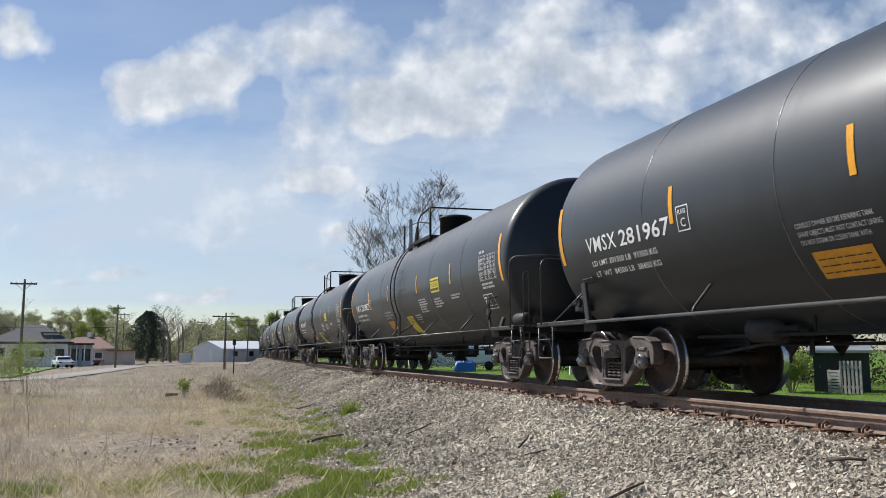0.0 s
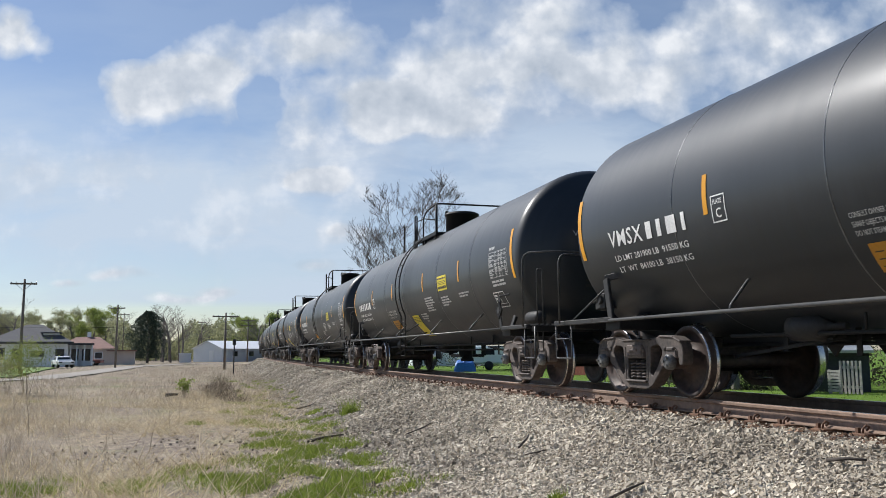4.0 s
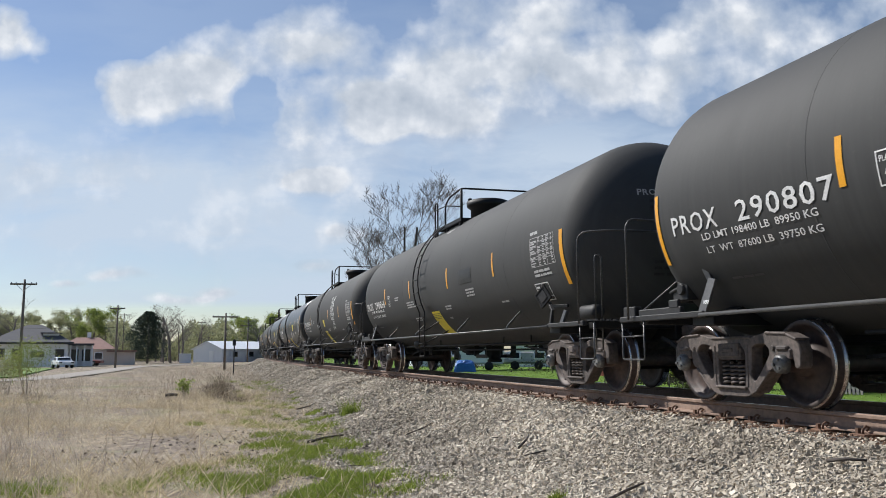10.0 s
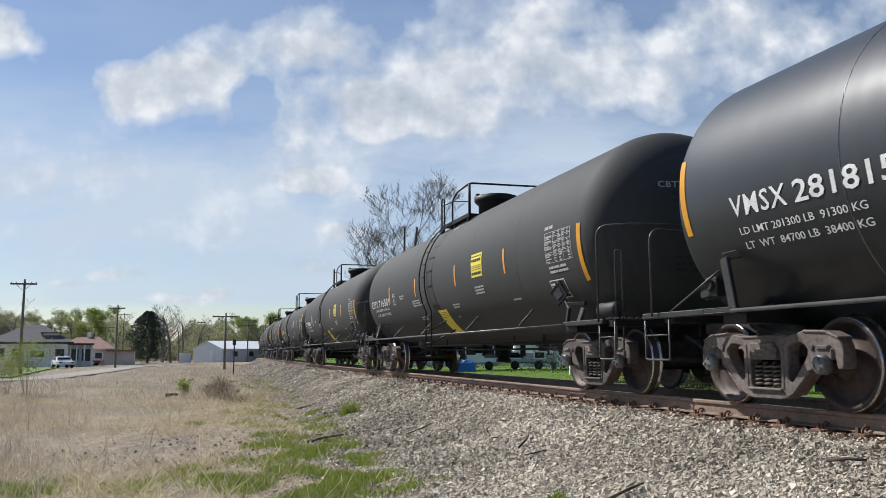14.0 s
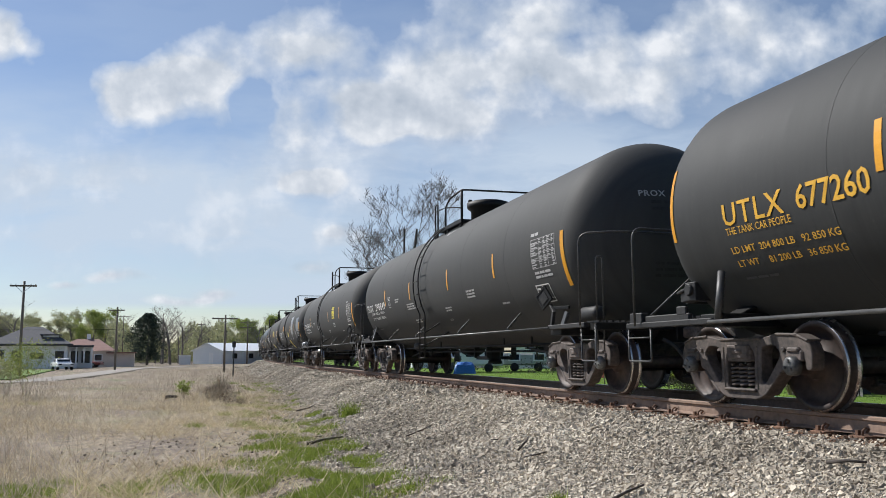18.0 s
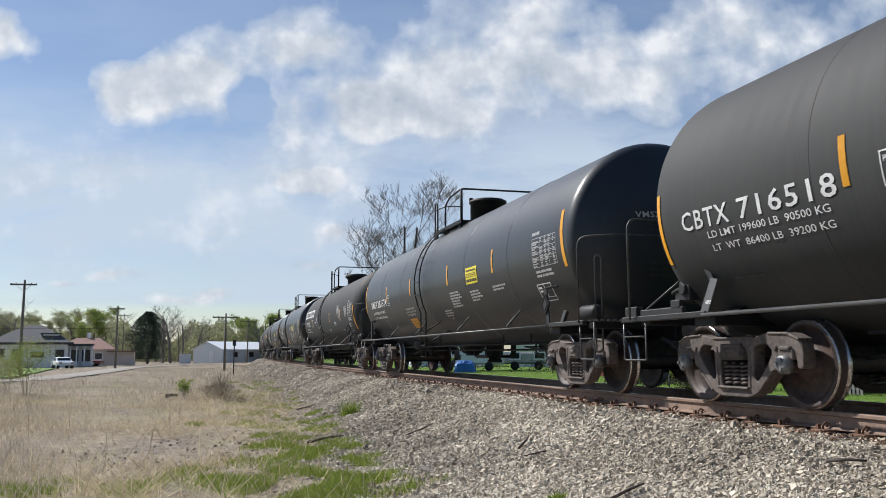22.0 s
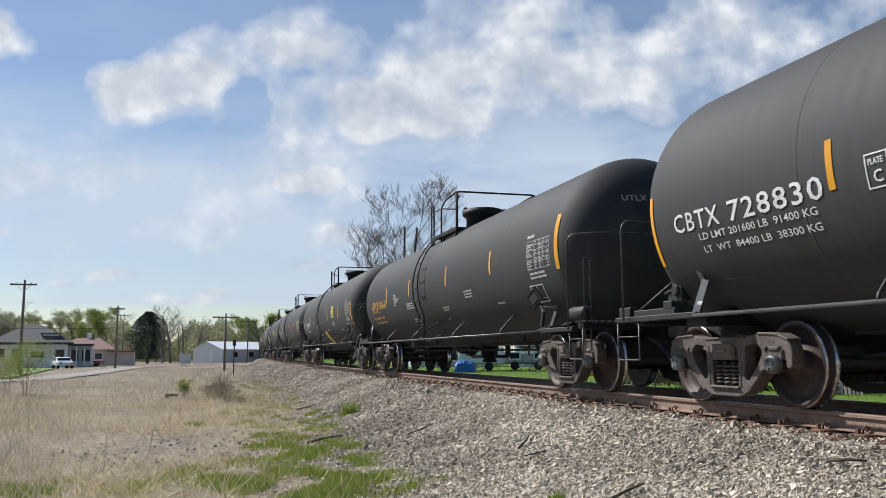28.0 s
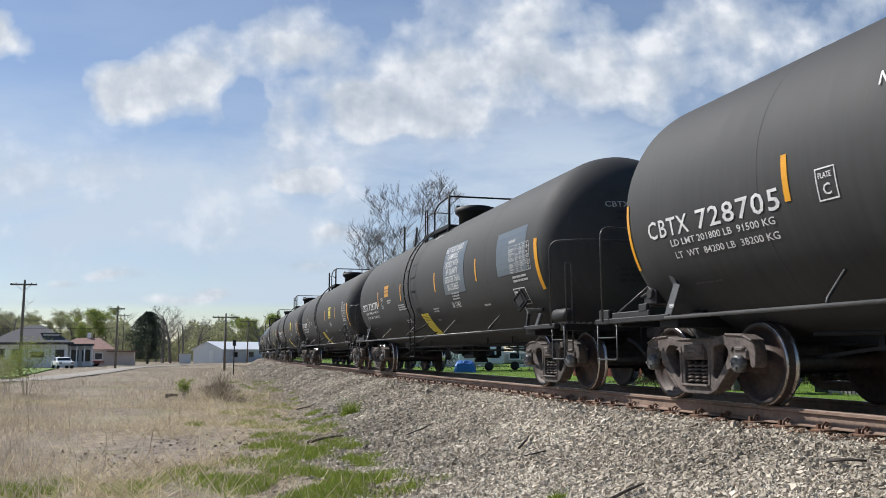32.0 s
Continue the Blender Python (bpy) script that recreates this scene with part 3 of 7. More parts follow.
def side_frame_mesh():
    """A cast side frame: arched bar with bearing jaws, two side openings and a spring window."""
    half = [(0.34, 0.735), (0.60, 0.785), (0.92, 0.765), (1.08, 0.705), (1.13, 0.60), (1.12, 0.42), (1.03, 0.41), (1.02, 0.55), (0.77, 0.55), (0.755, 0.42), (0.66, 0.39), (0.40, 0.15), (0.27, 0.095)]
    outline = rounded([(-y, z) for y, z in half[::-1]] + half, 0.06)
    tri = [(0.36, 0.650), (0.58, 0.670), (0.665, 0.58), (0.56, 0.44), (0.40, 0.265), (0.345, 0.30)]
    holes = [rounded([(k * y, z) for y, z in tri], 0.07) for k in (-1, 1)]
    holes.append(rounded([(-0.23, 0.20), (0.23, 0.20), (0.245, 0.56), (0.19, 0.65), (-0.19, 0.65), (-0.245, 0.56)], 0.05))
    bm = casting(outline, holes, -0.075, 0.075)
    beam(bm, (0, -0.36, 0.735), (0, 0.36, 0.735), 0.18, 0.03)                            # top flange
    beam(bm, (0, -0.27, 0.195), (0, 0.27, 0.195), 0.22, 0.03)                            # spring seat
    for sy in (-1, 1):
        beam(bm, (0, sy * 0.60, 0.778), (0, sy * 0.93, 0.762), 0.18, 0.03)               # pedestal roof
        beam(bm, (0, sy * 0.92, 0.762), (0, sy * 1.08, 0.70), 0.18, 0.03)
        beam(bm, (0, sy * 0.66, 0.392), (0, sy * 0.40, 0.150), 0.18, 0.03)
        beam(bm, (0, sy * 0.295, 0.66), (0, sy * 0.285, 0.20), 0.17, 0.025, (0, 1, 0))   # column
        lathe(bm, [(0.03, -0.095), (0.03, -0.07)], "x", 8, centre=(0, sy * 0.72, 0.62))
    return data("side_frame", bm, M["cast"], 0.010)


def spring_mesh():
    bm = bmesh.new()
    n = 60
    for y in (0.0,):
        pts = [(0.062 * math.cos(a), y + 0.062 * math.sin(a), 0.225 + 0.24 * i / n) for i, a in enumerate(np.linspace(0, 11 * math.pi, n + 1))]
        tube(bm, pts, 0.015, 6)
    return data("spring", bm, M["cast"])


def bolster_mesh():
    bm = bmesh.new()
    box(bm, (0, 0, 0.60), (2.24, 0.36, 0.15))
    box(bm, (0, 0, 0.70), (1.5, 0.42, 0.14))
    for sx in (-1, 1):
        box(bm, (sx * 1.06, 0, 0.56), (0.08, 0.40, 0.13))
        box(bm, (sx * 1.125, 0, 0.60), (0.02, 0.20, 0.05))
    lathe(bm, [(0.20, 0.72), (0.20, 0.95)], "z", 20)
    return data("bolster", bm, M["cast"], 0.012)


def brake_beam_mesh():
    bm = bmesh.new()
    for sy in (1,):
        beam(bm, (-0.72, sy * 0.40, 0.36), (0.72, sy * 0.40, 0.36), 0.10, 0.07)
        beam(bm, (-0.70, sy * 0.40, 0.36), (0, sy * 0.18, 0.36), 0.05, 0.05)
        beam(bm, (0.70, sy * 0.40, 0.36), (0, sy * 0.18, 0.36), 0.05, 0.05)
        for sx in (-1, 1):
            box(bm, (sx * 0.76, sy * 0.425, 0.40), (0.08, 0.05, 0.30))
    return data("brake_beam", bm, M["frame"], 0.008)


SHARED = {"wheelset": wheelset_mesh(), "side_frame": side_frame_mesh(), "springs": spring_mesh(), "bolster": bolster_mesh(), "brake_beams": brake_beam_mesh()}
b = bmesh.new()
box(b, (0, 0, 0), (0.20, 0.24, 0.11))
box(b, (0, 0, 0.06), (0.24, 0.17, 0.05))
SHARED["adapter"] = data("bearing_adapter", b, M["cast"], 0.015)


def add_truck(car, sy):
    at = part("truck", SHARED["bolster"], None, car, "dusty cast-steel three-piece truck bolster", at=pose(0, sy * TRUCK, 0))
    for sx in (-1, 1):
        part("side_frame", SHARED["side_frame"], None, at, "cast side frame with spring window", at=pose(sx * 1.0, 0, 0, 0, 0, 0 if sx < 0 else 180))
        for y in (-0.145, 0.0, 0.145):
            part("spring", SHARED["springs"], None, at, at=pose(sx * 1.0, y, 0))
    for ay in (-1, 1):
        part("bearing_adapter", SHARED["adapter"], None, at, at=pose(-1.0, ay * AXLE, WHEEL + 0.10))
        part("brake_beam", SHARED["brake_beams"], None, at, at=pose(0, 0, 0, 0, 0, 0 if ay > 0 else 180))
    for ay in (-1, 1):
        part("wheelset", SHARED["wheelset"], None, at, "steel wheels with bright rims on one axle", at=pose(0, ay * AXLE, WHEEL))
    return at


def rod(name, car, pts, r, mat, label="", seg=8):
    bm = bmesh.new()
    tube(bm, pts, r, seg)
    return part(name, bm, mat, car, label)


def top_works(car, kind):
    """Manway housing, top platform and its railing."""
    zt, ym = ZT + R, 0.07
    bm = bmesh.new()
    r, h = (0.43, 0.46) if kind == "jacketed" else (0.46, 0.40)
    prof = [(r, zt - 0.2), (r, zt + h - 0.06), (r + 0.03, zt + h - 0.05), (r + 0.03, zt + h)] if kind == "jacketed" else \
        [(r - 0.04, zt - 0.2), (r - 0.04, zt + 0.20), (r + 0.05, zt + h - 0.13), (r + 0.06, zt + h - 0.10), (r + 0.06, zt + h)]
    lathe(bm, prof, "z", 36, centre=(0, ym, 0))
    dome = part("manway_housing", bm, M["frame"], car, "black round fittings housing on the tank top")
    bm = bmesh.new()
    lathe(bm, [(r + 0.01, zt + h), (r - 0.04, zt + h + 0.035), (0.05, zt + h + 0.05)], "z", 36, centre=(0, ym, 0))
    part("lid", bm, M["frame"], dome)
    for k in (-1, 1):
        bm = bmesh.new()
        box(bm, (-(r - 0.02) * math.cos(0.6 + k * 0.25), ym + (r - 0.02) * math.sin(0.6 + k * 0.25), zt + h + 0.03), (0.08, 0.10, 0.13))
        part("hinge", bm, M["frame"], dome, bevel=0.01)
    deck = zt - 0.22
    top = 4.36
    for sx in (-1, 1):
        x0, x1 = (0.62, 1.0)
        bm = bmesh.new()
        for yy in np.arange(-0.9, 1.35, 0.075):
            box(bm, (sx * (x0 + x1) / 2, yy, deck + 0.03), (x1 - x0, 0.025, 0.03))
        tagged(part("walkway_grating", bm, M["frame"], car), kind="stuff")
        for xx in (x0, x1):
            bm = bmesh.new()
            beam(bm, (sx * xx, -0.95, deck + 0.01), (sx * xx, 1.36, deck + 0.01), 0.035, 0.085)
            part("walkway_edge", bm, M["frame"], car)
        for yy in (-0.8, 0.25, 1.2) if sx < 0 else ():
            bm = bmesh.new()
            beam(bm, (sx * 0.97, yy, deck), (sx * 0.97, yy, deck - 0.24), 0.05, 0.05)
            part("walkway_bracket", bm, M["frame"], car)
        rod("safety_rail", car, bend([(sx * 0.98, 0.42, deck - 0.15), (sx * 0.98, 0.42, top - 0.18), (sx * 0.98, 0.05, top - 0.04), (sx * 0.98, -0.92, top), (0.0, -0.92, top)], 0.12), 0.022, M["frame"], "bent black pipe railing round the top platform")
        rod("gate_rail", car, bend([(sx * 0.98, 1.34, deck - 0.15), (sx * 0.98, 1.34, top), (sx * 0.98, 1.12, top), (sx * 0.98, 1.12, deck)], 0.07), 0.020, M["frame"])
        rod("mid_rail", car, [(sx * 0.98, 1.34, top - 0.16), (sx * 0.98, 0.35, top - 0.20), (sx * 0.98, -0.9, top - 0.42)], 0.015, M["frame"])
        rod("rail_post", car, [(sx * 0.98, -0.90, deck - 0.1), (sx * 0.98, -0.90, top)], 0.032, M["frame"])


def ladder(car, sx, y, wide=0.42):
    pts = []
    off = 0.14
    for a in np.linspace(58, -26, 12):
        pts.append((sx * (R + off) * math.cos(radians(a)), ZT + (R + off) * math.sin(radians(a))))
    pts += [(pts[-1][0], 1.1), (pts[-1][0], 0.50)]
    rungs = []
    for k in (-1, 1):
        rod("ladder_stile", car, [(x, y + k * wide / 2, z) for x, z in pts], 0.017, M["frame"] if sx else None, "thin black steel ladder bar")
    total, acc = 0.0, []
    for (x0, z0), (x1, z1) in zip(pts, pts[1:]):
        acc.append((total, (x0, z0), (x1, z1)))
        total += math.hypot(x1 - x0, z1 - z0)
    acc_end = total
    d = 0.12
    while d < acc_end:
        for t0, (x0, z0), (x1, z1) in acc:
            ln = math.hypot(x1 - x0, z1 - z0)
            if t0 <= d < t0 + ln:
                f = (d - t0) / ln
                rungs.append((x0 + (x1 - x0) * f, z0 + (z1 - z0) * f))
        d += 0.31
    for x, z in rungs + [(pts[-1][0], 0.51)]:
        rod("ladder_rung", car, [(x, y - wide / 2, z), (x, y + wide / 2, z)], 0.012, M["frame"], seg=6)
    for z, dx in ((1.35, 0.5), (1.05, 0.6)):
        rod("ladder_brace", car, [(pts[-1][0], y - wide / 2, z - 0.25), (sx * (R - dx), y - 0.6, z + 0.1)], 0.018, M["frame"], seg=6)


def end_works(car, sy, style):
    """Stub sill, end platform, handrails, steps, brake gear and coupler of one end."""
    bm = bmesh.new()
    beam(bm, (0, sy * 6.0, 0.93), (0, sy * 8.55, 0.93), 0.34, 0.36)
    beam(bm, (0, sy * 6.6, 1.09), (0, sy * 8.5, 1.09), 0.56, 0.03)
    part("stub_sill", bm, M["frame"], car, bevel=0.015)
    bm = bmesh.new()
    beam(bm, (0, sy * 8.5, 0.88), (0, sy * 8.86, 0.88), 0.14, 0.16)
    box(bm, (0.02, sy * 8.97, 0.88), (0.26, 0.20, 0.28))
    box(bm, (-0.12, sy * 9.0, 0.88), (0.09, 0.16, 0.24))
    part("coupler", bm, M["cast"], car, "cast knuckle coupler", bevel=0.025)
    rod("brake_hose", car, bend([(-0.42, sy * 8.6, 0.78), (-0.36, sy * 8.8, 0.70), (-0.2, sy * 8.92, 0.42), (-0.1, sy * 9.04, 0.44)], 0.1), 0.028, M["rubber"], "black rubber air hose")
    bm = bmesh.new()
    beam(bm, (-1.41, sy * 8.40, 0.97), (1.41, sy * 8.40, 0.97), 0.22, 0.10)
    part("end_sill", bm, M["frame"], car, bevel=0.012)
    bm = bmesh.new()
    for xx in np.arange(-1.40, 1.41, 0.1):
        box(bm, (xx, sy * 8.42, 1.035), (0.035, 0.38, 0.025))
    tagged(part("end_walkway", bm, M["frame"], car), kind="stuff")
    low = {"V": 1.0, "C": 0.985, "P": 0.985}.get(style, 0.92)
    tall = {"V": (2.06, 2.24), "P": (2.28, 2.30), "C": (2.28, 2.30)}.get(style, (2.16, 2.32))[0 if sy > 0 else 1]
    yr = 8.54 if sy > 0 else -8.28
    # portal handrail over the car's end, and the bent bar beside it
    rod("end_handrail", car, bend([(-1.55, yr, low), (-1.55, yr, tall), (-1.15, sy * 8.62, tall), (1.15, sy * 8.62, tall), (1.55, yr, tall), (1.55, yr, low)], 0.17, 6), 0.015, M["rail_bar"], "thin bent pipe handrail across the car's end")
    if sy < 0:
        rod("grab_bar", car, bend([(-1.35, yr - 0.14, 0.62), (-1.35, yr - 0.14, 1.96), (-1.25, yr - 0.14, 1.96), (-1.25, yr - 0.14, 0.62)], 0.04), 0.012, M["rail_bar"], "narrow bent grab bar")
    for sx in (-1, 1):
        bm = bmesh.new()
        beam(bm, (sx * 1.46, sy * 7.0, low + 0.01), (sx * 1.46, sy * (8.86 if sy > 0 else 8.30), low + 0.01), 0.08, 0.07)
        if style == "V" and sx < 0 and sy > 0:
            beam(bm, (-1.503, 7.05, low + 0.012), (-1.503, 7.55, low + 0.012), 0.006, 0.05)
        part("side_sill", bm, M["fitting"], car, "grey worn side sill", bevel=0.01)
        bm = bmesh.new()
        if sy > 0 and style == "V":
            beam(bm, (sx * 1.47, 7.04, low), (sx * 1.45, 7.20, 1.56), 0.05, 0.12, (0, 1, 0))
            beam(bm, (sx * 1.46, 7.22, 1.57), (sx * 1.30, 7.0, 1.62), 0.03, 0.09)
        elif sy > 0 and style in "CP":
            beam(bm, (sx * 1.47, 7.06, low - 0.02), (sx * 1.36, 6.98, 1.38), 0.13, 0.03, (1, 0, 0))
            beam(bm, (sx * 1.30, 7.08, 1.33), (sx * 1.34, 7.22, 1.60), 0.03, 0.06)
        elif sy > 0:
            tube(bm, [(sx * 1.47, 6.92, low), (sx * 1.37, 6.96, 1.46)], 0.042, 10)
        else:
            beam(bm, (sx * 1.40, -7.35, 1.0), (sx * 1.34, -7.4, 1.22), 0.05, 0.12, (0, 1, 0))
        if sx < 0 < sy and style in "CP":
            for i, word in enumerate(("JACK", "HERE")):
                part("jack_mark", written(word, lambda x, g: Vector((-1.447 + 0.045 - 0.05 * i + 0.27 * 0.06 * g, 7.07 - 0.02 - 0.045 * x, 1.19 - 0.085 * i + 0.058 * g)), 1.0, 0.02), M["white_mark"], car)
        part("saddle_post", bm, M["rail_bar"] if style != "V" else M["fitting"], car, "grey steel tank saddle post", bevel=0.008 if sy < 0 or style == "V" else 0.0)
        a, b_ = (8.30, 8.84) if sy > 0 else (-8.15, -8.60)
        rod("sill_step", car, bend([(sx * 1.47, a, low), (sx * 1.47, a, 0.49), (sx * 1.47, b_, 0.49), (sx * 1.47, b_, low)], 0.04), 0.012, M["rail_bar"], "bent steel stirrup step")
        rod("sill_step", car, [(sx * 1.47, a, 0.78), (sx * 1.47, b_, 0.78)], 0.010, M["rail_bar"], seg=6)
    if sy > 0:
        rod("end_brace", car, [(-1.42, 8.36, low + 0.04), (-1.26, 7.45, 1.52)] if style == "V" else [(-1.30, 8.75, low + 0.06), (-0.6, 8.3, 1.75)], 0.014, M["rail_bar"], seg=6)
        bm = bmesh.new()
        box(bm, (-1.42, 8.66, low + 0.09), (0.10, 0.30, 0.16))
        box(bm, (-1.44, 7.95, low + 0.07), (0.06, 0.95, 0.10))
        box(bm, (-1.45, 7.62, low + 0.15), (0.05, 0.20, 0.10))
        if style != "V":
            part("bracket_box", bm, M["fitting"], car, "grey stepped bracket on the end sill", bevel=0.012)
        else:
            bm.free()
    # body bolster cradle
    bm = bmesh.new()
    beam(bm, (-1.42, sy * TRUCK, 0.94), (1.42, sy * TRUCK, 0.94), 0.40, 0.14)
    for sx in (-1, 1):
        beam(bm, (sx * 1.15, sy * TRUCK, 0.98), (sx * 0.90, sy * TRUCK, 1.10), 0.26, 0.04)
    box(bm, (0, sy * TRUCK, 1.15), (1.6, 0.34, 0.3))
    part("body_bolster", bm, M["frame"], car, bevel=0.01)


def placard_holder(car, y, style):
    """A post on the side sill that carries a diamond placard plate and ties to the tank."""
    bm = bmesh.new()
    if style == "V":
        beam(bm, (-1.49, y, 1.02), (-1.49, y + 0.10, 1.60), 0.11, 0.02, (1, 0, 0))
        beam(bm, (-1.49, y + 0.08, 1.59), (-1.36, y - 0.10, 1.62), 0.05, 0.03)
        mid, turn, size = (-1.505, y + 0.06, 1.34), pose(0, 0, 0, 45, 0, 0), 0.23
    else:
        beam(bm, (-1.46, y - 0.02, 1.0), (-1.44, y - 0.06, 1.24), 0.06, 0.05, (1, 0, 0))
        beam(bm, (-1.43, y - 0.06, 1.22), (-1.40, y + 0.16, 1.36), 0.05, 0.04)
        beam(bm, (-1.42, y + 0.10, 1.30), (-1.24, y - 0.20, 1.30), 0.05, 0.05)
        mid, turn, size = (-1.47, y + 0.24, 1.47), pose(0, 0, 0, 0, 0, 20) @ pose(0, 0, 0, 52, 0, 0), 0.28
    holder = part("placard_holder", bm, M["fitting"], car, "grey steel post with a diamond placard plate", bevel=0.004)
    bm = bmesh.new()
    box(bm, (0, 0, 0), (0.02, size, size))
    for k in (-1, 1):
        box(bm, (-0.012, k * size * 0.44, 0), (0.012, 0.02, size * 0.96))
        box(bm, (-0.012, 0, k * size * 0.44), (0.012, size * 0.84, 0.02))
    part("placard_plate", bm, M["frame"], holder, at=Matrix.Translation(mid) @ turn)
    bm = bmesh.new()
    box(bm, (-0.016, 0, 0), (0.008, size * 0.55, size * 0.55))
    part("placard_slot", bm, M["fitting"], holder, at=Matrix.Translation(mid) @ turn)


# tape strips: end height, middle height, and places along the car
TAPE = {"V": ((1.87, 2.74), (2.06, 2.50), (7.82, 4.74, 1.90, -1.52, -4.50, -7.69)),
        "P": ((1.60, 2.425), (1.978, 2.42), (7.775, 4.785, 1.85, -1.60, -4.62, -7.72)),
        "U": ((1.866, 2.73), (2.06, 2.50), (7.76, 4.60, 1.85, -1.60, -4.60, -7.70)),
        "G": ((1.465, 2.30), (1.868, 2.30), (7.76, 4.60, 1.85, -1.60, -4.60, -7.70))}
TAPE["C"] = TAPE["P"]


def decals(car, kind, style):
    """Tape, placards and small stencils that all cars of a kind carry."""
    z = lambda h: R * math.asin(max(-0.98, min(0.98, (h - ZT) / R)))
    ends, mids, places = TAPE[style]
    for i, y in enumerate(places):
        lo, hi = ends if i in (0, 5) else mids
        w = 0.10 if i in (0, 5) else 0.08
        lean = 0.10 if style == "V" and i in (0, 5) else 0.0
        bm = bmesh.new()
        patch(bm, y + w / 2 - lean / 2, y - w / 2 - lean / 2, z(lo), z(hi), lean=lean)
        part("reflective_stripe", bm, M["stripe"], car, "amber reflective tape strip")
    # clearance plate box with its letter
    y0, v0 = {"V": (4.63, -0.34), "P": (4.39, -0.39), "C": (4.39, -0.39)}.get(style, (4.36, -0.31) if style == "G" else (3.65, -0.31))
    bm = bmesh.new()
    for a, b_, c, d in ((0, 0.245, 0, 0.014), (0, 0.245, 0.280, 0.294), (0, 0.013, 0, 0.294), (0.232, 0.245, 0, 0.294)):
        patch(bm, y0 - a, y0 - b_, v0 + c, v0 + d)
    plate = part("clearance_plate_box", bm, M["white_mark"], car, "white stencilled box")
    part("lettering", lettering("PLATE", 0.072, y0 - 0.035, v0 + 0.20, 0.95, 0.85), M["white_mark"], plate)
    part("lettering", lettering("C", 0.145, y0 - 0.07, v0 + 0.05), M["white_mark"], plate)
    # the specification table
    bm = bmesh.new()
    yt, vt, wt, ht = -6.50, z(1.95), 0.95, 0.47
    for i in (0, 3, 4, 6, 8, 10, 12):
        patch(bm, yt, yt - wt, vt + ht * i / 12, vt + ht * i / 12 + 0.008)
    for f in (0, 0.34, 0.70, 1.0):
        patch(bm, yt - wt * f, yt - wt * f - 0.012, vt, vt + ht)
    rnd = random.Random(4)
    for i in range(12):
        for a, b_ in ((0.02, 0.32), (0.36, 0.50), (0.54, 0.68), (0.72, 0.84), (0.88, 0.98)):
            if rnd.random() < 0.85:
                patch(bm, yt - wt * a, yt - wt * (a + (b_ - a) * rnd.uniform(0.4, 0.95)), vt + ht * i / 12 + 0.014, vt + ht * i / 12 + 0.032)
    bars(bm, yt, vt + ht + 0.06, 0.5, 1, 0.05, seed=3)
    bars(bm, yt - 0.05, vt - 0.09, 0.75, 2, 0.04, seed=5)
    part("inspection_table", bm, M["dull_mark"], car, "white stencilled inspection table")
    # boxed panel below the table
    bm = bmesh.new()
    yb, vb = -6.40, z(1.42)
    for a, b_, c, d in ((0, 0.55, 0, 0.018), (0, 0.55, 0.30, 0.318), (0, 0.018, 0, 0.31), (0.532, 0.55, 0, 0.31), (0.26, 0.275, 0.08, 0.31), (0.0, 0.55, 0.07, 0.08)):
        patch(bm, yb - a, yb - b_, vb + c, vb + d)
    bars(bm, yb - 0.04, vb + 0.23, 0.18, 2, 0.035, seed=8)
    part("stencilled_panel", bm, M["white_mark"], car, "white stencilled box panel")
    small_print = [(-0.7, 1.52, 0.75, 3), (-1.55, 1.86, 0.8, 6), (-2.95, 1.80, 0.75, 4), (-4.35, 1.80, 0.85, 2)]
    if kind != "jacketed":
        bm = bmesh.new()
        bars(bm, 6.75, z(1.36), 0.80, 1, 0.028, seed=21)
        tagged(part("stencilled_note", bm, M["rail_bar"], car), kind="stuff")
        small_print = [(3.55, 2.06, 0.62, 2), (2.3, 1.86, 0.85, 3), (2.0, 1.45, 0.7, 2), (-1.0, 1.60, 0.65, 2), (-2.8, 1.84, 0.75, 3), (-4.6, 1.5, 0.6, 1), (-0.15, 3.42, 0.55, 2)]
    for i, (y, hh, w, n) in enumerate(small_print):
        bm = bmesh.new()
        bars(bm, y, z(hh), w, n, 0.036, seed=9 + i)
        tagged(part("stencilled_note", bm, M["dull_mark"], car), kind="stuff")
    if kind == "jacketed":
        for i, line in enumerate(("CONSULT OWNER BEFORE REPAIRING TANK", "SHARP OBJECTS MUST NOT CONTACT LINING", "DO NOT STEAM OR CLEAN TANK WITH")):
            part("warning_note", fitted(line, 2.76, 2.76 - 0.0275 * len(line), z(1.72) - i * 0.085, 0.05, 0.012), M["dull_mark"], car)
    part("paint_note", lettering("CLOSED", 0.06, -0.9, z(1.35), 1.0), M["dull_mark"], car)


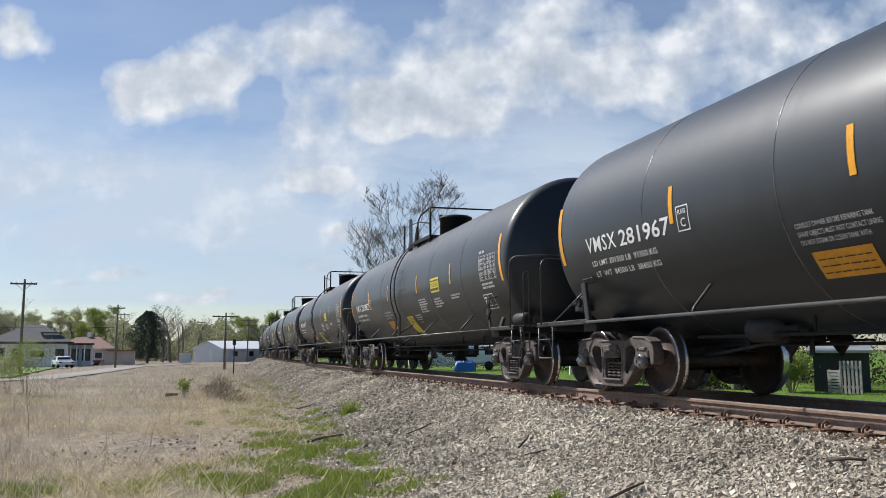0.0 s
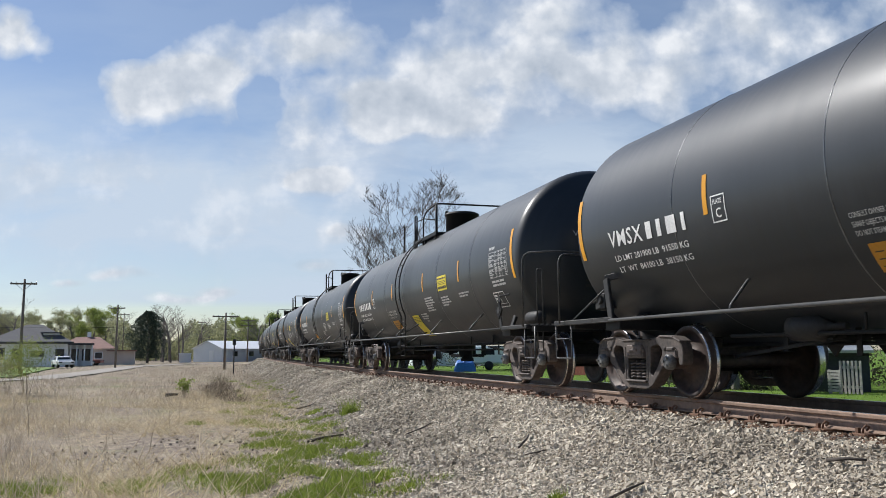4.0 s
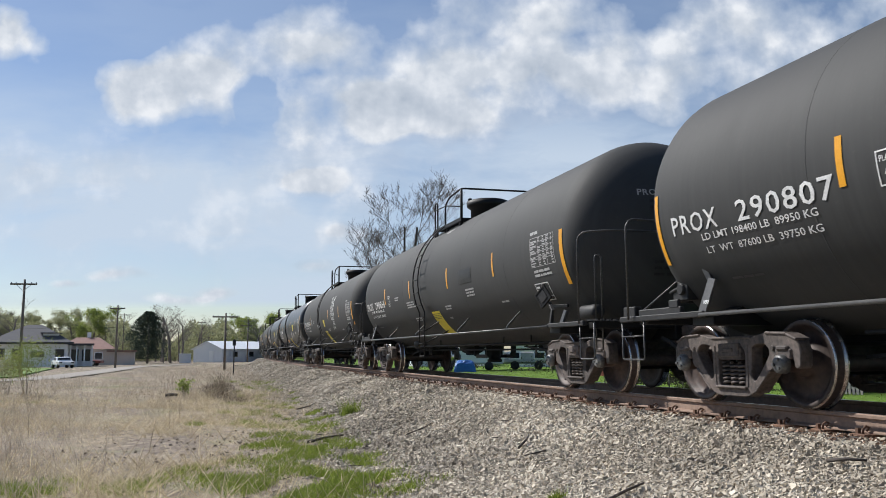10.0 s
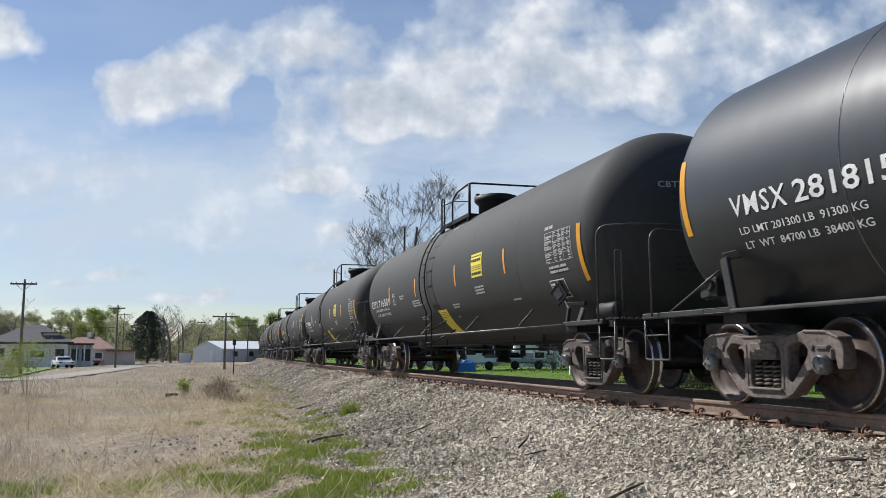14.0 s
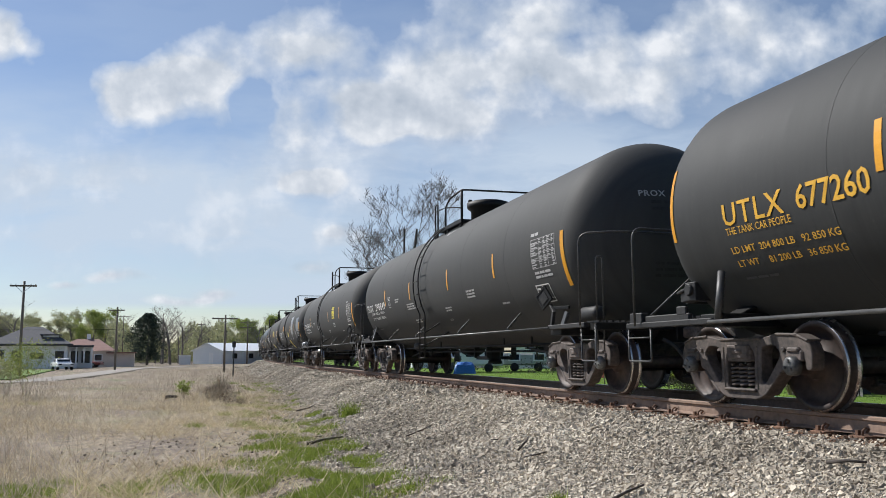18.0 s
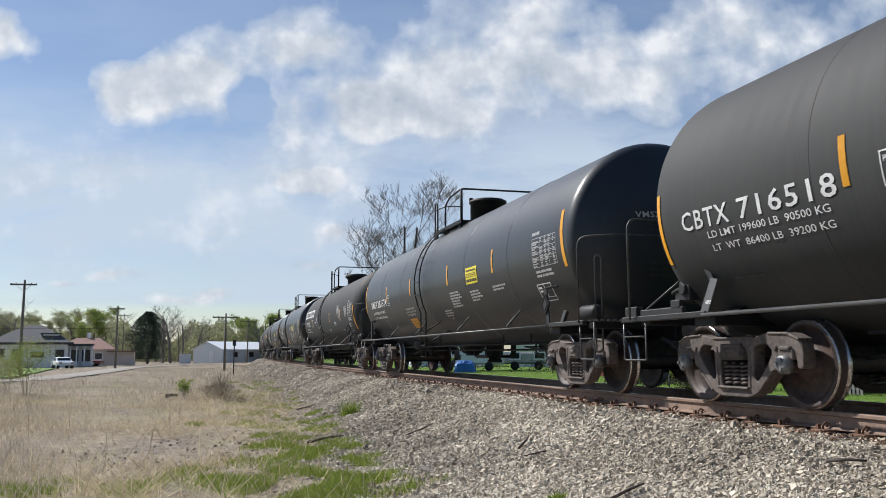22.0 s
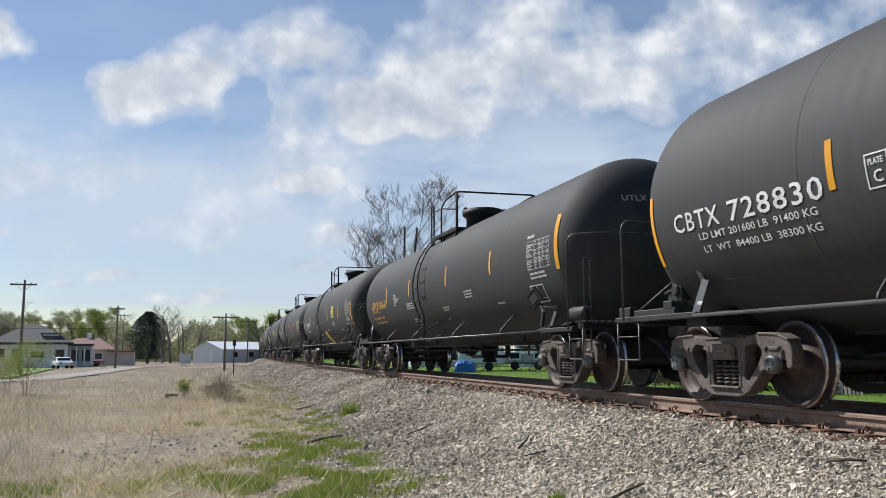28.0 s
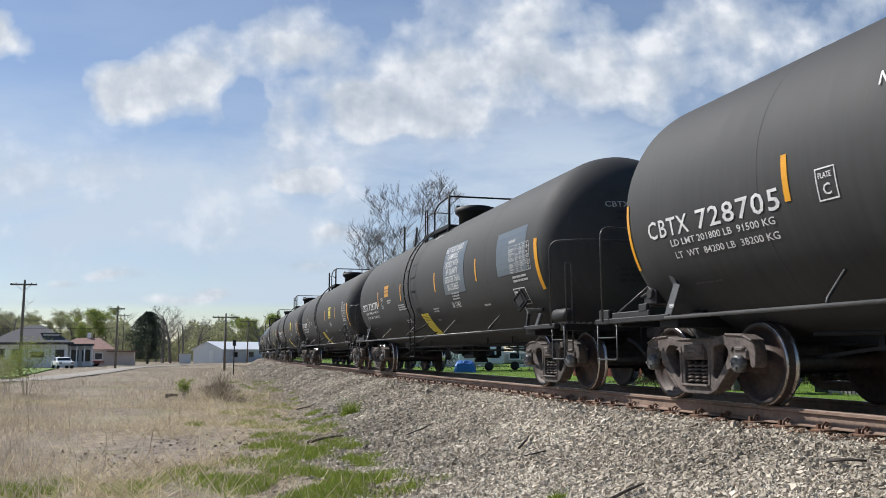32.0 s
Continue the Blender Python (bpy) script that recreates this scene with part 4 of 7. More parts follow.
def base_car(kind, paint, style):
    car = thing("tank_car", "", "tank car", group="tank cars of the train")
    part("tank", tank_mesh(kind), paint, car)
    ys = (-5.3, -2.75, 0.55, 2.9, 5.4) if kind == "jacketed" else (-5.2, -2.6, 2.6, 5.2)
    for y in ys:
        bm = bmesh.new()
        ring(bm, y, 0.009 if kind == "jacketed" else 0.012, 0.004 if kind == "jacketed" else 0.0015)
        part("tank_seam", bm, M["seam"] if kind == "jacketed" else paint, car)
    top_works(car, kind)
    ladder(car, -1, 0.62, 0.48)
    for sx in (-1, 1):
        low = {"V": 1.0, "C": 0.985, "P": 0.985}.get(style, 0.92)
        rod("side_bar", car, [(sx * 1.50, -7.05, low), (sx * 1.50, 7.05, low)], 0.022, M["rail_bar"], "long scuffed steel bar along the tank's foot")
        for y in (-5.2, -2.2, 1.4, 4.4) if sx < 0 else ():
            rod("bar_strut", car, bend([(sx * 1.50, y, low), (sx * 1.49, y, low + 0.06), (sx * 1.20, y + 0.08, low + 0.34), (sx * 1.12, y + 0.08, low + 0.36)], 0.05), 0.017, M["rail_bar"], seg=6)
    for sy in (-1, 1):
        end_works(car, sy, style)
        add_truck(car, sy)
    # bottom fittings between the trucks
    bm = bmesh.new()
    lathe(bm, [(0.22, 0.85), (0.22, 0.66), (0.14, 0.62), (0.14, 0.44), (0.17, 0.42), (0.17, 0.36)], "z", 20, centre=(0, -0.3, 0))
    part("outlet_valve", bm, M["frame"], car)
    bm = bmesh.new()
    for y in (-0.75, 0.15):
        beam(bm, (-0.30, y, 0.80), (-0.30, y, 0.50), 0.03, 0.12)
        beam(bm, (0.30, y, 0.80), (0.30, y, 0.50), 0.03, 0.12)
    beam(bm, (-0.30, -0.75, 0.50), (-0.30, 0.15, 0.50), 0.03, 0.08)
    beam(bm, (-0.30, -0.30, 0.50), (0.30, -0.30, 0.50), 0.08, 0.04)
    beam(bm, (0.30, -0.75, 0.50), (0.30, 0.15, 0.50), 0.03, 0.08)
    part("valve_skid", bm, M["frame"], car)
    rod("brake_pipe", car, [(-0.72, -5.5, 0.76), (-0.72, 5.5, 0.76)], 0.022, M["frame"])
    rod("brake_rod", car, [(-0.35, -6.2, 0.64), (-0.35, 6.2, 0.66)], 0.02, M["frame"])
    for y in (-4.4, -2.9, 1.8, 3.4):
        rod("pipe_hanger", car, [(-0.72, y, 0.74), (-0.72, y, 1.05)], 0.016, M["frame"], seg=6)
    bm = bmesh.new()
    lathe(bm, [(0.05, 2.3), (0.24, 2.36), (0.24, 3.25), (0.05, 3.32)], "y", 20, centre=(0.45, 0, 0.80))
    part("air_reservoir", bm, M["frame"], car)
    for sy in (-1, 1):
        # stub sill with its tapered tail, and the brake gear hung behind it
        bm = bmesh.new()
        beam(bm, (0, sy * 6.4, 0.84), (0, sy * 4.35, 0.84), 0.46, 0.34)
        beam(bm, (0, sy * 4.35, 0.88), (0, sy * 3.55, 0.97), 0.40, 0.16)
        for sx in (-1, 1):
            beam(bm, (sx * 0.34, sy * 4.55, 1.02), (sx * 0.34, sy * 4.15, 0.62), 0.03, 0.30, (0, 1, 0))
        part("stub_sill", bm, M["frame"], car, bevel=0.01)
        for y, low in ((4.95, 0.58), (3.85, 0.54)):
            bm = bmesh.new()
            box(bm, (-0.40, sy * y, (low + 1.0) / 2), (0.012, 0.075, 1.0 - low))
            box(bm, (-0.36, sy * y, low), (0.10, 0.075, 0.014))
            part("strap_hanger", bm, M["frame"], car)
        bm = bmesh.new()
        beam(bm, (-0.66, sy * 3.95, 0.70), (0.30, sy * 3.72, 0.70), 0.09, 0.025)
        beam(bm, (-0.62, sy * 3.94, 0.70), (-0.50, sy * 5.75, 0.52), 0.035, 0.035)
        part("brake_lever", bm, M["frame"], car)
    bm = bmesh.new()
    lathe(bm, [(0.03, 4.55), (0.14, 4.52), (0.15, 4.40), (0.15, 4.05), (0.06, 4.0), (0.035, 3.98), (0.035, 3.75)], "y", 18, centre=(-0.62, 0, 0.83))
    part("brake_cylinder", bm, M["fitting"], car)
    # near-end gear
    bm = bmesh.new()
    lathe(bm, [(0.03, -8.16), (0.09, -8.14), (0.115, -8.08), (0.115, -7.66), (0.09, -7.60), (0.03, -7.58)], "y", 18, centre=(-1.16, 0, 1.17))
    part("end_cylinder", bm, M["fitting"], car, "grey ribbed air cylinder")
    bm = bmesh.new()
    box(bm, (-1.15, 7.75, 1.30), (0.22, 0.22, 0.22))
    box(bm, (-1.12, 7.98, 1.27), (0.15, 0.16, 0.16))
    lathe(bm, [(0.07, -1.30), (0.07, -1.20)], "x", 12, centre=(0, 7.75, 1.32))
    tube(bm, [(-1.2, 8.1, 1.3), (-1.2, 7.6, 1.42)], 0.02, 6)
    tube(bm, [(-1.05, 8.15, 1.2), (-0.6, 8.2, 1.2)], 0.02, 6)
    part("brake_valve", bm, M["fitting"], car, "grey cast brake valve group", bevel=0.01)
    placard_holder(car, -7.05, style)
    decals(car, kind, style)
    return car


z_of = lambda h: R * math.asin((h - ZT) / R)

# style, owner's mark, number, load limit line, light weight line, extras
CARS = [
    ("V", "VMSX", "281967", "LD LMT 201350 LB  91350 KG", "LT  WT  84500 LB  38450 KG", "so"),
    ("V", "VMSX", "280882", "LD LMT 201900 LB  91550 KG", "LT  WT  84100 LB  38150 KG", "sob"),
    ("V", "VMSX", "281819", "LD LMT 201450 LB  91350 KG", "LT  WT  84550 LB  38350 KG", "sob"),
    ("V", "VMSX", "281710", "LD LMT 201500 LB  91400 KG", "LT  WT  84500 LB  38300 KG", "so"),
    ("V", "VMSX", "", "LD LMT 201900 LB  91550 KG", "LT  WT  84100 LB  38150 KG", "sob"),
    ("V", "VMSX", "", "LD LMT 201350 LB  91350 KG", "LT  WT  84500 LB  38450 KG", "sob"),
    ("V", "VMSX", "280682", "LD LMT 201900 LB  91550 KG", "LT  WT  84100 LB  38150 KG", "so"),
    ("V", "VMSX", "281589", "LD LMT 200800 LB  91050 KG", "LT  WT  85200 LB  38650 KG", "sob"),
    ("V", "TILX", "728462", "LD LMT 202400 LB  91800 KG", "LT  WT  83600 LB  37900 KG", "sob"),
    ("V", "TILX", "728752", "LD LMT 200900 LB  91100 KG", "LT  WT  85100 LB  38600 KG", "sobk"),
    ("P", "PROX", "290807", "LD LMT 198400 LB  89950 KG", "LT  WT  87600 LB  39750 KG", "b"),
    ("P", "PROX", "290866", "LD LMT 198900 LB  90200 KG", "LT  WT  87100 LB  39500 KG", "bd"),
    ("C", "CBTX", "728567", "LD LMT 200900 LB  91100 KG", "LT  WT  85100 LB  38600 KG", "Mwb"),
    ("V", "VMSX", "280866", "LD LMT 202500 LB  91800 KG", "LT  WT  83500 LB  37900 KG", "sob"),
    ("V", "VMSX", "281815", "LD LMT 201300 LB  91300 KG", "LT  WT  84700 LB  38400 KG", "sob"),
    ("C", "CBTX", "716501", "LD LMT 199400 LB  90400 KG", "LT  WT  86600 LB  39300 KG", "yb"),
    ("C", "CBTX", "", "LD LMT 199600 LB  90500 KG", "LT  WT  86400 LB  39200 KG", "yb"),
    ("U", "UTLX", "677229", "LD LMT 203900 LB  92500 KG", "LT  WT  82100 LB  37200 KG", "p"),
    ("U", "UTLX", "677260", "LD LMT  204 800 LB   92 850 KG", "LT WT     81 200 LB   36 850 KG", "p"),
    ("P", "PROX", "290849", "LD LMT 199400 LB  90400 KG", "LT  WT  86600 LB  39300 KG", ""),
    ("C", "CBTX", "716411", "LD LMT 199400 LB  90400 KG", "LT  WT  86600 LB  39300 KG", "y"),
    ("C", "CBTX", "728099", "LD LMT 200700 LB  91000 KG", "LT  WT  85300 LB  38700 KG", "nPQwbh"),
    ("C", "CBTX", "716518", "LD LMT 199600 LB  90500 KG", "LT  WT  86400 LB  39200 KG", "yb"),
    ("V", "VMSX", "281574", "LD LMT 200900 LB  91100 KG", "LT  WT  85100 LB  38600 KG", "so"),
    ("G", "PROX", "51234", "LD LMT   205400 LB    93 100 KG", "LT WT      80600 LB    36 600 KG", "Eq"),
    ("V", "TILX", "728821", "LD LMT 200900 LB  91100 KG", "LT  WT  85100 LB  38600 KG", "soj"),
    ("V", "TILX", "", "LD LMT 200900 LB  91100 KG", "LT  WT  85100 LB  38600 KG", "sob"),
    ("C", "CBTX", "", "LD LMT 201600 LB  91400 KG", "LT  WT  84400 LB  38300 KG", "y"),
    ("C", "CBTX", "728830", "LD LMT 201600 LB  91400 KG", "LT  WT  84400 LB  38300 KG", "Nyb"),
    ("U", "UTLX", "674113", "LD LMT 205400 LB  93100 KG", "LT  WT  80600 LB  36500 KG", ""),
    ("P", "PROX", "290429", "LD LMT 198800 LB  90150 KG", "LT  WT  87200 LB  39550 KG", "yb"),
    ("P", "PROX", "290794", "LD LMT 199700 LB  90550 KG", "LT  WT  86300 LB  39150 KG", "d"),
    ("C", "CBTX", "728705", "LD LMT 201800 LB  91500 KG", "LT  WT  84200 LB  38200 KG", "Fy"),
    ("C", "CBTX", "728778", "LD LMT 201600 LB  91400 KG", "LT  WT  84400 LB  38300 KG", "PQtb"),
]
BEHIND = "CCPVVPC"           # the cars that follow, seen only from afar
STYLE = {"V": ("jacketed", "gloss", "white_mark", "glossy black tank car with white numbers and amber strips"),
         "P": ("bare", "matt", "white_mark", "dull black tank car with rounded ends and white numbers"),
         "C": ("bare", "matt", "white_mark", "dusty brown-black tank car with rounded ends and white numbers"),
         "U": ("bare", "grey", "gold_mark", "charcoal tank car with rounded ends and gold numbers"),
         "G": ("bare", "grey", "white_mark", "charcoal tank car with a big white emblem and scrawled graffiti")}
# offsets of single cars in the train, as their lengths differ
SLACK = {0: 0.086, 2: -0.064, 3: -0.13, 6: -0.093, 7: -0.093, 8: 0.092, 9: -0.062, 10: 0.118, 11: 0.079, 12: 0.1, 13: 0.133, 14: 0.068, 18: 0.04, 19: 0.12, 24: 0.14, 25: 0.17, 28: -0.08, 29: 0.12, 30: -0.05, 31: -0.124, 32: -0.25}


def way_run(t):
    """Metres that the train has run at t seconds."""
    return PITCH_CAR * t + float(np.interp(t, [0, 2, 3, 6, 8, 9, 10, 12, 14, 17, 19, 23, 25, 28, 30, 32], [0, 0.0, 0.25, 1.3, 1.95, 2.4, 2.82, 3.12, 3.35, 3.04, 2.78, 2.73, 2.50, 2.50, 2.10, 1.75]))


BASES = {}
for s in STYLE:
    gauge(s)
    BASES[s] = base_car(STYLE[s][0], M[STYLE[s][1]], s)
FIRST = {s: True for s in STYLE}
TRAIN = []


def film_card(car, name, mat, y, v, w, h, lines, label, print_mat=None, lean=0.0):
    bm = bmesh.new()
    patch(bm, y, y - w, v, v + h, lean=lean)
    card = part(name, bm, mat, car, label)
    bm = bmesh.new()
    for i, (f, hh) in enumerate(lines):
        rnd = random.Random(i + int(10 * w))
        at = 0.06 * w
        while at < w * 0.9:
            ww = w * rnd.uniform(0.08, 0.2)
            patch(bm, y - at + lean * f, y - min(at + ww, 0.94 * w) + lean * f, v + h * f, v + h * (f + hh), lift=0.010)
            at += ww + 0.03 * w
    part("print", bm, print_mat or M["ink"], card)


NUMBERS = {"V": (6.98, 6.12, 6.02, 4.80, -0.330, 0.208, 6.91, 5.19, -0.525, -0.680, 0.076),
           "C": (7.30, 6.445, 6.28, 4.90, -0.362, 0.208, 6.87, 5.03, -0.492, -0.640, 0.076),
           "P": (7.47, 6.61, 6.27, 4.88, -0.387, 0.212, 6.95, 5.15, -0.504, -0.656, 0.076),
           "U": (6.76, 5.81, 5.63, 4.72, -0.305, 0.228, 6.76, 5.19, -0.612, -0.764, 0.074),
           "G": (6.91, 6.33, 6.14, 5.37, -0.290, 0.236, 6.91, 5.37, -0.457, -0.602, 0.076)}


def dress(car, style, mark, number, limit, light, extras, seed):
    """The numbers and special markings of one car."""
    mm = M[STYLE[style][2]]
    gauge(style)
    rnd = random.Random(seed)
    # mark, number: from, to; line and height; load lines: from, to, two lines and height
    m0, m1, n0, n1, v, h, l0, l1, va, vb, hs = NUMBERS[style]
    if mark == "TILX":
        m1, n0 = 6.28, 5.92
    part("owner_mark", fitted(mark, m0, m1, v, h, 0.010, 1.12), mm, car)
    if number:
        part("car_number", fitted(number, n0, n1, v, h, 0.010 if style in "PC" else 0.014, 1.12 if style in "PC" else 1.0), mm, car)
    else:
        bm = bmesh.new()
        bars(bm, n0, v, n0 - n1, 1, h, seed=seed)
        part("car_number", bm, mm, car)
    part("load_limit", fitted(limit, l0, l1, va, hs, 0.006), mm, car)
    part("light_weight", fitted(light, l0 - 0.02, l1, vb, hs, 0.006), mm, car)
    kind = STYLE[style][0]
    zh = 2.55 if style == "V" else 2.87
    part("end_mark", written(mark, lambda x, g: on_head(-0.63 + 0.145 * x, zh + 0.13 * g, kind), 1.1, 0.016, (0, -1, 0)), M["dull_mark"], car)
    bm = bmesh.new()
    head_bars(bm, -0.46, zh - 0.11, 0.55, 2, kind, 0.045, seed)
    head_bars(bm, -0.42, 1.86, 0.5, 3, kind, 0.04, seed + 1)
    tagged(part("end_note", bm, M["fitting"], car), kind="stuff")
    if style == "U":
        part("slogan", fitted("THE TANK CAR PEOPLE", 6.76, 5.75, -0.407, 0.075, 0.002), mm, car)
    if number == "728099":
        bm = bmesh.new()
        lathe(bm, [(0.04, -8.20), (0.12, -8.17), (0.15, -8.06), (0.145, -7.80), (0.152, -7.62), (0.11, -7.54), (0.03, -7.52)], "y", 18, centre=(-1.18, 0, 1.18))
        part("cylinder_wrap", bm, M["galv"], car, "dirty silver wrap round the end cylinder")
    if number == "281589":
        bm = bmesh.new()
        beam(bm, (-1.52, 7.13, 1.14), (-1.49, 7.19, 1.56), 0.09, 0.012, (1, 0, 0))
        part("marker_strip", bm, M["stripe"], car, "amber strip on the saddle post")
    for flag in extras:
        if flag == "s":
            film_card(car, "emergency_sign", M["placard"], -2.87, z_of(1.97), 0.72, 0.33, [(0.12, 0.17), (0.40, 0.035), (0.50, 0.035), (0.60, 0.035), (0.76, 0.10)], "yellow rectangular emergency sign with dark print")
        elif flag == "y":
            film_card(car, "emergency_sign", M["placard"], -2.75, z_of(2.05), 0.66, 0.46, [(0.10, 0.11), (0.30, 0.025), (0.38, 0.025), (0.46, 0.025), (0.66, 0.11), (0.86, 0.04)], "yellow square emergency sign with dark print")
        elif flag == "o":
            film_card(car, "orange_label", M["orange_card"], 2.72, -1.13, 0.74, 0.30, [(0.2, 0.04), (0.45, 0.04), (0.7, 0.04)], "orange caution label", lean=-0.02)
        elif flag == "b":
            film_card(car, "yellow_placard", M["placard"], 0.28, z_of(1.02), 0.66, 0.72, [(0.72, 0.02), (0.78, 0.02), (0.84, 0.02), (0.9, 0.02)], "large yellow caution placard")
        elif flag == "d":
            bm = bmesh.new()
            patch(bm, -2.5, -3.3, z_of(2.0), z_of(2.28))
            part("repaint_patch", bm, M["patch"], car, "darker repainted patch")
        elif flag == "p":
            bm = bmesh.new()
            patch(bm, -2.3, -3.2, z_of(2.15), z_of(2.55))
            part("repaint_patch", bm, M["blue_patch"], car, "faded blue-grey repainted patch")
        elif flag == "w":
            film_card(car, "small_sign", M["placard"], 0.1, z_of(1.75), 0.42, 0.30, [(0.35, 0.04), (0.55, 0.04)], "small yellow sign")
        elif flag == "Q":
            bm = bmesh.new()
            patch(bm, -5.85, -7.3, z_of(1.95), z_of(2.72), lift=0.004)
            part("repaint_patch", bm, M["blue_patch"], car, "faded blue-grey repainted patch")
        elif flag == "E":
            # the owner's big emblem as six plain slanted blocks
            bm = bmesh.new()
            for i in range(6):
                for a, b_, c, d in ((0, 0.46, 0, 0.085), (0, 0.46, 0.285, 0.37), (0, 0.10, 0.085, 0.285), (0.36, 0.46, 0.085, 0.285)):
                    y = 7.36 - i * 0.585 - 0.22 * c
                    patch(bm, y - a, y - b_, 0.135 + c, 0.135 + d, lean=-0.22 * (d - c))
            part("emblem", bm, M["white_mark"], car, "white slanted block emblem")
        elif flag in "NPMF":
            if flag == "P":
                bm = bmesh.new()
                patch(bm, -2.35, -3.85, z_of(1.85), z_of(2.9))
                part("repaint_patch", bm, M["blue_patch"], car, "faded blue-grey repainted patch")
            y, v = {"N": -3.3, "P": -2.5, "M": -2.45, "F": 3.55}[flag], z_of(2.75)
            for i, row in enumerate(("NOT FOR CLASS 3", "  FLAMMABLE", "LIQUIDS WITH", "  API GRAVITY", "GREATER THAN", "   50 DEGREES")):
                part("warning_line", lettering(row, 0.185, y + (0.12 if "CLASS" in row else 0), v - i * 0.165, 1.02, 0.80, lift=0.012), M["white_mark"], car)
            part("warning_line", lettering("SR 11961", 0.19, y - 0.1, v - 7.4 * 0.165, 1.02, 0.85, lift=0.012), M["white_mark"], car)
        elif flag in "nt":
            film_card(car, "orange_label", M["orange_card"], 3.9, z_of(2.2), 0.55, 0.32, [(0.3, 0.1), (0.6, 0.1)], "orange label")
        elif flag in "kjqh":
            bm = bmesh.new()
            if flag == "k":
                squiggle(bm, [(0, 1), (0.3, 0.45), (0.45, 0.1), (0.5, -0.2)], 4.9, z_of(1.6), 0.8, 0.03)
                squiggle(bm, [(0.55, 1.05), (0.4, 0.6), (0.28, 0.25), (0.6, 0.1), (1.1, -0.15)], 4.9, z_of(1.6), 0.8, 0.03)
                squiggle(bm, [(0.85, 1.2), (1.0, 0.6), (1.2, 0.4)], 4.9, z_of(1.6), 0.8, 0.03)
            else:
                starts = {"j": [(-1.2, 1.95, 0.5), (-1.9, 2.0, 0.45), (-2.5, 1.9, 0.5), (-3.6, 1.85, 0.5), (-4.2, 1.95, 0.6)], "h": [(-5.0, 1.72, 0.5), (-5.1, 1.55, 0.5)], "q": [(3.0, 1.9, 0.55), (-3.6, 2.1, 0.6), (-4.0, 1.9, 0.7), (-5.6, 1.95, 0.6)]}[flag]
                for y, hh, sz in starts:
                    pts, a, h = [], 0.0, 0.4
                    for i in range(26):
                        a += rnd.uniform(-0.02, 0.09)
                        h = 0.35 + 0.35 * math.sin(i * 1.15 + rnd.uniform(-0.4, 0.4))
                        pts.append((a, h))
                    squiggle(bm, pts, y, z_of(hh), sz)
            part("graffiti", bm, M["faint_chalk" if flag == "k" else "chalk"], car, "scrawled white spray-paint marks")


def make_train():
    last = len(CARS) - 1
    for k in range(-1, len(CARS) + len(BEHIND)):
        if k < 0:
            spec = ("V", "VMSX", "", CARS[4][3], CARS[4][4], "so")
        elif k <= last:
            spec = CARS[k]
        else:
            s = BEHIND[k - last - 1]
            spec = (s, {"V": "VMSX", "P": "PROX", "C": "CBTX"}[s], "", CARS[4][3], CARS[4][4], "so" if s == "V" else "yb")
        s = spec[0]
        if FIRST[s]:
            car, FIRST[s] = BASES[s], False
        else:
            car = copy_thing(BASES[s], Matrix.Identity(4))
        TRAIN.append((k, car, spec))
    for k, car, spec in TRAIN:
        tagged(car, STYLE[spec[0]][3])
        dress(car, *spec, seed=k + 5)


make_train()

# ---- sky: a sheet of broken cloud that drifts ----
CLOUD_Z = 250.0


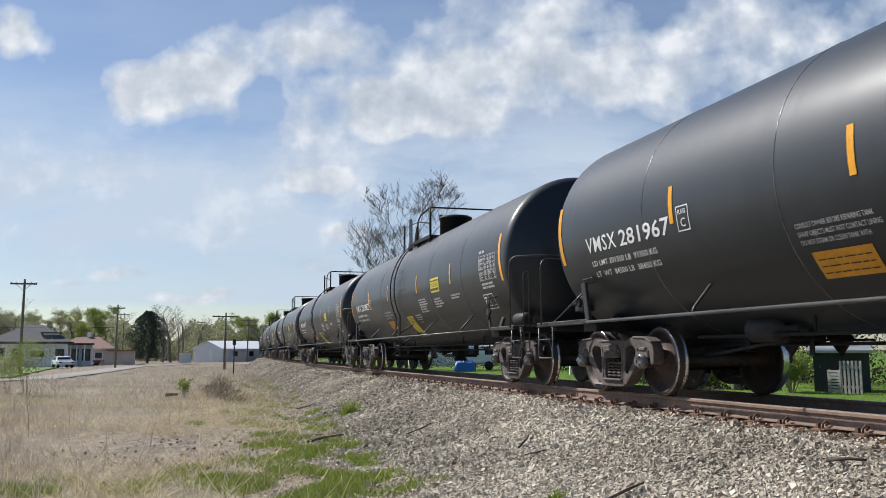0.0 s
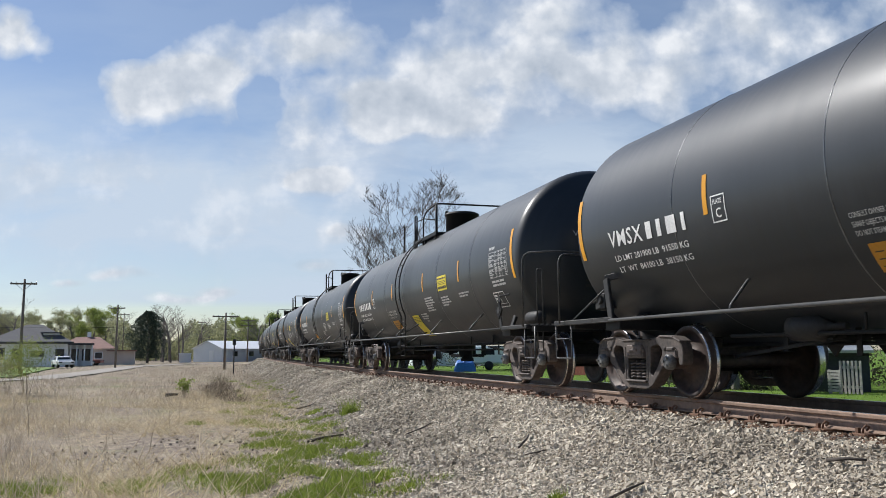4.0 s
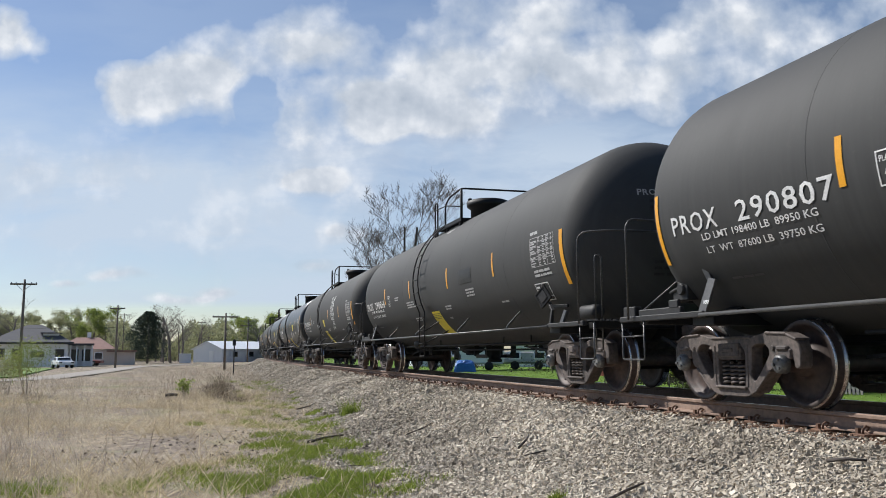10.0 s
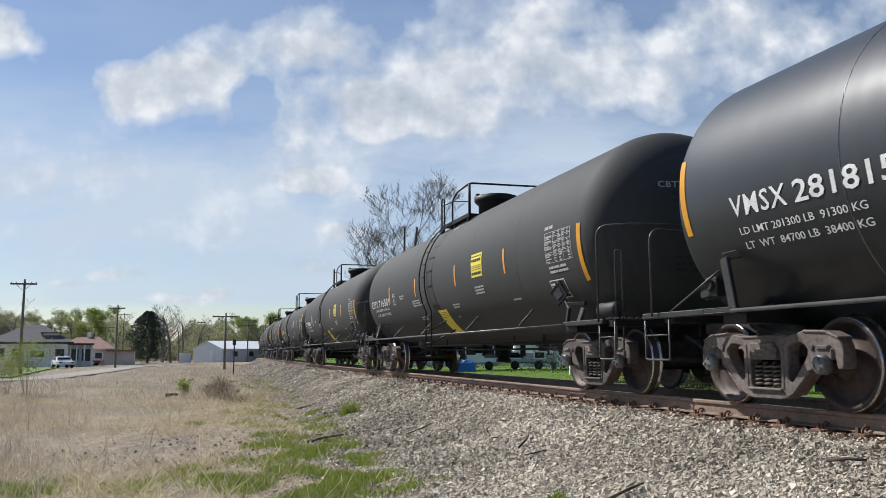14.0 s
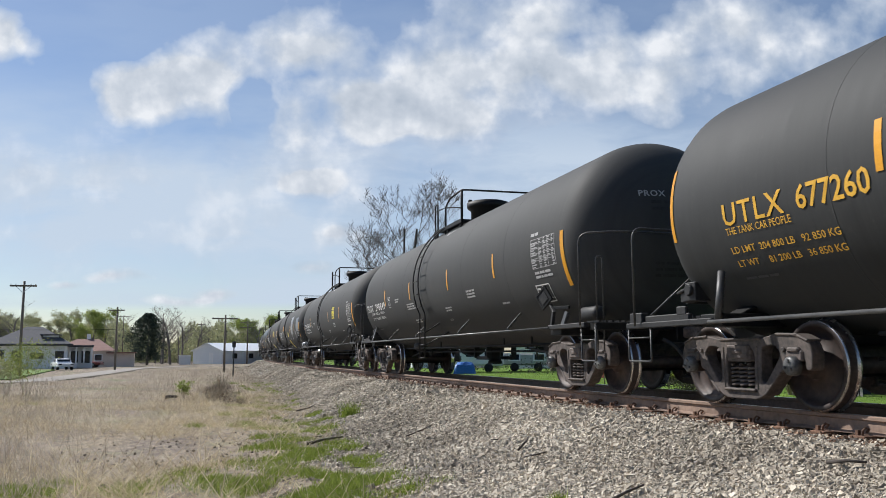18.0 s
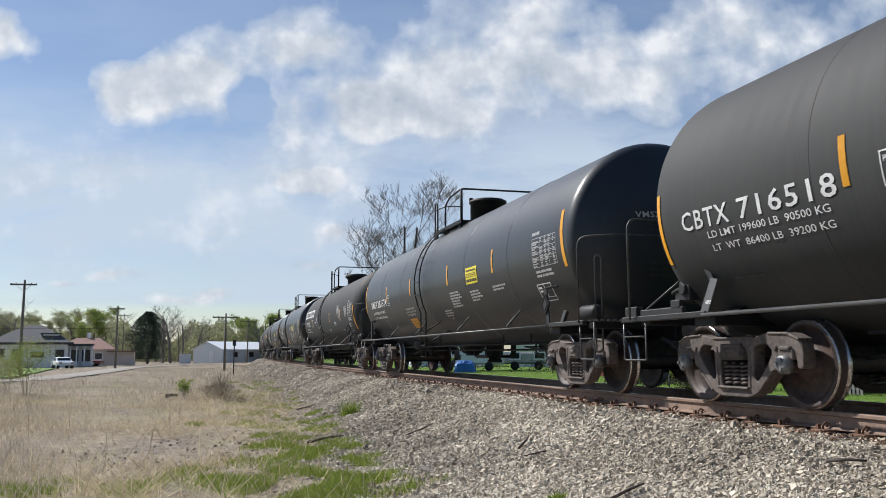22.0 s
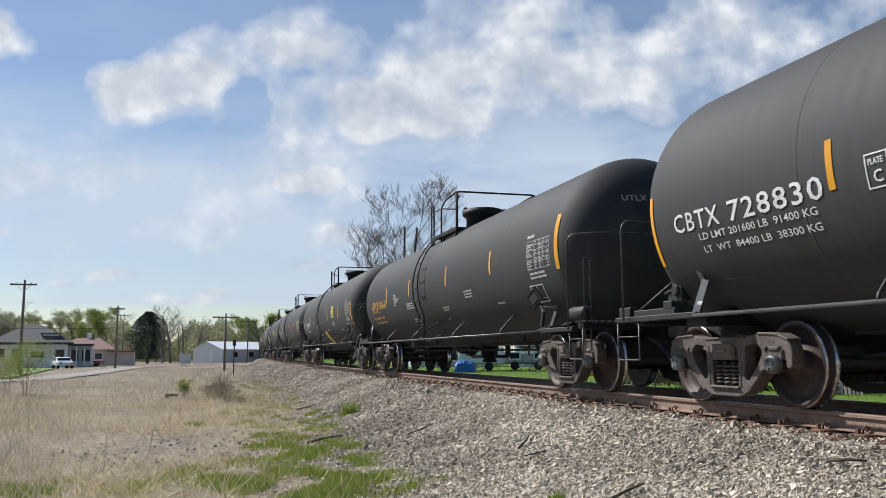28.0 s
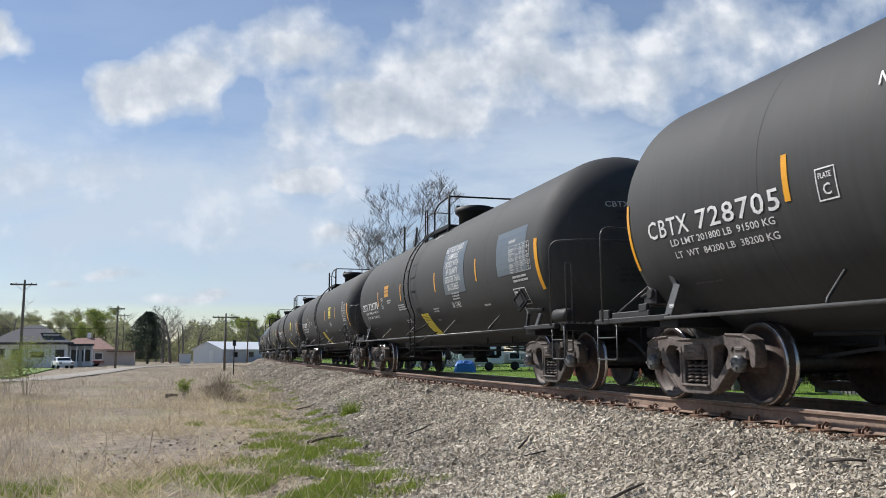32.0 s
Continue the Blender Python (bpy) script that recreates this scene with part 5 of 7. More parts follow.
def cloud_material():
    """Cumulus heaps and thin veils on a flat sheet, thick where the heaps below are listed."""
    k = Nodes("broken_cloud")
    a, b = radians(PITCH), CLOUD_Z - 1.5
    c = k.n.new("ShaderNodeTexCoord")
    sep = k.n.new("ShaderNodeSeparateXYZ")
    k.link(c.outputs["Object"], sep.inputs[0])
    depth = k.math("ADD", k.math("MULTIPLY", sep.outputs[1], math.cos(a)), b * math.sin(a))
    u = k.math("DIVIDE", sep.outputs[0], depth)
    rise = k.math("SUBTRACT", b * math.cos(a), k.math("MULTIPLY", sep.outputs[1], math.sin(a)))
    w = k.math("DIVIDE", rise, depth)
    comb = k.n.new("ShaderNodeCombineXYZ")
    k.link(u, comb.inputs[0])
    k.link(w, comb.inputs[1])
    v = comb.outputs[0]
    warp = k.add("ShaderNodeTexNoise", Scale=9.0, Detail=4.0)
    k.link(v, warp.inputs["Vector"])
    vm = k.n.new("ShaderNodeVectorMath")
    vm.operation = "MULTIPLY_ADD"
    k.link(warp.outputs["Color"], vm.inputs[0])
    vm.inputs[1].default_value = (0.05, 0.035, 0)
    k.link(v, vm.inputs[2])
    sp = k.n.new("ShaderNodeSeparateXYZ")
    k.link(vm.outputs[0], sp.inputs[0])
    wu, wv = sp.outputs[0], sp.outputs[1]

    def heap(cu, cv, ru, rv, gain):
        du = k.math("DIVIDE", k.math("SUBTRACT", wu, cu + 0.025), ru)
        dv = k.math("DIVIDE", k.math("SUBTRACT", wv, cv + 0.0175), rv)
        d = k.math("ADD", k.math("MULTIPLY", du, du), k.math("MULTIPLY", dv, dv))
        return k.math("MULTIPLY", k.math("SUBTRACT", 1.0, k.math("MINIMUM", d, 1.0)), gain)

    total = None
    for h in HEAPS:
        f = heap(*h)
        total = f if total is None else k.math("ADD", total, f)
    wide = k.noise(v, 4.2, 5, 0.6)
    puff = k.math("ADD", k.math("MULTIPLY", k.noise(v, 9.0, 5, 0.5), 0.6), k.math("MULTIPLY", k.noise(v, 26.0, 5, 0.5), 0.4))
    dens = k.math("ADD", total, k.math("ADD", k.math("MULTIPLY", k.math("SUBTRACT", wide, 0.5), 1.3), k.math("MULTIPLY", k.math("SUBTRACT", puff, 0.5), 2.4)))
    solid = k.ramp(dens, [(0.04, (0, 0, 0)), (0.36, (0.5, 0.5, 0.5)), (0.85, (1, 1, 1))])
    # veils drawn out along one slant
    m = k.n.new("ShaderNodeMapping")
    m.inputs["Rotation"].default_value = (0, 0, radians(14))
    m.inputs["Scale"].default_value = (1.0, 3.6, 1.0)
    k.link(vm.outputs[0], m.inputs["Vector"])
    veil_n = k.noise(m.outputs[0], 2.8, 6, 0.54)
    veil = k.math("MULTIPLY", k.ramp(veil_n, [(0.27, (0.0, 0.0, 0.0)), (0.56, (1, 1, 1))]), 0.92)
    veil = k.math("MULTIPLY", veil, k.ramp(w, [(0.11, (1, 1, 1)), (0.21, (0.22, 0.22, 0.22))]))
    alpha = k.math("MAXIMUM", solid, veil)
    fade = k.ramp(k.math("MULTIPLY", sep.outputs[1], 1 / 5000.0), [(0.80, (1, 1, 1)), (0.93, (0.0, 0.0, 0.0))])
    alpha = k.math("MULTIPLY", alpha, fade)
    # lit tops and grey hearts: compare with the density a little towards the light
    up = k.n.new("ShaderNodeVectorMath")
    up.operation = "ADD"
    k.link(v, up.inputs[0])
    up.inputs[1].default_value = (-0.010, 0.028, 0)
    puff2 = k.math("ADD", k.math("MULTIPLY", k.noise(up.outputs[0], 9.0, 5, 0.5), 0.6), k.math("MULTIPLY", k.noise(up.outputs[0], 26.0, 5, 0.5), 0.4))
    lit = k.math("ADD", k.math("MULTIPLY", k.math("SUBTRACT", puff, puff2), 2.6), 0.60)
    lit = k.math("SUBTRACT", lit, k.math("MULTIPLY", k.math("MAXIMUM", k.math("SUBTRACT", dens, 0.75), 0.0), 0.25))
    shade = k.ramp(lit, [(0.15, (0.44, 0.495, 0.57)), (0.55, (0.62, 0.66, 0.715)), (0.90, (0.87, 0.88, 0.895))])
    shade = k.mix(k.math("MULTIPLY", solid, 1.0), (0.59, 0.675, 0.775), shade)
    em = k.add("ShaderNodeEmission", Strength=0.84)
    k.link(shade, em.inputs["Color"])
    tr = k.n.new("ShaderNodeBsdfTransparent")
    mx = k.n.new("ShaderNodeMixShader")
    k.link(alpha, mx.inputs[0])
    k.link(tr.outputs[0], mx.inputs[1])
    k.link(em.outputs[0], mx.inputs[2])
    k.link(mx.outputs[0], k.n["Material Output"].inputs["Surface"])
    return k.m


# centre to the right and up, half width, half height, thickness, in parts of the distance
HEAPS = [(-0.315, 0.194, 0.106, 0.048, 0.82), (-0.362, 0.194, 0.057, 0.040, 0.50), (-0.235, 0.230, 0.100, 0.050, 0.60), (-0.156, 0.253, 0.073, 0.041, 0.55), (-0.209, 0.167, 0.028, 0.044, -0.75),
         (-0.122, 0.157, 0.100, 0.053, 0.72), (-0.066, 0.164, 0.067, 0.044, 0.72), (-0.006, 0.152, 0.080, 0.039, 0.62), (0.064, 0.180, 0.173, 0.063, 0.74), (0.110, 0.260, 0.133, 0.076, 0.72),
         (0.223, 0.212, 0.113, 0.050, 0.76), (0.410, 0.247, 0.166, 0.073, 0.66), (0.174, 0.243, 0.027, 0.030, -0.40), (0.200, 0.110, 0.100, 0.047, -0.60), (-0.395, 0.267, 0.093, 0.041, -0.80),
         (-0.462, 0.180, 0.086, 0.033, -0.50), (-0.508, 0.260, 0.047, 0.039, 0.90), (-0.460, 0.250, 0.027, 0.021, 0.45), (-0.142, 0.082, 0.050, 0.019, 0.72), (-0.109, 0.021, 0.041, 0.016, 0.74),
         (-0.156, -0.017, 0.037, 0.011, 0.85), (-0.378, -0.029, 0.047, 0.010, 0.90), (-0.309, -0.057, 0.053, 0.010, 0.90), (-0.267, -0.048, 0.033, 0.010, 0.90), (-0.442, -0.036, 0.027, 0.007, 0.80),
         (0.323, 0.174, 0.093, 0.050, 0.45), (-0.082, 0.100, 0.140, 0.057, 0.34), (-0.056, 0.220, 0.133, 0.057, 0.56), (0.290, 0.267, 0.106, 0.043, 0.42), (-0.322, 0.094, 0.219, 0.047, 0.16)]


def cloud_sheet():
    verts = [(-4600, 300, 0), (4600, 300, 0), (4600, 4700, 0), (-4600, 4700, 0)]
    me = cloud_mesh("cloud_layer", verts, [(0, 3, 2, 1)], cloud_material())
    return tagged(new("backdrop_cloud_layer", me), "white broken cumulus and thin veils in a blue sky", "clouds", kind="structure")


CLOUDS = cloud_sheet()

# ---- woods and trees ----


def limbs(rnd, h, spread, depth, bushy=0, droop=0.0, r0=None, lean=0.15, first=0.25):
    """Tapered limbs of a tree as (points, start radius, end radius), and the tips."""
    out, tips = [], []

    def grow(p, d, length, r, level):
        n = 4
        pts = [p]
        for i in range(n):
            d = (d + Vector((rnd.uniform(-1, 1), rnd.uniform(-1, 1), rnd.uniform(-0.6, 0.9) - droop * level)) * lean).normalized()
            pts.append(pts[-1] + d * length / n)
        out.append((pts, r, r * 0.5))
        if level >= depth:
            tips.append(pts[-1])
            return
        kids = rnd.randint(3, 4) + (bushy if level >= 2 else 0) if level else rnd.randint(6, 8)
        for i in range(kids):
            t = rnd.uniform(first if level == 0 else 0.25, 1.0)
            j = min(n - 1, int(t * n))
            q = pts[j].lerp(pts[j + 1], t * n - j)
            a = rnd.uniform(0, 2 * math.pi)
            side = Vector((math.cos(a), math.sin(a), rnd.uniform(0.25, 0.9)))
            nd = (d * (0.55 if level else 0.35) + side * spread).normalized()
            grow(q, nd, length * rnd.uniform(0.45, 0.68) * (1.0 if level else 0.9 - 0.35 * t), max(r * (0.55 if level else 0.42) * (1 - 0.4 * t), 0.011 - 0.0045 * bool(bushy)), level + 1)
        tips.append(pts[-1])
    grow(Vector((0, 0, -0.2)), Vector((0, 0, 1)), h * 0.62, r0 or h * 0.022, 0)
    return out, tips


def tree_meshes(seed, h, spread, depth, leaf, leaves, size, bushy=0, stem=0.022):
    rnd = random.Random(seed)
    rods, tips = limbs(rnd, h, spread, depth, bushy, r0=h * stem, lean=0.09 if bushy else 0.15)
    top = max(p.z for pts, _, _ in rods for p in pts)
    k = h / top
    bm = bmesh.new()
    for pts, a, b_ in rods:
        tube(bm, [p * k for p in pts], a, 6 if a > 0.06 else 3, b_, cap=False)
    trunk = data("trunk", bm, M["dark_bark"] if bushy else M["bark"])
    crown = None
    if leaves:
        r = np.random.RandomState(seed)
        base = np.array([tuple(t * k) for t in tips])
        c = base[r.randint(0, len(base), leaves)] + r.normal(0, h * 0.022, (leaves, 3))
        u = r.normal(size=(leaves, 3))
        u /= np.linalg.norm(u, axis=1)[:, None]
        w = np.cross(u, r.normal(size=(leaves, 3)))
        w /= np.linalg.norm(w, axis=1)[:, None]
        s = (size * r.uniform(0.5, 1.3, leaves))[:, None]
        quad = np.stack([c - u * s, c + w * s * 0.6, c + u * s, c - w * s * 0.6], 1).reshape(-1, 3)
        crown = cloud_mesh("crown", quad, np.arange(leaves * 4).reshape(-1, 4), leaf)
    return trunk, crown


TREES = {}


def plant(kind, x, y, z=0.0, scale=1.0, turn=0.0, label="", group=""):
    """A tree of a kind, at a place, scaled and turned."""
    trunk, crown = TREES[kind]
    t = thing("tree", label, "tree", pose(x, y, z, 0, 0, turn) @ Matrix.Scale(scale, 4), group)
    part("trunk", trunk, None, t)
    if crown:
        part("crown", crown, None, t)
    return t


TREES["bare"] = tree_meshes(3, 10, 0.85, 4, M["leaf_pale"], 300, 0.035)
TREES["bare2"] = tree_meshes(12, 10, 0.7, 4, M["leaf_pale"], 300, 0.035)
TREES["big_bare"] = tree_meshes(23, 10, 0.66, 5, None, 0, 0, 1, 0.010)
TREES["big_bare2"] = tree_meshes(31, 10, 0.60, 5, None, 0, 0, 1, 0.010)
TREES["bud"] = tree_meshes(5, 10, 0.9, 4, M["leaf_pale"], 12000, 0.075)
TREES["bud2"] = tree_meshes(9, 10, 0.8, 4, M["leaf_pale"], 13000, 0.07)
TREES["leafy"] = tree_meshes(7, 10, 1.0, 4, M["leaf"], 20000, 0.095)
TREES["leafy2"] = tree_meshes(15, 10, 0.9, 4, M["leaf"], 18000, 0.09)


def conifer(x, y, h, wide):
    """A dark full juniper: drooping sprays round one stem."""
    r = np.random.RandomState(2)
    t = thing("conifer", "dark green bushy juniper with a full dense crown", "tree", pose(x, y, 0))
    bm = bmesh.new()
    tube(bm, [(0, 0, -0.2), (0.1, 0, h * 0.5), (0, 0, h * 0.97)], 0.22, 7, 0.03)
    part("trunk", bm, M["bark"], t)
    n = 14000
    f = r.uniform(0.05, 1.0, n) ** 0.8
    k = r.randint(0, 60, n)
    lump = 0.35 + 0.85 * np.random.RandomState(5).uniform(0, 1, 60)[k]
    rad = wide / 2 * np.interp(f, [0.0, 0.12, 0.3, 0.6, 0.85, 1.0], [0.5, 0.95, 1.0, 0.92, 0.66, 0.14]) * lump * np.sqrt(r.uniform(0.25, 1, n))
    a = k * 2.4 + f * 2.0 + r.normal(0, 0.16, n)
    rad *= 1 + 0.18 * np.sin(a * 3 + f * 8)
    c = np.stack([rad * np.cos(a), rad * np.sin(a), f * h], 1)
    u = np.stack([np.cos(a), np.sin(a), r.uniform(-0.2, 1.2, n)], 1) + r.normal(0, 0.4, (n, 3))
    u /= np.linalg.norm(u, axis=1)[:, None]
    w = np.cross(u, r.normal(size=(n, 3)))
    w /= np.linalg.norm(w, axis=1)[:, None]
    s = r.uniform(0.10, 0.26, n)[:, None]
    quad = np.stack([c - u * s * 0.4, c + w * s * 0.35, c + u * s, c - w * s * 0.35], 1).reshape(-1, 3)
    part("crown", cloud_mesh("crown", quad, np.arange(n * 4).reshape(-1, 4), M["needle"]), None, t)


conifer(-6.0, 146, 8.3, 6.0)
WOOD = random.Random(21)
# the wood behind the houses, its crowns from 170 to 240 m off
for i in range(46):
    d = WOOD.uniform(172, 236)
    a = -13.5 + 18.5 * i / 45 + WOOD.uniform(-0.3, 0.3)
    kind = WOOD.choice(["bare", "bare2", "bare", "bare2", "bud2"] if -5.0 < a < 1.2 else ["bud", "bud2", "leafy", "bud", "bare", "bud2", "bare2"])
    plant(kind, d * math.sin(radians(a)), d * math.cos(radians(a)), 0, d / 200 * WOOD.uniform(0.72, 1.15), WOOD.uniform(0, 360),
          {"bu": "budding tree with thin olive-green leaves", "le": "tree in fresh yellow-green spring leaf", "ba": "bare grey-brown branching tree"}[kind[:2]], "wood behind the houses")
for kind, x, y, s, turn, lab in (("leafy", 17.5, 172, 0.95, 30, "round bright yellow-green tree beside the shed"), ("leafy2", 13.0, 185, 0.9, 80, "round bright yellow-green tree beside the shed"),
                                 ("bare", -2.5, 150, 1.0, 10, "tall bare grey-brown tree near the juniper"), ("bare2", -0.6, 152, 0.92, 70, "tall bare grey-brown tree near the juniper"), ("bare", -4.0, 160, 1.02, 130, "tall bare grey-brown tree near the juniper"),
                                 ("bare2", -27.0, 150, 1.05, 200, "bare grey-brown tree behind the white house"), ("leafy2", -16.5, 165, 1.0, 10, "yellow-green leafy tree behind the houses")):
    plant(kind, x, y, 0, s, turn, lab)
r_h = np.random.RandomState(77)
n_h = 60000
a_h, d_h = np.radians(r_h.uniform(-14, 9, n_h)), r_h.uniform(185, 240, n_h)
z_h = 0.2 + (6.6 + 1.8 * np.sin(a_h * 60) + 1.2 * np.sin(a_h * 170 + 1)) * r_h.uniform(0, 1, n_h) ** 1.1
c_h = np.stack([d_h * np.sin(a_h), d_h * np.cos(a_h), np.maximum(z_h, 0.1)], 1)
u_h = r_h.normal(size=(n_h, 3))
u_h /= np.linalg.norm(u_h, axis=1)[:, None]
w_h = np.cross(u_h, r_h.normal(size=(n_h, 3)))
w_h /= np.linalg.norm(w_h, axis=1)[:, None]
s_h = r_h.uniform(0.15, 0.42, (n_h, 1))
tagged(new("undergrowth", cloud_mesh("undergrowth", np.stack([c_h - u_h * s_h, c_h + w_h * s_h * 0.6, c_h + u_h * s_h, c_h - w_h * s_h * 0.6], 1).reshape(-1, 3), np.arange(n_h * 4).reshape(-1, 4), M["leaf_pale"])), "olive-brown undergrowth at the foot of the wood", "undergrowth", kind="stuff")
# behind the track
for kind, x, y, s, turn, lab in (("big_bare", 16.0, 63.1, 1.50, 20, "large bare tree with fine dark twigs behind the train"), ("big_bare2", 15.3, 62.6, 1.50, 120, "large bare tree with fine dark twigs behind the train"),
                                 ("big_bare2", 14.4, 64.4, 1.15, 205, "large bare tree with fine dark twigs behind the train"), ("leafy", 26.8, 60.2, 1.16, 10, "tall tree in fresh green leaf behind the train"), ("bud", 34.0, 50.0, 0.8, 60, "budding garden tree behind the train"),
                                 ("bud2", 30.0, 33.0, 0.75, 160, "budding garden tree behind the train"), ("leafy2", 45.0, 70.0, 1.2, 30, "green leafy tree behind the gardens"), ("bud", 52.0, 48.0, 1.1, 30, "budding tree behind the gardens"), ("leafy", 26.0, 92.0, 1.0, 80, "green leafy tree behind the gardens")):
    plant(kind, x, y, 0.2, s, turn, lab)

# ---- poles along the street and the line ----


def utility_pole(x, y, h, arm, arms=1, r=0.12, label="", wires=True):
    p = thing("utility_pole", label or "weathered wooden utility pole with a crossarm", "utility pole", pose(x, y, float(height(x, y)), 0, 0, -4))
    bm = bmesh.new()
    tube(bm, [(0, 0, -0.3), (0, 0, h * 0.5), (0.03, 0, h)], r, 10, r * 0.65)
    part("shaft", bm, M["pole"], p)
    for i in range(arms):
        z = h - 0.35 - i * 0.8
        bm = bmesh.new()
        beam(bm, (-arm / 2, -r, z), (arm / 2, -r, z), 0.10, 0.12)
        bar = part("crossarm", bm, M["pole"], p, bevel=0.01)
        for k in (-0.46, -0.28, 0.28, 0.46):
            bm = bmesh.new()
            lathe(bm, [(0.018, z + 0.06), (0.032, z + 0.09), (0.032, z + 0.13), (0.02, z + 0.15)], "z", 8, centre=(k * arm, -r, 0))
            part("insulator", bm, M["galv"], bar)
        for k in (-1, 1):
            bm = bmesh.new()
            beam(bm, (k * arm * 0.28, -r, z - 0.03), (0, -r, z - 0.5), 0.03, 0.03)
            part("brace", bm, M["galv"], p)


utility_pole(-11.4, 67.5, 6.9, 1.8)
utility_pole(-7.15, 96.6, 6.7, 1.55)
utility_pole(-12.4, 185, 9.8, 2.2)
utility_pole(3.35, 80.6, 5.2, 2.3, 1, 0.11, "dark short line-side pole with a long crossarm")
utility_pole(10.0, 150, 7.4, 2.5, 2, 0.13, "dark wooden pole with two crossarms")
utility_pole(2.6, 165, 7.6, 1.5, 1, 0.1)
utility_pole(8.2, 190, 7.0, 1.6, 1, 0.1)


def sag(a, b_, drop, name="overhead_wire"):
    bm = bmesh.new()
    a, b_ = Vector(a), Vector(b_)
    tube(bm, [a.lerp(b_, i / 10) - Vector((0, 0, drop * 4 * (i / 10) * (1 - i / 10))) for i in range(11)], 0.018, 4)
    tagged(new(name, data(name, bm, M["rubber"])), "thin dark overhead wire between poles", "wire", "overhead wires")


sag((-40, 112, 5.6), (-7.15, 96.6, 4.3), 0.4)


def signpost(x, y):
    p = thing("signpost", "dark line-side signpost with a small plate", "sign", pose(x, y, float(height(x, y))))
    bm = bmesh.new()
    tube(bm, [(0, 0, -0.2), (0.02, 0, 2.5)], 0.045, 8)
    part("post", bm, M["trim_dark"], p)
    for z, h in ((2.28, 0.40),):
        bm = bmesh.new()
        box(bm, (0.02, -0.06, z), (0.24, 0.03, h))
        part("plate", bm, M["trim_dark"], p, bevel=0.005)


signpost(3.17, 61.4)

# ---- buildings ----


def gable_block(t, w, d, h, rise, wall, roof, over=0.35, name="wall"):
    """Walls and a pitched roof with its ridge along the depth, the front gable at y = 0."""
    bm = bmesh.new()
    v = [bm.verts.new(p) for p in ((-w / 2, 0, -0.3), (w / 2, 0, -0.3), (w / 2, 0, h), (0, 0, h + rise), (-w / 2, 0, h), (-w / 2, d, -0.3), (w / 2, d, -0.3), (w / 2, d, h), (0, d, h + rise), (-w / 2, d, h))]
    for f in ((0, 1, 2, 3, 4), (9, 8, 7, 6, 5), (1, 6, 7, 2), (5, 0, 4, 9)):
        bm.faces.new([v[i] for i in f])
    part("wall", bm, wall, t)
    n = Vector((rise, 0, w / 2)).normalized()
    for k in (-1, 1):
        bm = bmesh.new()
        a = Vector((0, -over, h + rise + 0.05))
        e = Vector((k * (w / 2 + over), -over, h - rise * over / (w / 2) + 0.05))
        beam(bm, (a + e) / 2, (a + e) / 2 + Vector((0, d + 2 * over, 0)), (a - e).length, 0.08, (k * n.x, 0, n.z))
        part("roof", bm, roof, t)


def window(t, x, z, w, h, y=0.0, face="y", frame=None):
    """A framed pane let into a wall that faces the front (y) or the side (x)."""
    at = pose(x, y, z) if face == "y" else pose(x, y, z, 0, 0, 90)
    bm = bmesh.new()
    for a, b_ in (((-w / 2 - 0.05, 0, -h / 2), (-w / 2 - 0.05, 0, h / 2)), ((w / 2 + 0.05, 0, -h / 2), (w / 2 + 0.05, 0, h / 2)), ((-w / 2 - 0.1, 0, h / 2 + 0.05), (w / 2 + 0.1, 0, h / 2 + 0.05)), ((-w / 2 - 0.1, 0, -h / 2 - 0.05), (w / 2 + 0.1, 0, -h / 2 - 0.05))):
        beam(bm, a, b_, 0.10, 0.10)
    win = part("window", bm, frame or M["white_wall"], t, at=at)
    bm = bmesh.new()
    box(bm, (0, -0.01, 0), (w, 0.03, h))
    part("pane", bm, M["glass"], win)


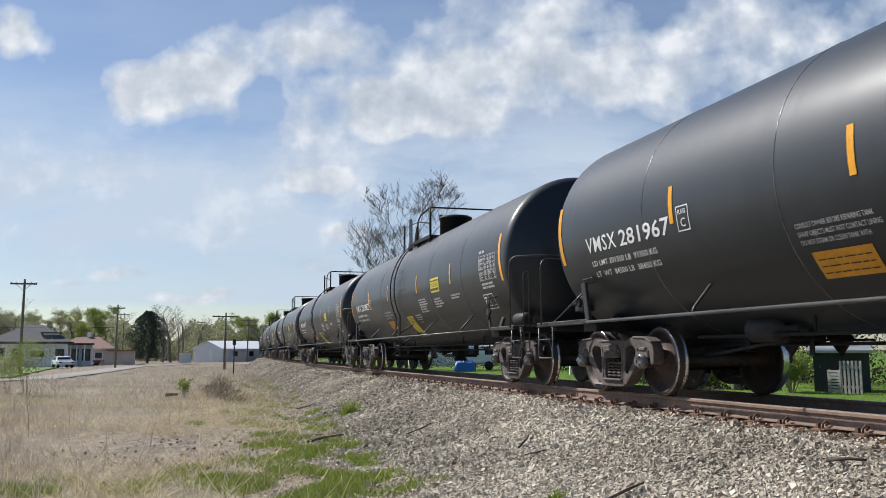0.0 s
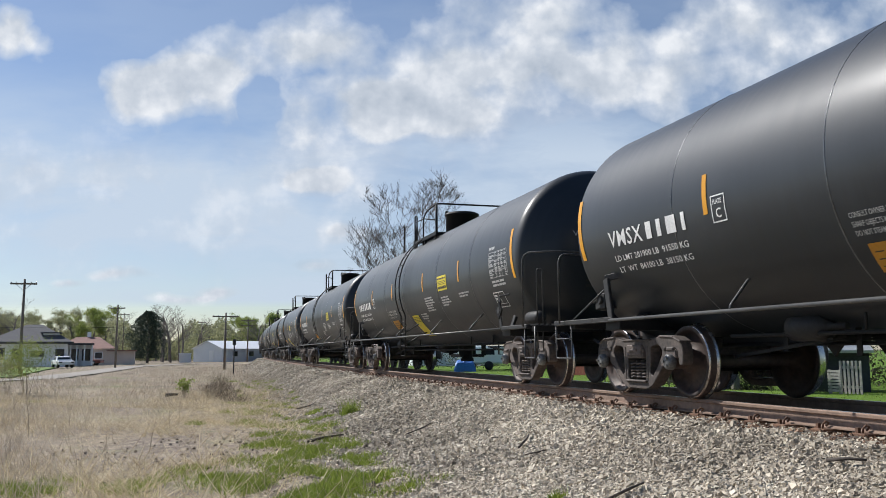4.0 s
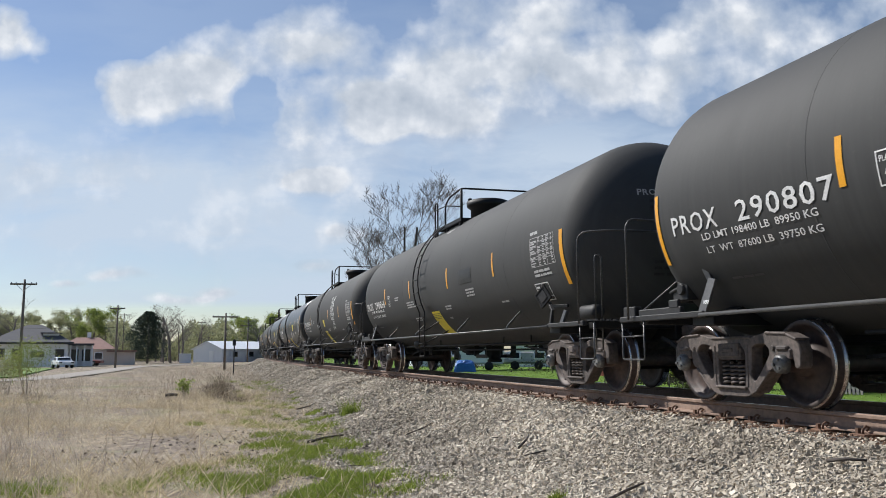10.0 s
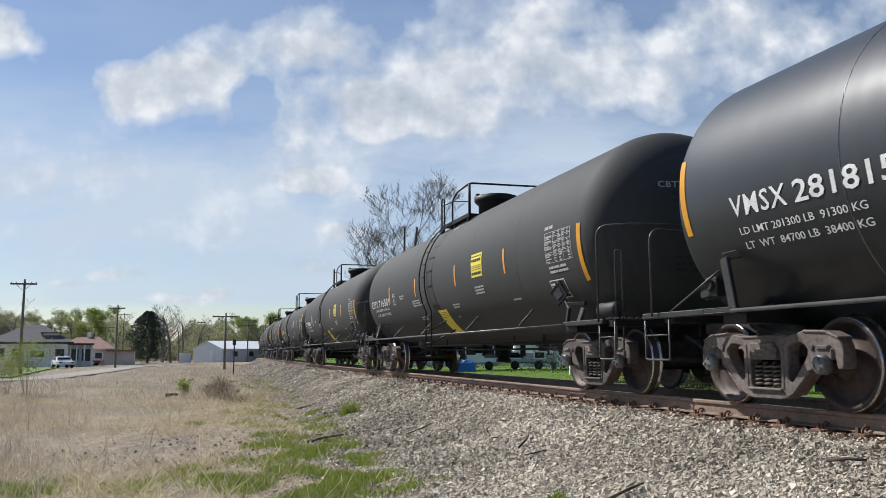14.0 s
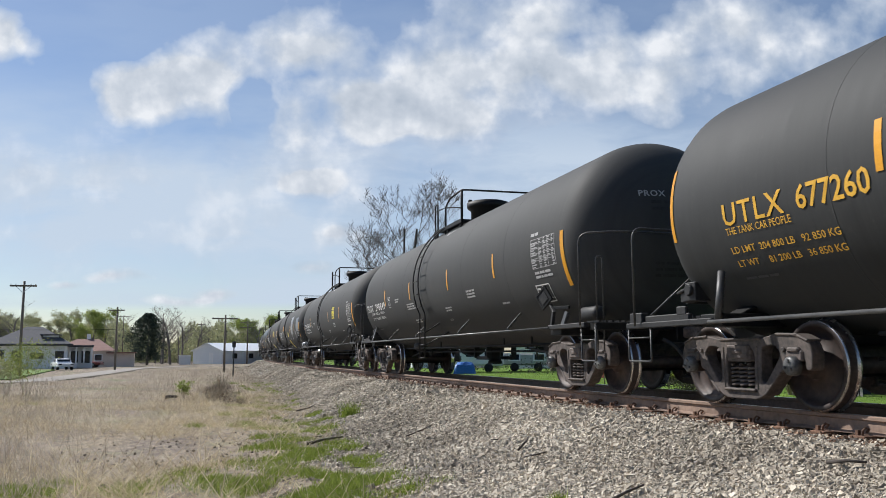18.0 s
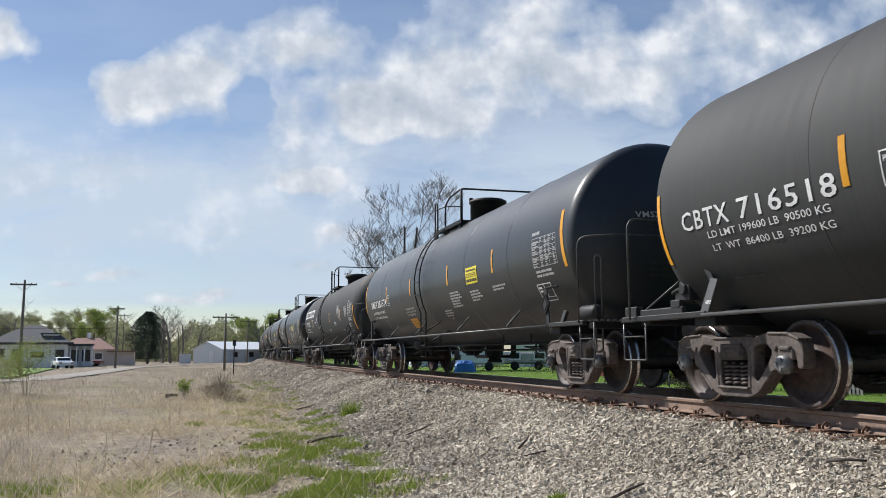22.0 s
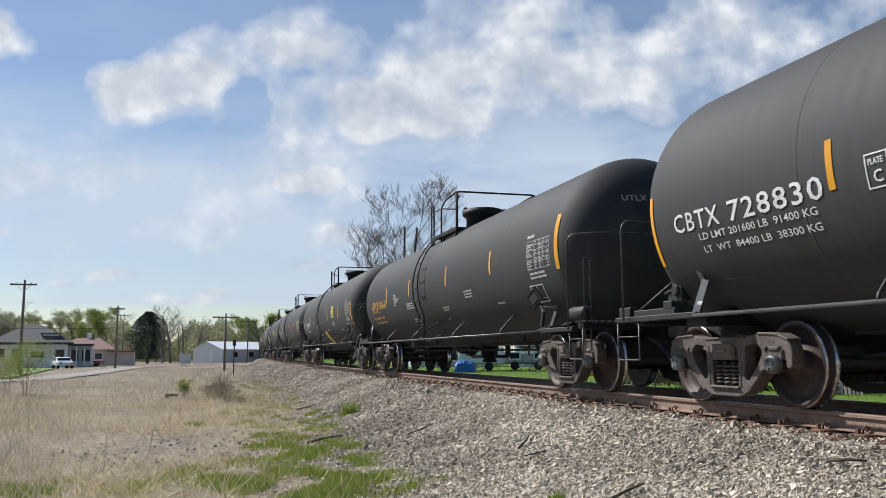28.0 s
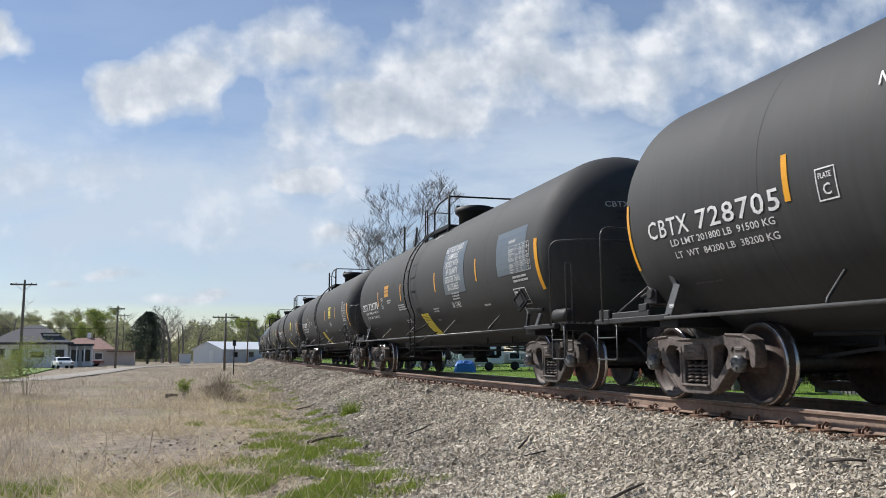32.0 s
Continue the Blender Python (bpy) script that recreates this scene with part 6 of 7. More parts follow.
def white_house():
    t = thing("house", "white one-storey house with a grey hipped shingle roof and porch", "house", pose(-18.3, 114, 0, 0, 0, 6))
    w, d, h = 8.6, 9.0, 2.95
    bm = bmesh.new()
    box(bm, (0, d / 2, h / 2 - 0.15), (w, d, h + 0.3))
    part("wall", bm, M["white_wall"], t)
    bm = bmesh.new()
    o, pk = 0.6, 5.25
    base = [bm.verts.new(p) for p in ((-w / 2 - o, -o, h), (w / 2 + o, -o, h), (w / 2 + o, d + o, h), (-w / 2 - o, d + o, h))]
    ridge = [bm.verts.new(p) for p in ((-0.6, d / 2, pk), (1.2, d / 2, pk))]
    for f in ((base[0], base[1], ridge[1], ridge[0]), (base[1], base[2], ridge[1]), (base[2], base[3], ridge[0], ridge[1]), (base[3], base[0], ridge[0]), base[::-1]):
        bm.faces.new(f)
    bmesh.ops.recalc_face_normals(bm, faces=bm.faces)
    part("roof", bm, M["shingle"], t)
    bm = bmesh.new()
    box(bm, (0, -0.62, h - 0.05), (w + 1.3, 0.06, 0.26))
    part("fascia", bm, M["trim_dark"], t)
    for x, ww, hh in ((-3.2, 0.9, 1.2), (-1.3, 0.9, 1.1), (0.9, 1.3, 0.5), (3.4, 0.8, 1.0)):
        window(t, x, 1.55, ww, hh, -0.02, frame=M["trim_dark"])
    # dormer
    bm = bmesh.new()
    box(bm, (2.3, 2.6, 3.7), (1.8, 2.4, 0.8))
    part("dormer", bm, M["white_wall"], t)
    bm = bmesh.new()
    box(bm, (2.3, 2.5, 4.16), (2.4, 3.0, 0.12))
    part("dormer_roof", bm, M["shingle"], t)
    # porch
    bm = bmesh.new()
    box(bm, (w / 2 + 1.4, 3.0, 2.75), (3.2, 5.4, 0.22))
    part("porch_roof", bm, M["trim_dark"], t)
    for x in (w / 2 + 0.3, w / 2 + 1.0, w / 2 + 1.9, w / 2 + 2.8):
        bm = bmesh.new()
        box(bm, (x, 0.5, 1.25), (0.16, 0.16, 2.9))
        part("porch_post", bm, M["white_wall"], t)
    bm = bmesh.new()
    box(bm, (w / 2 + 1.4, 4.4, 1.2), (2.8, 0.2, 2.9))
    part("porch_wall", bm, M["white_wall"], t)
    for x in (w / 2 + 0.7, w / 2 + 2.1):
        window(t, x, 1.4, 0.8, 1.3, 4.28, frame=M["trim_dark"])


white_house()


def brown_house():
    t = thing("house", "low tan house with a brown-red hipped roof and attached garage", "house", pose(-11.3, 128, 0, 0, 0, 2))
    bm = bmesh.new()
    box(bm, (-2.4, 4, 1.1), (7.4, 8, 2.5))
    part("wall", bm, M["tan"], t)
    bm = bmesh.new()
    o = [bm.verts.new(p) for p in ((-6.5, -0.5, 2.25), (1.7, -0.5, 2.25), (1.7, 8.5, 2.25), (-6.5, 8.5, 2.25))]
    r = [bm.verts.new(p) for p in ((-3.6, 4, 3.9), (-0.6, 4, 3.9))]
    for f in ((o[0], o[1], r[1], r[0]), (o[1], o[2], r[1]), (o[2], o[3], r[0], r[1]), (o[3], o[0], r[0]), o[::-1]):
        bm.faces.new(f)
    bmesh.ops.recalc_face_normals(bm, faces=bm.faces)
    part("roof", bm, M["red_shingle"], t)
    bm = bmesh.new()
    box(bm, (2.6, 2.2, 0.85), (3.4, 5.0, 2.0))
    part("garage", bm, M["tan"], t)
    bm = bmesh.new()
    box(bm, (2.6, 2.0, 1.95), (3.9, 5.8, 0.18))
    part("garage_roof", bm, M["red_shingle"], t)
    bm = bmesh.new()
    box(bm, (-2.0, 4.3, 4.2), (0.5, 0.5, 0.9))
    part("chimney", bm, M["white_wall"], t)
    for x in (-5.2, -3.6, -0.4):
        window(t, x, 1.3, 0.9, 0.8, -0.02)


brown_house()


def shed():
    t = thing("shed", "long white metal shed with a pale ribbed roof", "shed", pose(3.6, 156.0, 0, 0, 0, -48))
    gable_block(t, 7.2, 13.0, 2.35, 1.3, M["metal_wall"], M["metal_wall"])
    for i in range(18):
        bm = bmesh.new()
        box(bm, (3.62, 0.5 + i * 0.7, 1.15), (0.03, 0.06, 2.3))
        part("cladding_rib", bm, M["metal_wall"], t)
    bm = bmesh.new()
    box(bm, (0.9, -0.03, 1.0), (1.0, 0.06, 2.0))
    part("door", bm, M["white_wall"], t)
    for y in (3.0, 7.0):
        window(t, 3.63, 1.4, 0.9, 0.7, y, "x", M["trim_dark"])


shed()
bm = bmesh.new()
box(bm, (0, 0, 0.7), (1.9, 1.5, 1.5))
box(bm, (0, 0, 1.5), (2.1, 1.7, 0.12))
tagged(new("utility_box", data("utility_box", bm, M["metal_wall"], 0.03)), "small grey utility box beside the shed", "box").matrix_basis = pose(-0.2, 152, 0)

# street in front of the houses
bm = bmesh.new()
pts = [(-30, 44), (-14, 48), (-8.6, 56), (-7.2, 75), (-5.9, 105), (0, 125), (6, 132)]
prev = None
for i, (x, y) in enumerate(pts):
    n = Vector((pts[min(i + 1, 6)][0] - pts[max(i - 1, 0)][0], pts[min(i + 1, 6)][1] - pts[max(i - 1, 0)][1], 0)).normalized()
    s = Vector((-n.y, n.x, 0)) * 1.3
    cur = (bm.verts.new(Vector((x, y, 0.06)) + s), bm.verts.new(Vector((x, y, 0.06)) - s))
    if prev:
        bm.faces.new((prev[0], prev[1], cur[1], cur[0]))
    prev = cur
bmesh.ops.recalc_face_normals(bm, faces=bm.faces)
tagged(new("road", data("road", bm, M["concrete"])), "pale worn street past the houses", "road", kind="structure")
bm = bmesh.new()
box(bm, (0, 0, 0.05), (10, 40, 0.1))
tagged(new("lawn", data("lawn", bm, surface("mown_lawn", (0.06, 0.12, 0.012), (0.15, 0.23, 0.035), 0.95, grain=6, wide=0.8, bump=0.4))), "green mown lawn in front of the white house", "lawn", kind="structure").matrix_basis = pose(-17.0, 80, 0, 0, 0, 4)


def vehicle(name, label, cat, at, paint, length, width, h, pickup=False):
    """A car: shaped body, glazed cabin and four wheels."""
    t = thing(name, label, cat, at)
    side = [(-0.5, 0.28), (-0.5, 0.52), (-0.46, 0.60), (-0.24, 0.64), (-0.12, 0.95), (0.0, 1.0), (0.20, 1.0), (0.36, 0.72), (0.49, 0.64), (0.5, 0.30)] if not pickup else \
        [(-0.5, 0.28), (-0.5, 0.56), (-0.24, 0.62), (-0.15, 0.98), (0.06, 1.0), (0.10, 0.64), (0.5, 0.64), (0.5, 0.30)]
    bm = bmesh.new()
    a = [bm.verts.new((-width / 2 * (0.84 if z > 0.7 else 1), y * length, z * h)) for y, z in side]
    c = [bm.verts.new((width / 2 * (0.84 if z > 0.7 else 1), y * length, z * h)) for y, z in side]
    bm.faces.new(a)
    bm.faces.new(c[::-1])
    for i in range(len(a)):
        j = (i + 1) % len(a)
        bm.faces.new((a[i], c[i], c[j], a[j]))
    bmesh.ops.recalc_face_normals(bm, faces=bm.faces)
    part("body", bm, paint, t, bevel=0.04)
    bm = bmesh.new()
    box(bm, (0, -0.185 * length, 0.80 * h), (width * 0.78, 0.02, 0.30 * h), Matrix.Rotation(radians(-34), 3, "X"))
    part("windscreen", bm, M["glass"], t)
    for sx in (-1, 1):
        bm = bmesh.new()
        box(bm, (sx * width * 0.452, 0.04 * length, 0.82 * h), (0.02, 0.26 * length, 0.20 * h), Matrix.Rotation(radians(sx * -8), 3, "Y"))
        part("side_window", bm, M["glass"], t)
        bm = bmesh.new()
        box(bm, (sx * width * 0.36, -0.503 * length, 0.50 * h), (width * 0.18, 0.03, 0.10 * h))
        part("headlight", bm, M["glass"], t)
        for y in (-0.31, 0.31):
            bm = bmesh.new()
            lathe(bm, [(0.18, -0.11), (0.33, -0.11), (0.34, -0.06), (0.34, 0.06), (0.33, 0.11), (0.18, 0.11)], "x", 18, centre=(sx * (width / 2 - 0.10), y * length, 0.34))
            wh = part("wheel", bm, M["rubber"], t)
            bm = bmesh.new()
            lathe(bm, [(0.02, sx * 0.09), (0.2, sx * 0.10), (0.2, sx * 0.115), (0.02, sx * 0.13)], "x", 14, centre=(sx * (width / 2 - 0.10), y * length, 0.34))
            part("rim", bm, M["galv"], wh)


vehicle("car", "white parked saloon car on the street", "car", pose(-12.6, 99, 0.06, 0, 0, 20), M["car_white"], 3.6, 1.6, 1.2)
vehicle("pickup_truck", "red pickup truck parked beside the brown-roofed house", "truck", pose(-13.0, 121, 0, 0, 0, 80), M["red_paint"], 5.0, 1.8, 1.25, True)

# ---- gardens behind the track ----


def board_fence():
    t = thing("fence", "faded red board fence across the gardens", "fence", pose(0, 0, 0.2))
    a, b_ = Vector((20.7, 43.6, 0)), Vector((22.9, 38.2, 0))
    n = 27
    bm = bmesh.new()
    box(bm, (0, 0, 0.62), (0.20, 0.03, 1.24))
    board = data("board", bm, surface("red_fence_boards", (0.16, 0.045, 0.03), (0.30, 0.09, 0.065), 0.85, grain=10, wide=1.5, bump=0.3, each=0.2), 0.006)
    ang = math.degrees(math.atan2(b_.y - a.y, b_.x - a.x))
    for i in range(n):
        p = a.lerp(b_, i / (n - 1))
        part("board", board, None, t, at=pose(p.x, p.y, random.uniform(-0.03, 0.02), 0, 0, ang))
    for z in (0.3, 0.95):
        bm = bmesh.new()
        beam(bm, a + Vector((0.06, 0.03, z)), b_ + Vector((0.06, 0.03, z)), 0.05, 0.09)
        part("rail", bm, M["brick"], t)
    bm = bmesh.new()
    box(bm, (20.6, 43.9, 0.7), (0.12, 0.12, 1.5))
    part("post", bm, M["white_wall"], t)


board_fence()


def siding_house(x, y, w, d, h, turn, wall, label, roof=None):
    t = thing("house", label, "house", pose(x, y, 0.2, 0, 0, turn))
    gable_block(t, w, d, h, 2.2, wall, roof or M["shingle"], 0.4)
    bm = bmesh.new()
    for i in range(int(h / 0.22)):
        box(bm, (0, -0.012, 0.15 + i * 0.22), (w, 0.02, 0.20))
    for i in range(int(h / 0.22)):
        box(bm, (-w / 2 - 0.012, d / 2, 0.15 + i * 0.22), (0.02, d, 0.20))
    part("lap_siding", bm, wall, t)
    window(t, -w * 0.25, 1.5, 0.9, 1.2, -0.03)
    window(t, w * 0.22, 1.5, 0.9, 1.2, -0.03)
    window(t, -w / 2 - 0.03, 1.5, 0.9, 1.1, d * 0.3, "x")
    bm = bmesh.new()
    box(bm, (0.1, -0.05, 1.0), (0.95, 0.08, 2.05))
    door = part("door", bm, M["white_wall"], t, bevel=0.01)
    bm = bmesh.new()
    box(bm, (0.45, -0.12, 1.0), (0.05, 0.06, 0.12))
    part("handle", bm, M["galv"], door)
    return t


siding_house(23.6, 19.6, 8.0, 8.0, 3.2, -78, M["cream"], "cream house with lap siding and a grey roof behind the track")
siding_house(33.0, 70.0, 10.0, 9.0, 3.0, -20, M["white_wall"], "white garden house among trees behind the track")
siding_house(24.0, 78.0, 7.0, 7.0, 2.6, -10, M["metal_wall"], "pale grey shed among trees behind the track")


def garden_shed():
    t = thing("shed", "dark low lean-to shed with a pale roof edge", "shed", pose(18.55, 22.9, 0.2, 0, 0, -40))
    bm = bmesh.new()
    box(bm, (1.33, 1.2, 0.65), (1.6, 2.0, 1.3))
    part("wall", bm, M["trim_dark"], t)
    bm = bmesh.new()
    box(bm, (1.33, 1.1, 1.36), (1.85, 2.5, 0.08), Matrix.Rotation(radians(5), 3, "X"))
    part("roof", bm, M["galv"], t)


garden_shed()


def slat_stack(x, y, w, h, n, turn, label, upright=True):
    t = thing("slatted_frame", label, "wooden frame", pose(x, y, 0.2, 0, 0, turn))
    for i in range(n):
        bm = bmesh.new()
        if upright:
            box(bm, (-w / 2 + w * i / (n - 1), 0, h / 2), (0.07, 0.03, h))
        else:
            box(bm, (0, 0, 0.1 + (h - 0.15) * i / (n - 1)), (w, 0.03, 0.07))
        part("slat", bm, M["pale_wood"], t)
    for z in (0.2, h - 0.2) if upright else ():
        bm = bmesh.new()
        box(bm, (0, 0.035, z), (w, 0.04, 0.08))
        part("rail", bm, M["pale_wood"], t)
    for k in (-1, 1) if not upright else ():
        bm = bmesh.new()
        box(bm, (k * (w / 2 - 0.05), 0.035, h / 2), (0.08, 0.04, h))
        part("upright", bm, M["pale_wood"], t)


slat_stack(18.62, 21.3, 0.42, 0.72, 7, -72, "bleached wooden slatted pallet stood against the shed", False)
slat_stack(19.05, 21.1, 0.62, 0.98, 6, -72, "bleached upright wooden slats by the shed")
slat_stack(20.15, 20.6, 0.4, 1.2, 8, -72, "narrow bleached slatted frame by the house", False)
for i, (x, y, tilt) in enumerate(((21.6, 34.9, 18), (21.85, 34.6, 12), (22.1, 34.4, 25))):
    bm = bmesh.new()
    box(bm, (0, 0, 0.45), (0.13, 0.03, 0.95))
    tagged(new("plank", data("plank", bm, M["pale_wood"], 0.005)), "pale plank leaning on a garden table", "plank", "leaning planks").matrix_basis = pose(x, y, 0.2, 0, tilt, -30)


def garden_table(x, y):
    t = thing("garden_table", "white slatted garden table with thin legs", "table", pose(x, y, 0.2, 0, 0, -62))
    for i in range(7):
        bm = bmesh.new()
        box(bm, (-1.0 + i * 0.33, 0, 0.84), (0.26, 0.7, 0.04))
        part("slat", bm, M["pale_wood"], t)
    for sx in (-1, 1):
        for sy in (-1, 1):
            bm = bmesh.new()
            box(bm, (sx * 1.05, sy * 0.3, 0.41), (0.06, 0.06, 0.84))
            part("leg", bm, M["galv"], t)


garden_table(21.8, 36.6)
for i in range(7):
    bm = bmesh.new()
    tube(bm, [(0, 0, -0.1), (random.uniform(-0.1, 0.1), 0, random.uniform(0.7, 1.2))], 0.022, 6)
    tagged(new("garden_stake", data("garden_stake", bm, M["bark"])), "thin dark garden stake in the lawn", "stake", "garden stakes").matrix_basis = pose(15.2 + i * 0.35, 29.4 - i * 0.33, 0.2)


def sapling(x, y, h, n, seed, label, leaf, size, spread=0.9, z=0.2, leaves=900):
    rnd = random.Random(seed)
    t = thing("shrub", label, "shrub", pose(x, y, z))
    bm = bmesh.new()
    tips = []
    for i in range(n):
        a = rnd.uniform(0, 6.28)
        tip = Vector((math.cos(a) * spread * rnd.random(), math.sin(a) * spread * rnd.random(), h * rnd.uniform(0.6, 1.0)))
        mid = tip * 0.5 + Vector((rnd.uniform(-0.1, 0.1), rnd.uniform(-0.1, 0.1), h * 0.08))
        tube(bm, [(tip.x * 0.1, tip.y * 0.1, -0.1), mid, tip], 0.011, 4, 0.004, cap=False)
        tips += [mid, tip, tip.lerp(mid, 0.5), tip.lerp(mid, 0.25)]
    part("woody_growth", bm, M["stalk"], t)
    if leaves:
        r = np.random.RandomState(seed)
        base = np.array([tuple(p) for p in tips])
        c = base[r.randint(0, len(base), leaves)] + r.normal(0, 0.10 * h, (leaves, 3)) * np.array([1, 1, 0.7])
        c[:, 2] = np.maximum(c[:, 2], 0.02)
        u = r.normal(size=(leaves, 3))
        u /= np.linalg.norm(u, axis=1)[:, None]
        w = np.cross(u, r.normal(size=(leaves, 3)))
        w /= np.linalg.norm(w, axis=1)[:, None]
        s = size * r.uniform(0.5, 1.3, (leaves, 1))
        part("leaves", cloud_mesh("leaves", np.stack([c - u * s, c + w * s * 0.5, c + u * s, c - w * s * 0.5], 1).reshape(-1, 3), np.arange(leaves * 4).reshape(-1, 4), leaf), None, t)


sapling(17.95, 22.4, 1.2, 30, 3, "dense yellow-green garden bush on the lawn", M["leaf"], 0.05, 0.75, 0.2, 3200)
sapling(17.6, 25.8, 0.7, 16, 4, "low green garden plant", M["green"], 0.06, 0.6, 0.2, 700)
sapling(20.6, 33.4, 0.5, 16, 6, "low green garden plant", M["green"], 0.06, 0.9, 0.2, 900)
for i, (x, y, s) in enumerate(((17.7, 24.8, 0.8), (18.6, 27.4, 0.8), (15.7, 28.2, 0.45), (20.4, 29.0, 0.9), (21.5, 31.0, 0.8))):
    plant("bare" if i != 1 else "bare2", x, y, 0.2, s * 0.9, i * 70, "dark bare garden tree on the lawn")


def thicket(name, label, n, spots, top, size, mat, seed):
    """Leaves and twigs of a hedge or thicket, strewn round the spots (x, y, spread)."""
    r = np.random.RandomState(seed)
    k = np.array(spots)[r.randint(0, len(spots), n)]
    d = r.normal(0, 1, (n, 2)) * k[:, 2:3]
    z = 0.2 + top * r.uniform(0, 1, n) ** 1.2 * np.exp(-0.35 * (d ** 2).sum(1) / k[:, 2] ** 2)
    c = np.stack([k[:, 0] + d[:, 0], k[:, 1] + d[:, 1], z], 1)
    u = r.normal(size=(n, 3))
    u /= np.linalg.norm(u, axis=1)[:, None]
    w = np.cross(u, r.normal(size=(n, 3)))
    w /= np.linalg.norm(w, axis=1)[:, None]
    s = size * r.uniform(0.5, 1.4, (n, 1))
    tagged(new(name, cloud_mesh(name, np.stack([c - u * s, c + w * s * 0.5, c + u * s, c - w * s * 0.5], 1).reshape(-1, 3), np.arange(n * 4).reshape(-1, 4), mat)), label, "hedge", kind="stuff")


# leaf colours darkened: the gardens' tree shade is put into the colour
M["dark_leaf"] = islands("shaded_garden_leaves", [(0.0, (0.018, 0.02, 0.012)), (0.5, (0.045, 0.048, 0.024)), (1.0, (0.10, 0.105, 0.05))], 0.8, 0, 5, wide=0.5, through_light=0.2)
thicket("garden_hedge", "dark tangled hedge and shrubs between the gardens", 17000, [(24.5, 30.5, 0.9), (25.0, 27.0, 1.0), (25.5, 33.0, 1.2), (26.0, 36.0, 1.8), (27.0, 42.0, 2.0), (24.5, 50.0, 2.0), (29.0, 56.0, 2.5), (36.0, 60.0, 3.0), (33.0, 44.0, 3.0), (38.0, 36.0, 3.0), (22.0, 70.0, 2.5), (15.0, 84.0, 2.5)], 4.0, 0.075, M["dark_leaf"], 61)
thicket("garden_border", "low green and brown garden border plants", 9000, [(20.8, 33.6, 0.5), (19.8, 33.0, 0.4), (21.8, 32.2, 0.5), (17.2, 26.0, 0.4), (18.2, 24.6, 0.3), (19.0, 29.5, 0.6), (17.9, 31.5, 0.6)], 0.5, 0.04, M["dark_leaf"], 62)


def tarp_heap(x, y):
    t = thing("covered_boat", "blue tarpaulin over a low load on the lawn", "tarpaulin", pose(x, y, 0.2, 0, 0, -20))
    bm = bmesh.new()
    r = random.Random(4)
    rows = []
    for i in range(9):
        row = []
        for j in range(13):
            u, v = i / 8 * 2 - 1, j / 12 * 2 - 1
            z = 0.80 * max(0, 1 - abs(u) ** 3) ** 0.6 * max(0, 1 - abs(v) ** 4) ** 0.5 + r.uniform(-0.05, 0.05)
            row.append(bm.verts.new((v * 0.75, u * 0.6, max(0.0, z))))
        rows.append(row)
    for a, b_ in zip(rows, rows[1:]):
        for j in range(12):
            bm.faces.new((a[j], a[j + 1], b_[j + 1], b_[j]))
    part("tarpaulin", bm, M["blue"], t)


tarp_heap(17.9, 54.6)


def trailer(x, y, w, h, turn, label, mat):
    t = thing("trailer", label, "trailer", pose(x, y, 0.2, 0, 0, turn))
    bm = bmesh.new()
    box(bm, (0, 0, 0.45 + h / 2), (w, 2.0, h))
    part("body", bm, mat, t, bevel=0.12)
    for k in (-1, 1):
        bm = bmesh.new()
        lathe(bm, [(0.1, -0.1), (0.32, -0.1), (0.32, 0.1), (0.1, 0.1)], "y", 16, centre=(k * w * 0.2, -0.95, 0.33))
        part("wheel", bm, M["rubber"], t)
    window(t, -w * 0.2, 0.5 + h * 0.62, 0.7, 0.4, -1.01)
    window(t, w * 0.22, 0.5 + h * 0.62, 0.7, 0.4, -1.01)
    bm = bmesh.new()
    beam(bm, (-w / 2, 0, 0.42), (-w / 2 - 1.0, 0, 0.4), 0.08, 0.08)
    part("drawbar", bm, M["galv"], t)


trailer(20.6, 59.0, 3.2, 1.3, -25, "white camping trailer on the lawn", M["white_wall"])
trailer(24.6, 60.0, 4.4, 0.9, -25, "pale silver boat trailer on the lawn", M["galv"])

# ---- ties and rail fastenings ----
bm = bmesh.new()
box(bm, (0, 0, -0.09), (2.6, 0.22, 0.18))
TIE = data("tie", bm, M["tie"], 0.012)
bm = bmesh.new()
box(bm, (0, 0, 0.012), (0.36, 0.19, 0.024))
PLATE = data("tie_plate", bm, M["rust"], 0.005)
bm = bmesh.new()
tube(bm, [(-0.10, 0, 0.0), (-0.095, 0, 0.05), (-0.06, 0, 0.075), (-0.02, 0, 0.06), (-0.055, 0, 0.03)], 0.013, 6)
box(bm, (-0.115, 0.045, 0.03), (0.035, 0.035, 0.05))
CLIP = data("rail_clip", bm, M["rust"])
bed = thing("sleepers", "dark creosoted timber ties bedded in the ballast", "ties", kind="structure")
for i in range(120):
    s = 2.2 + i * 0.54
    x, y, a = along(s)
    at = pose(x, y, RT - 0.196, 0, 0, -math.degrees(a)) @ pose(random.uniform(-0.03, 0.03), random.uniform(-0.02, 0.02), 0, 0, 0, random.uniform(-0.8, 0.8))
    t = part("tie", TIE, None, bed, at=at)
    for side in (-1, 1):
        part("tie_plate", PLATE, None, t, at=pose(side * 0.7535, 0, 0))
    if i < 90:
        part("rail_clip", CLIP, None, t, at=pose(-0.77, 0.0, 0.02) @ Matrix.Scale(0.95, 4))


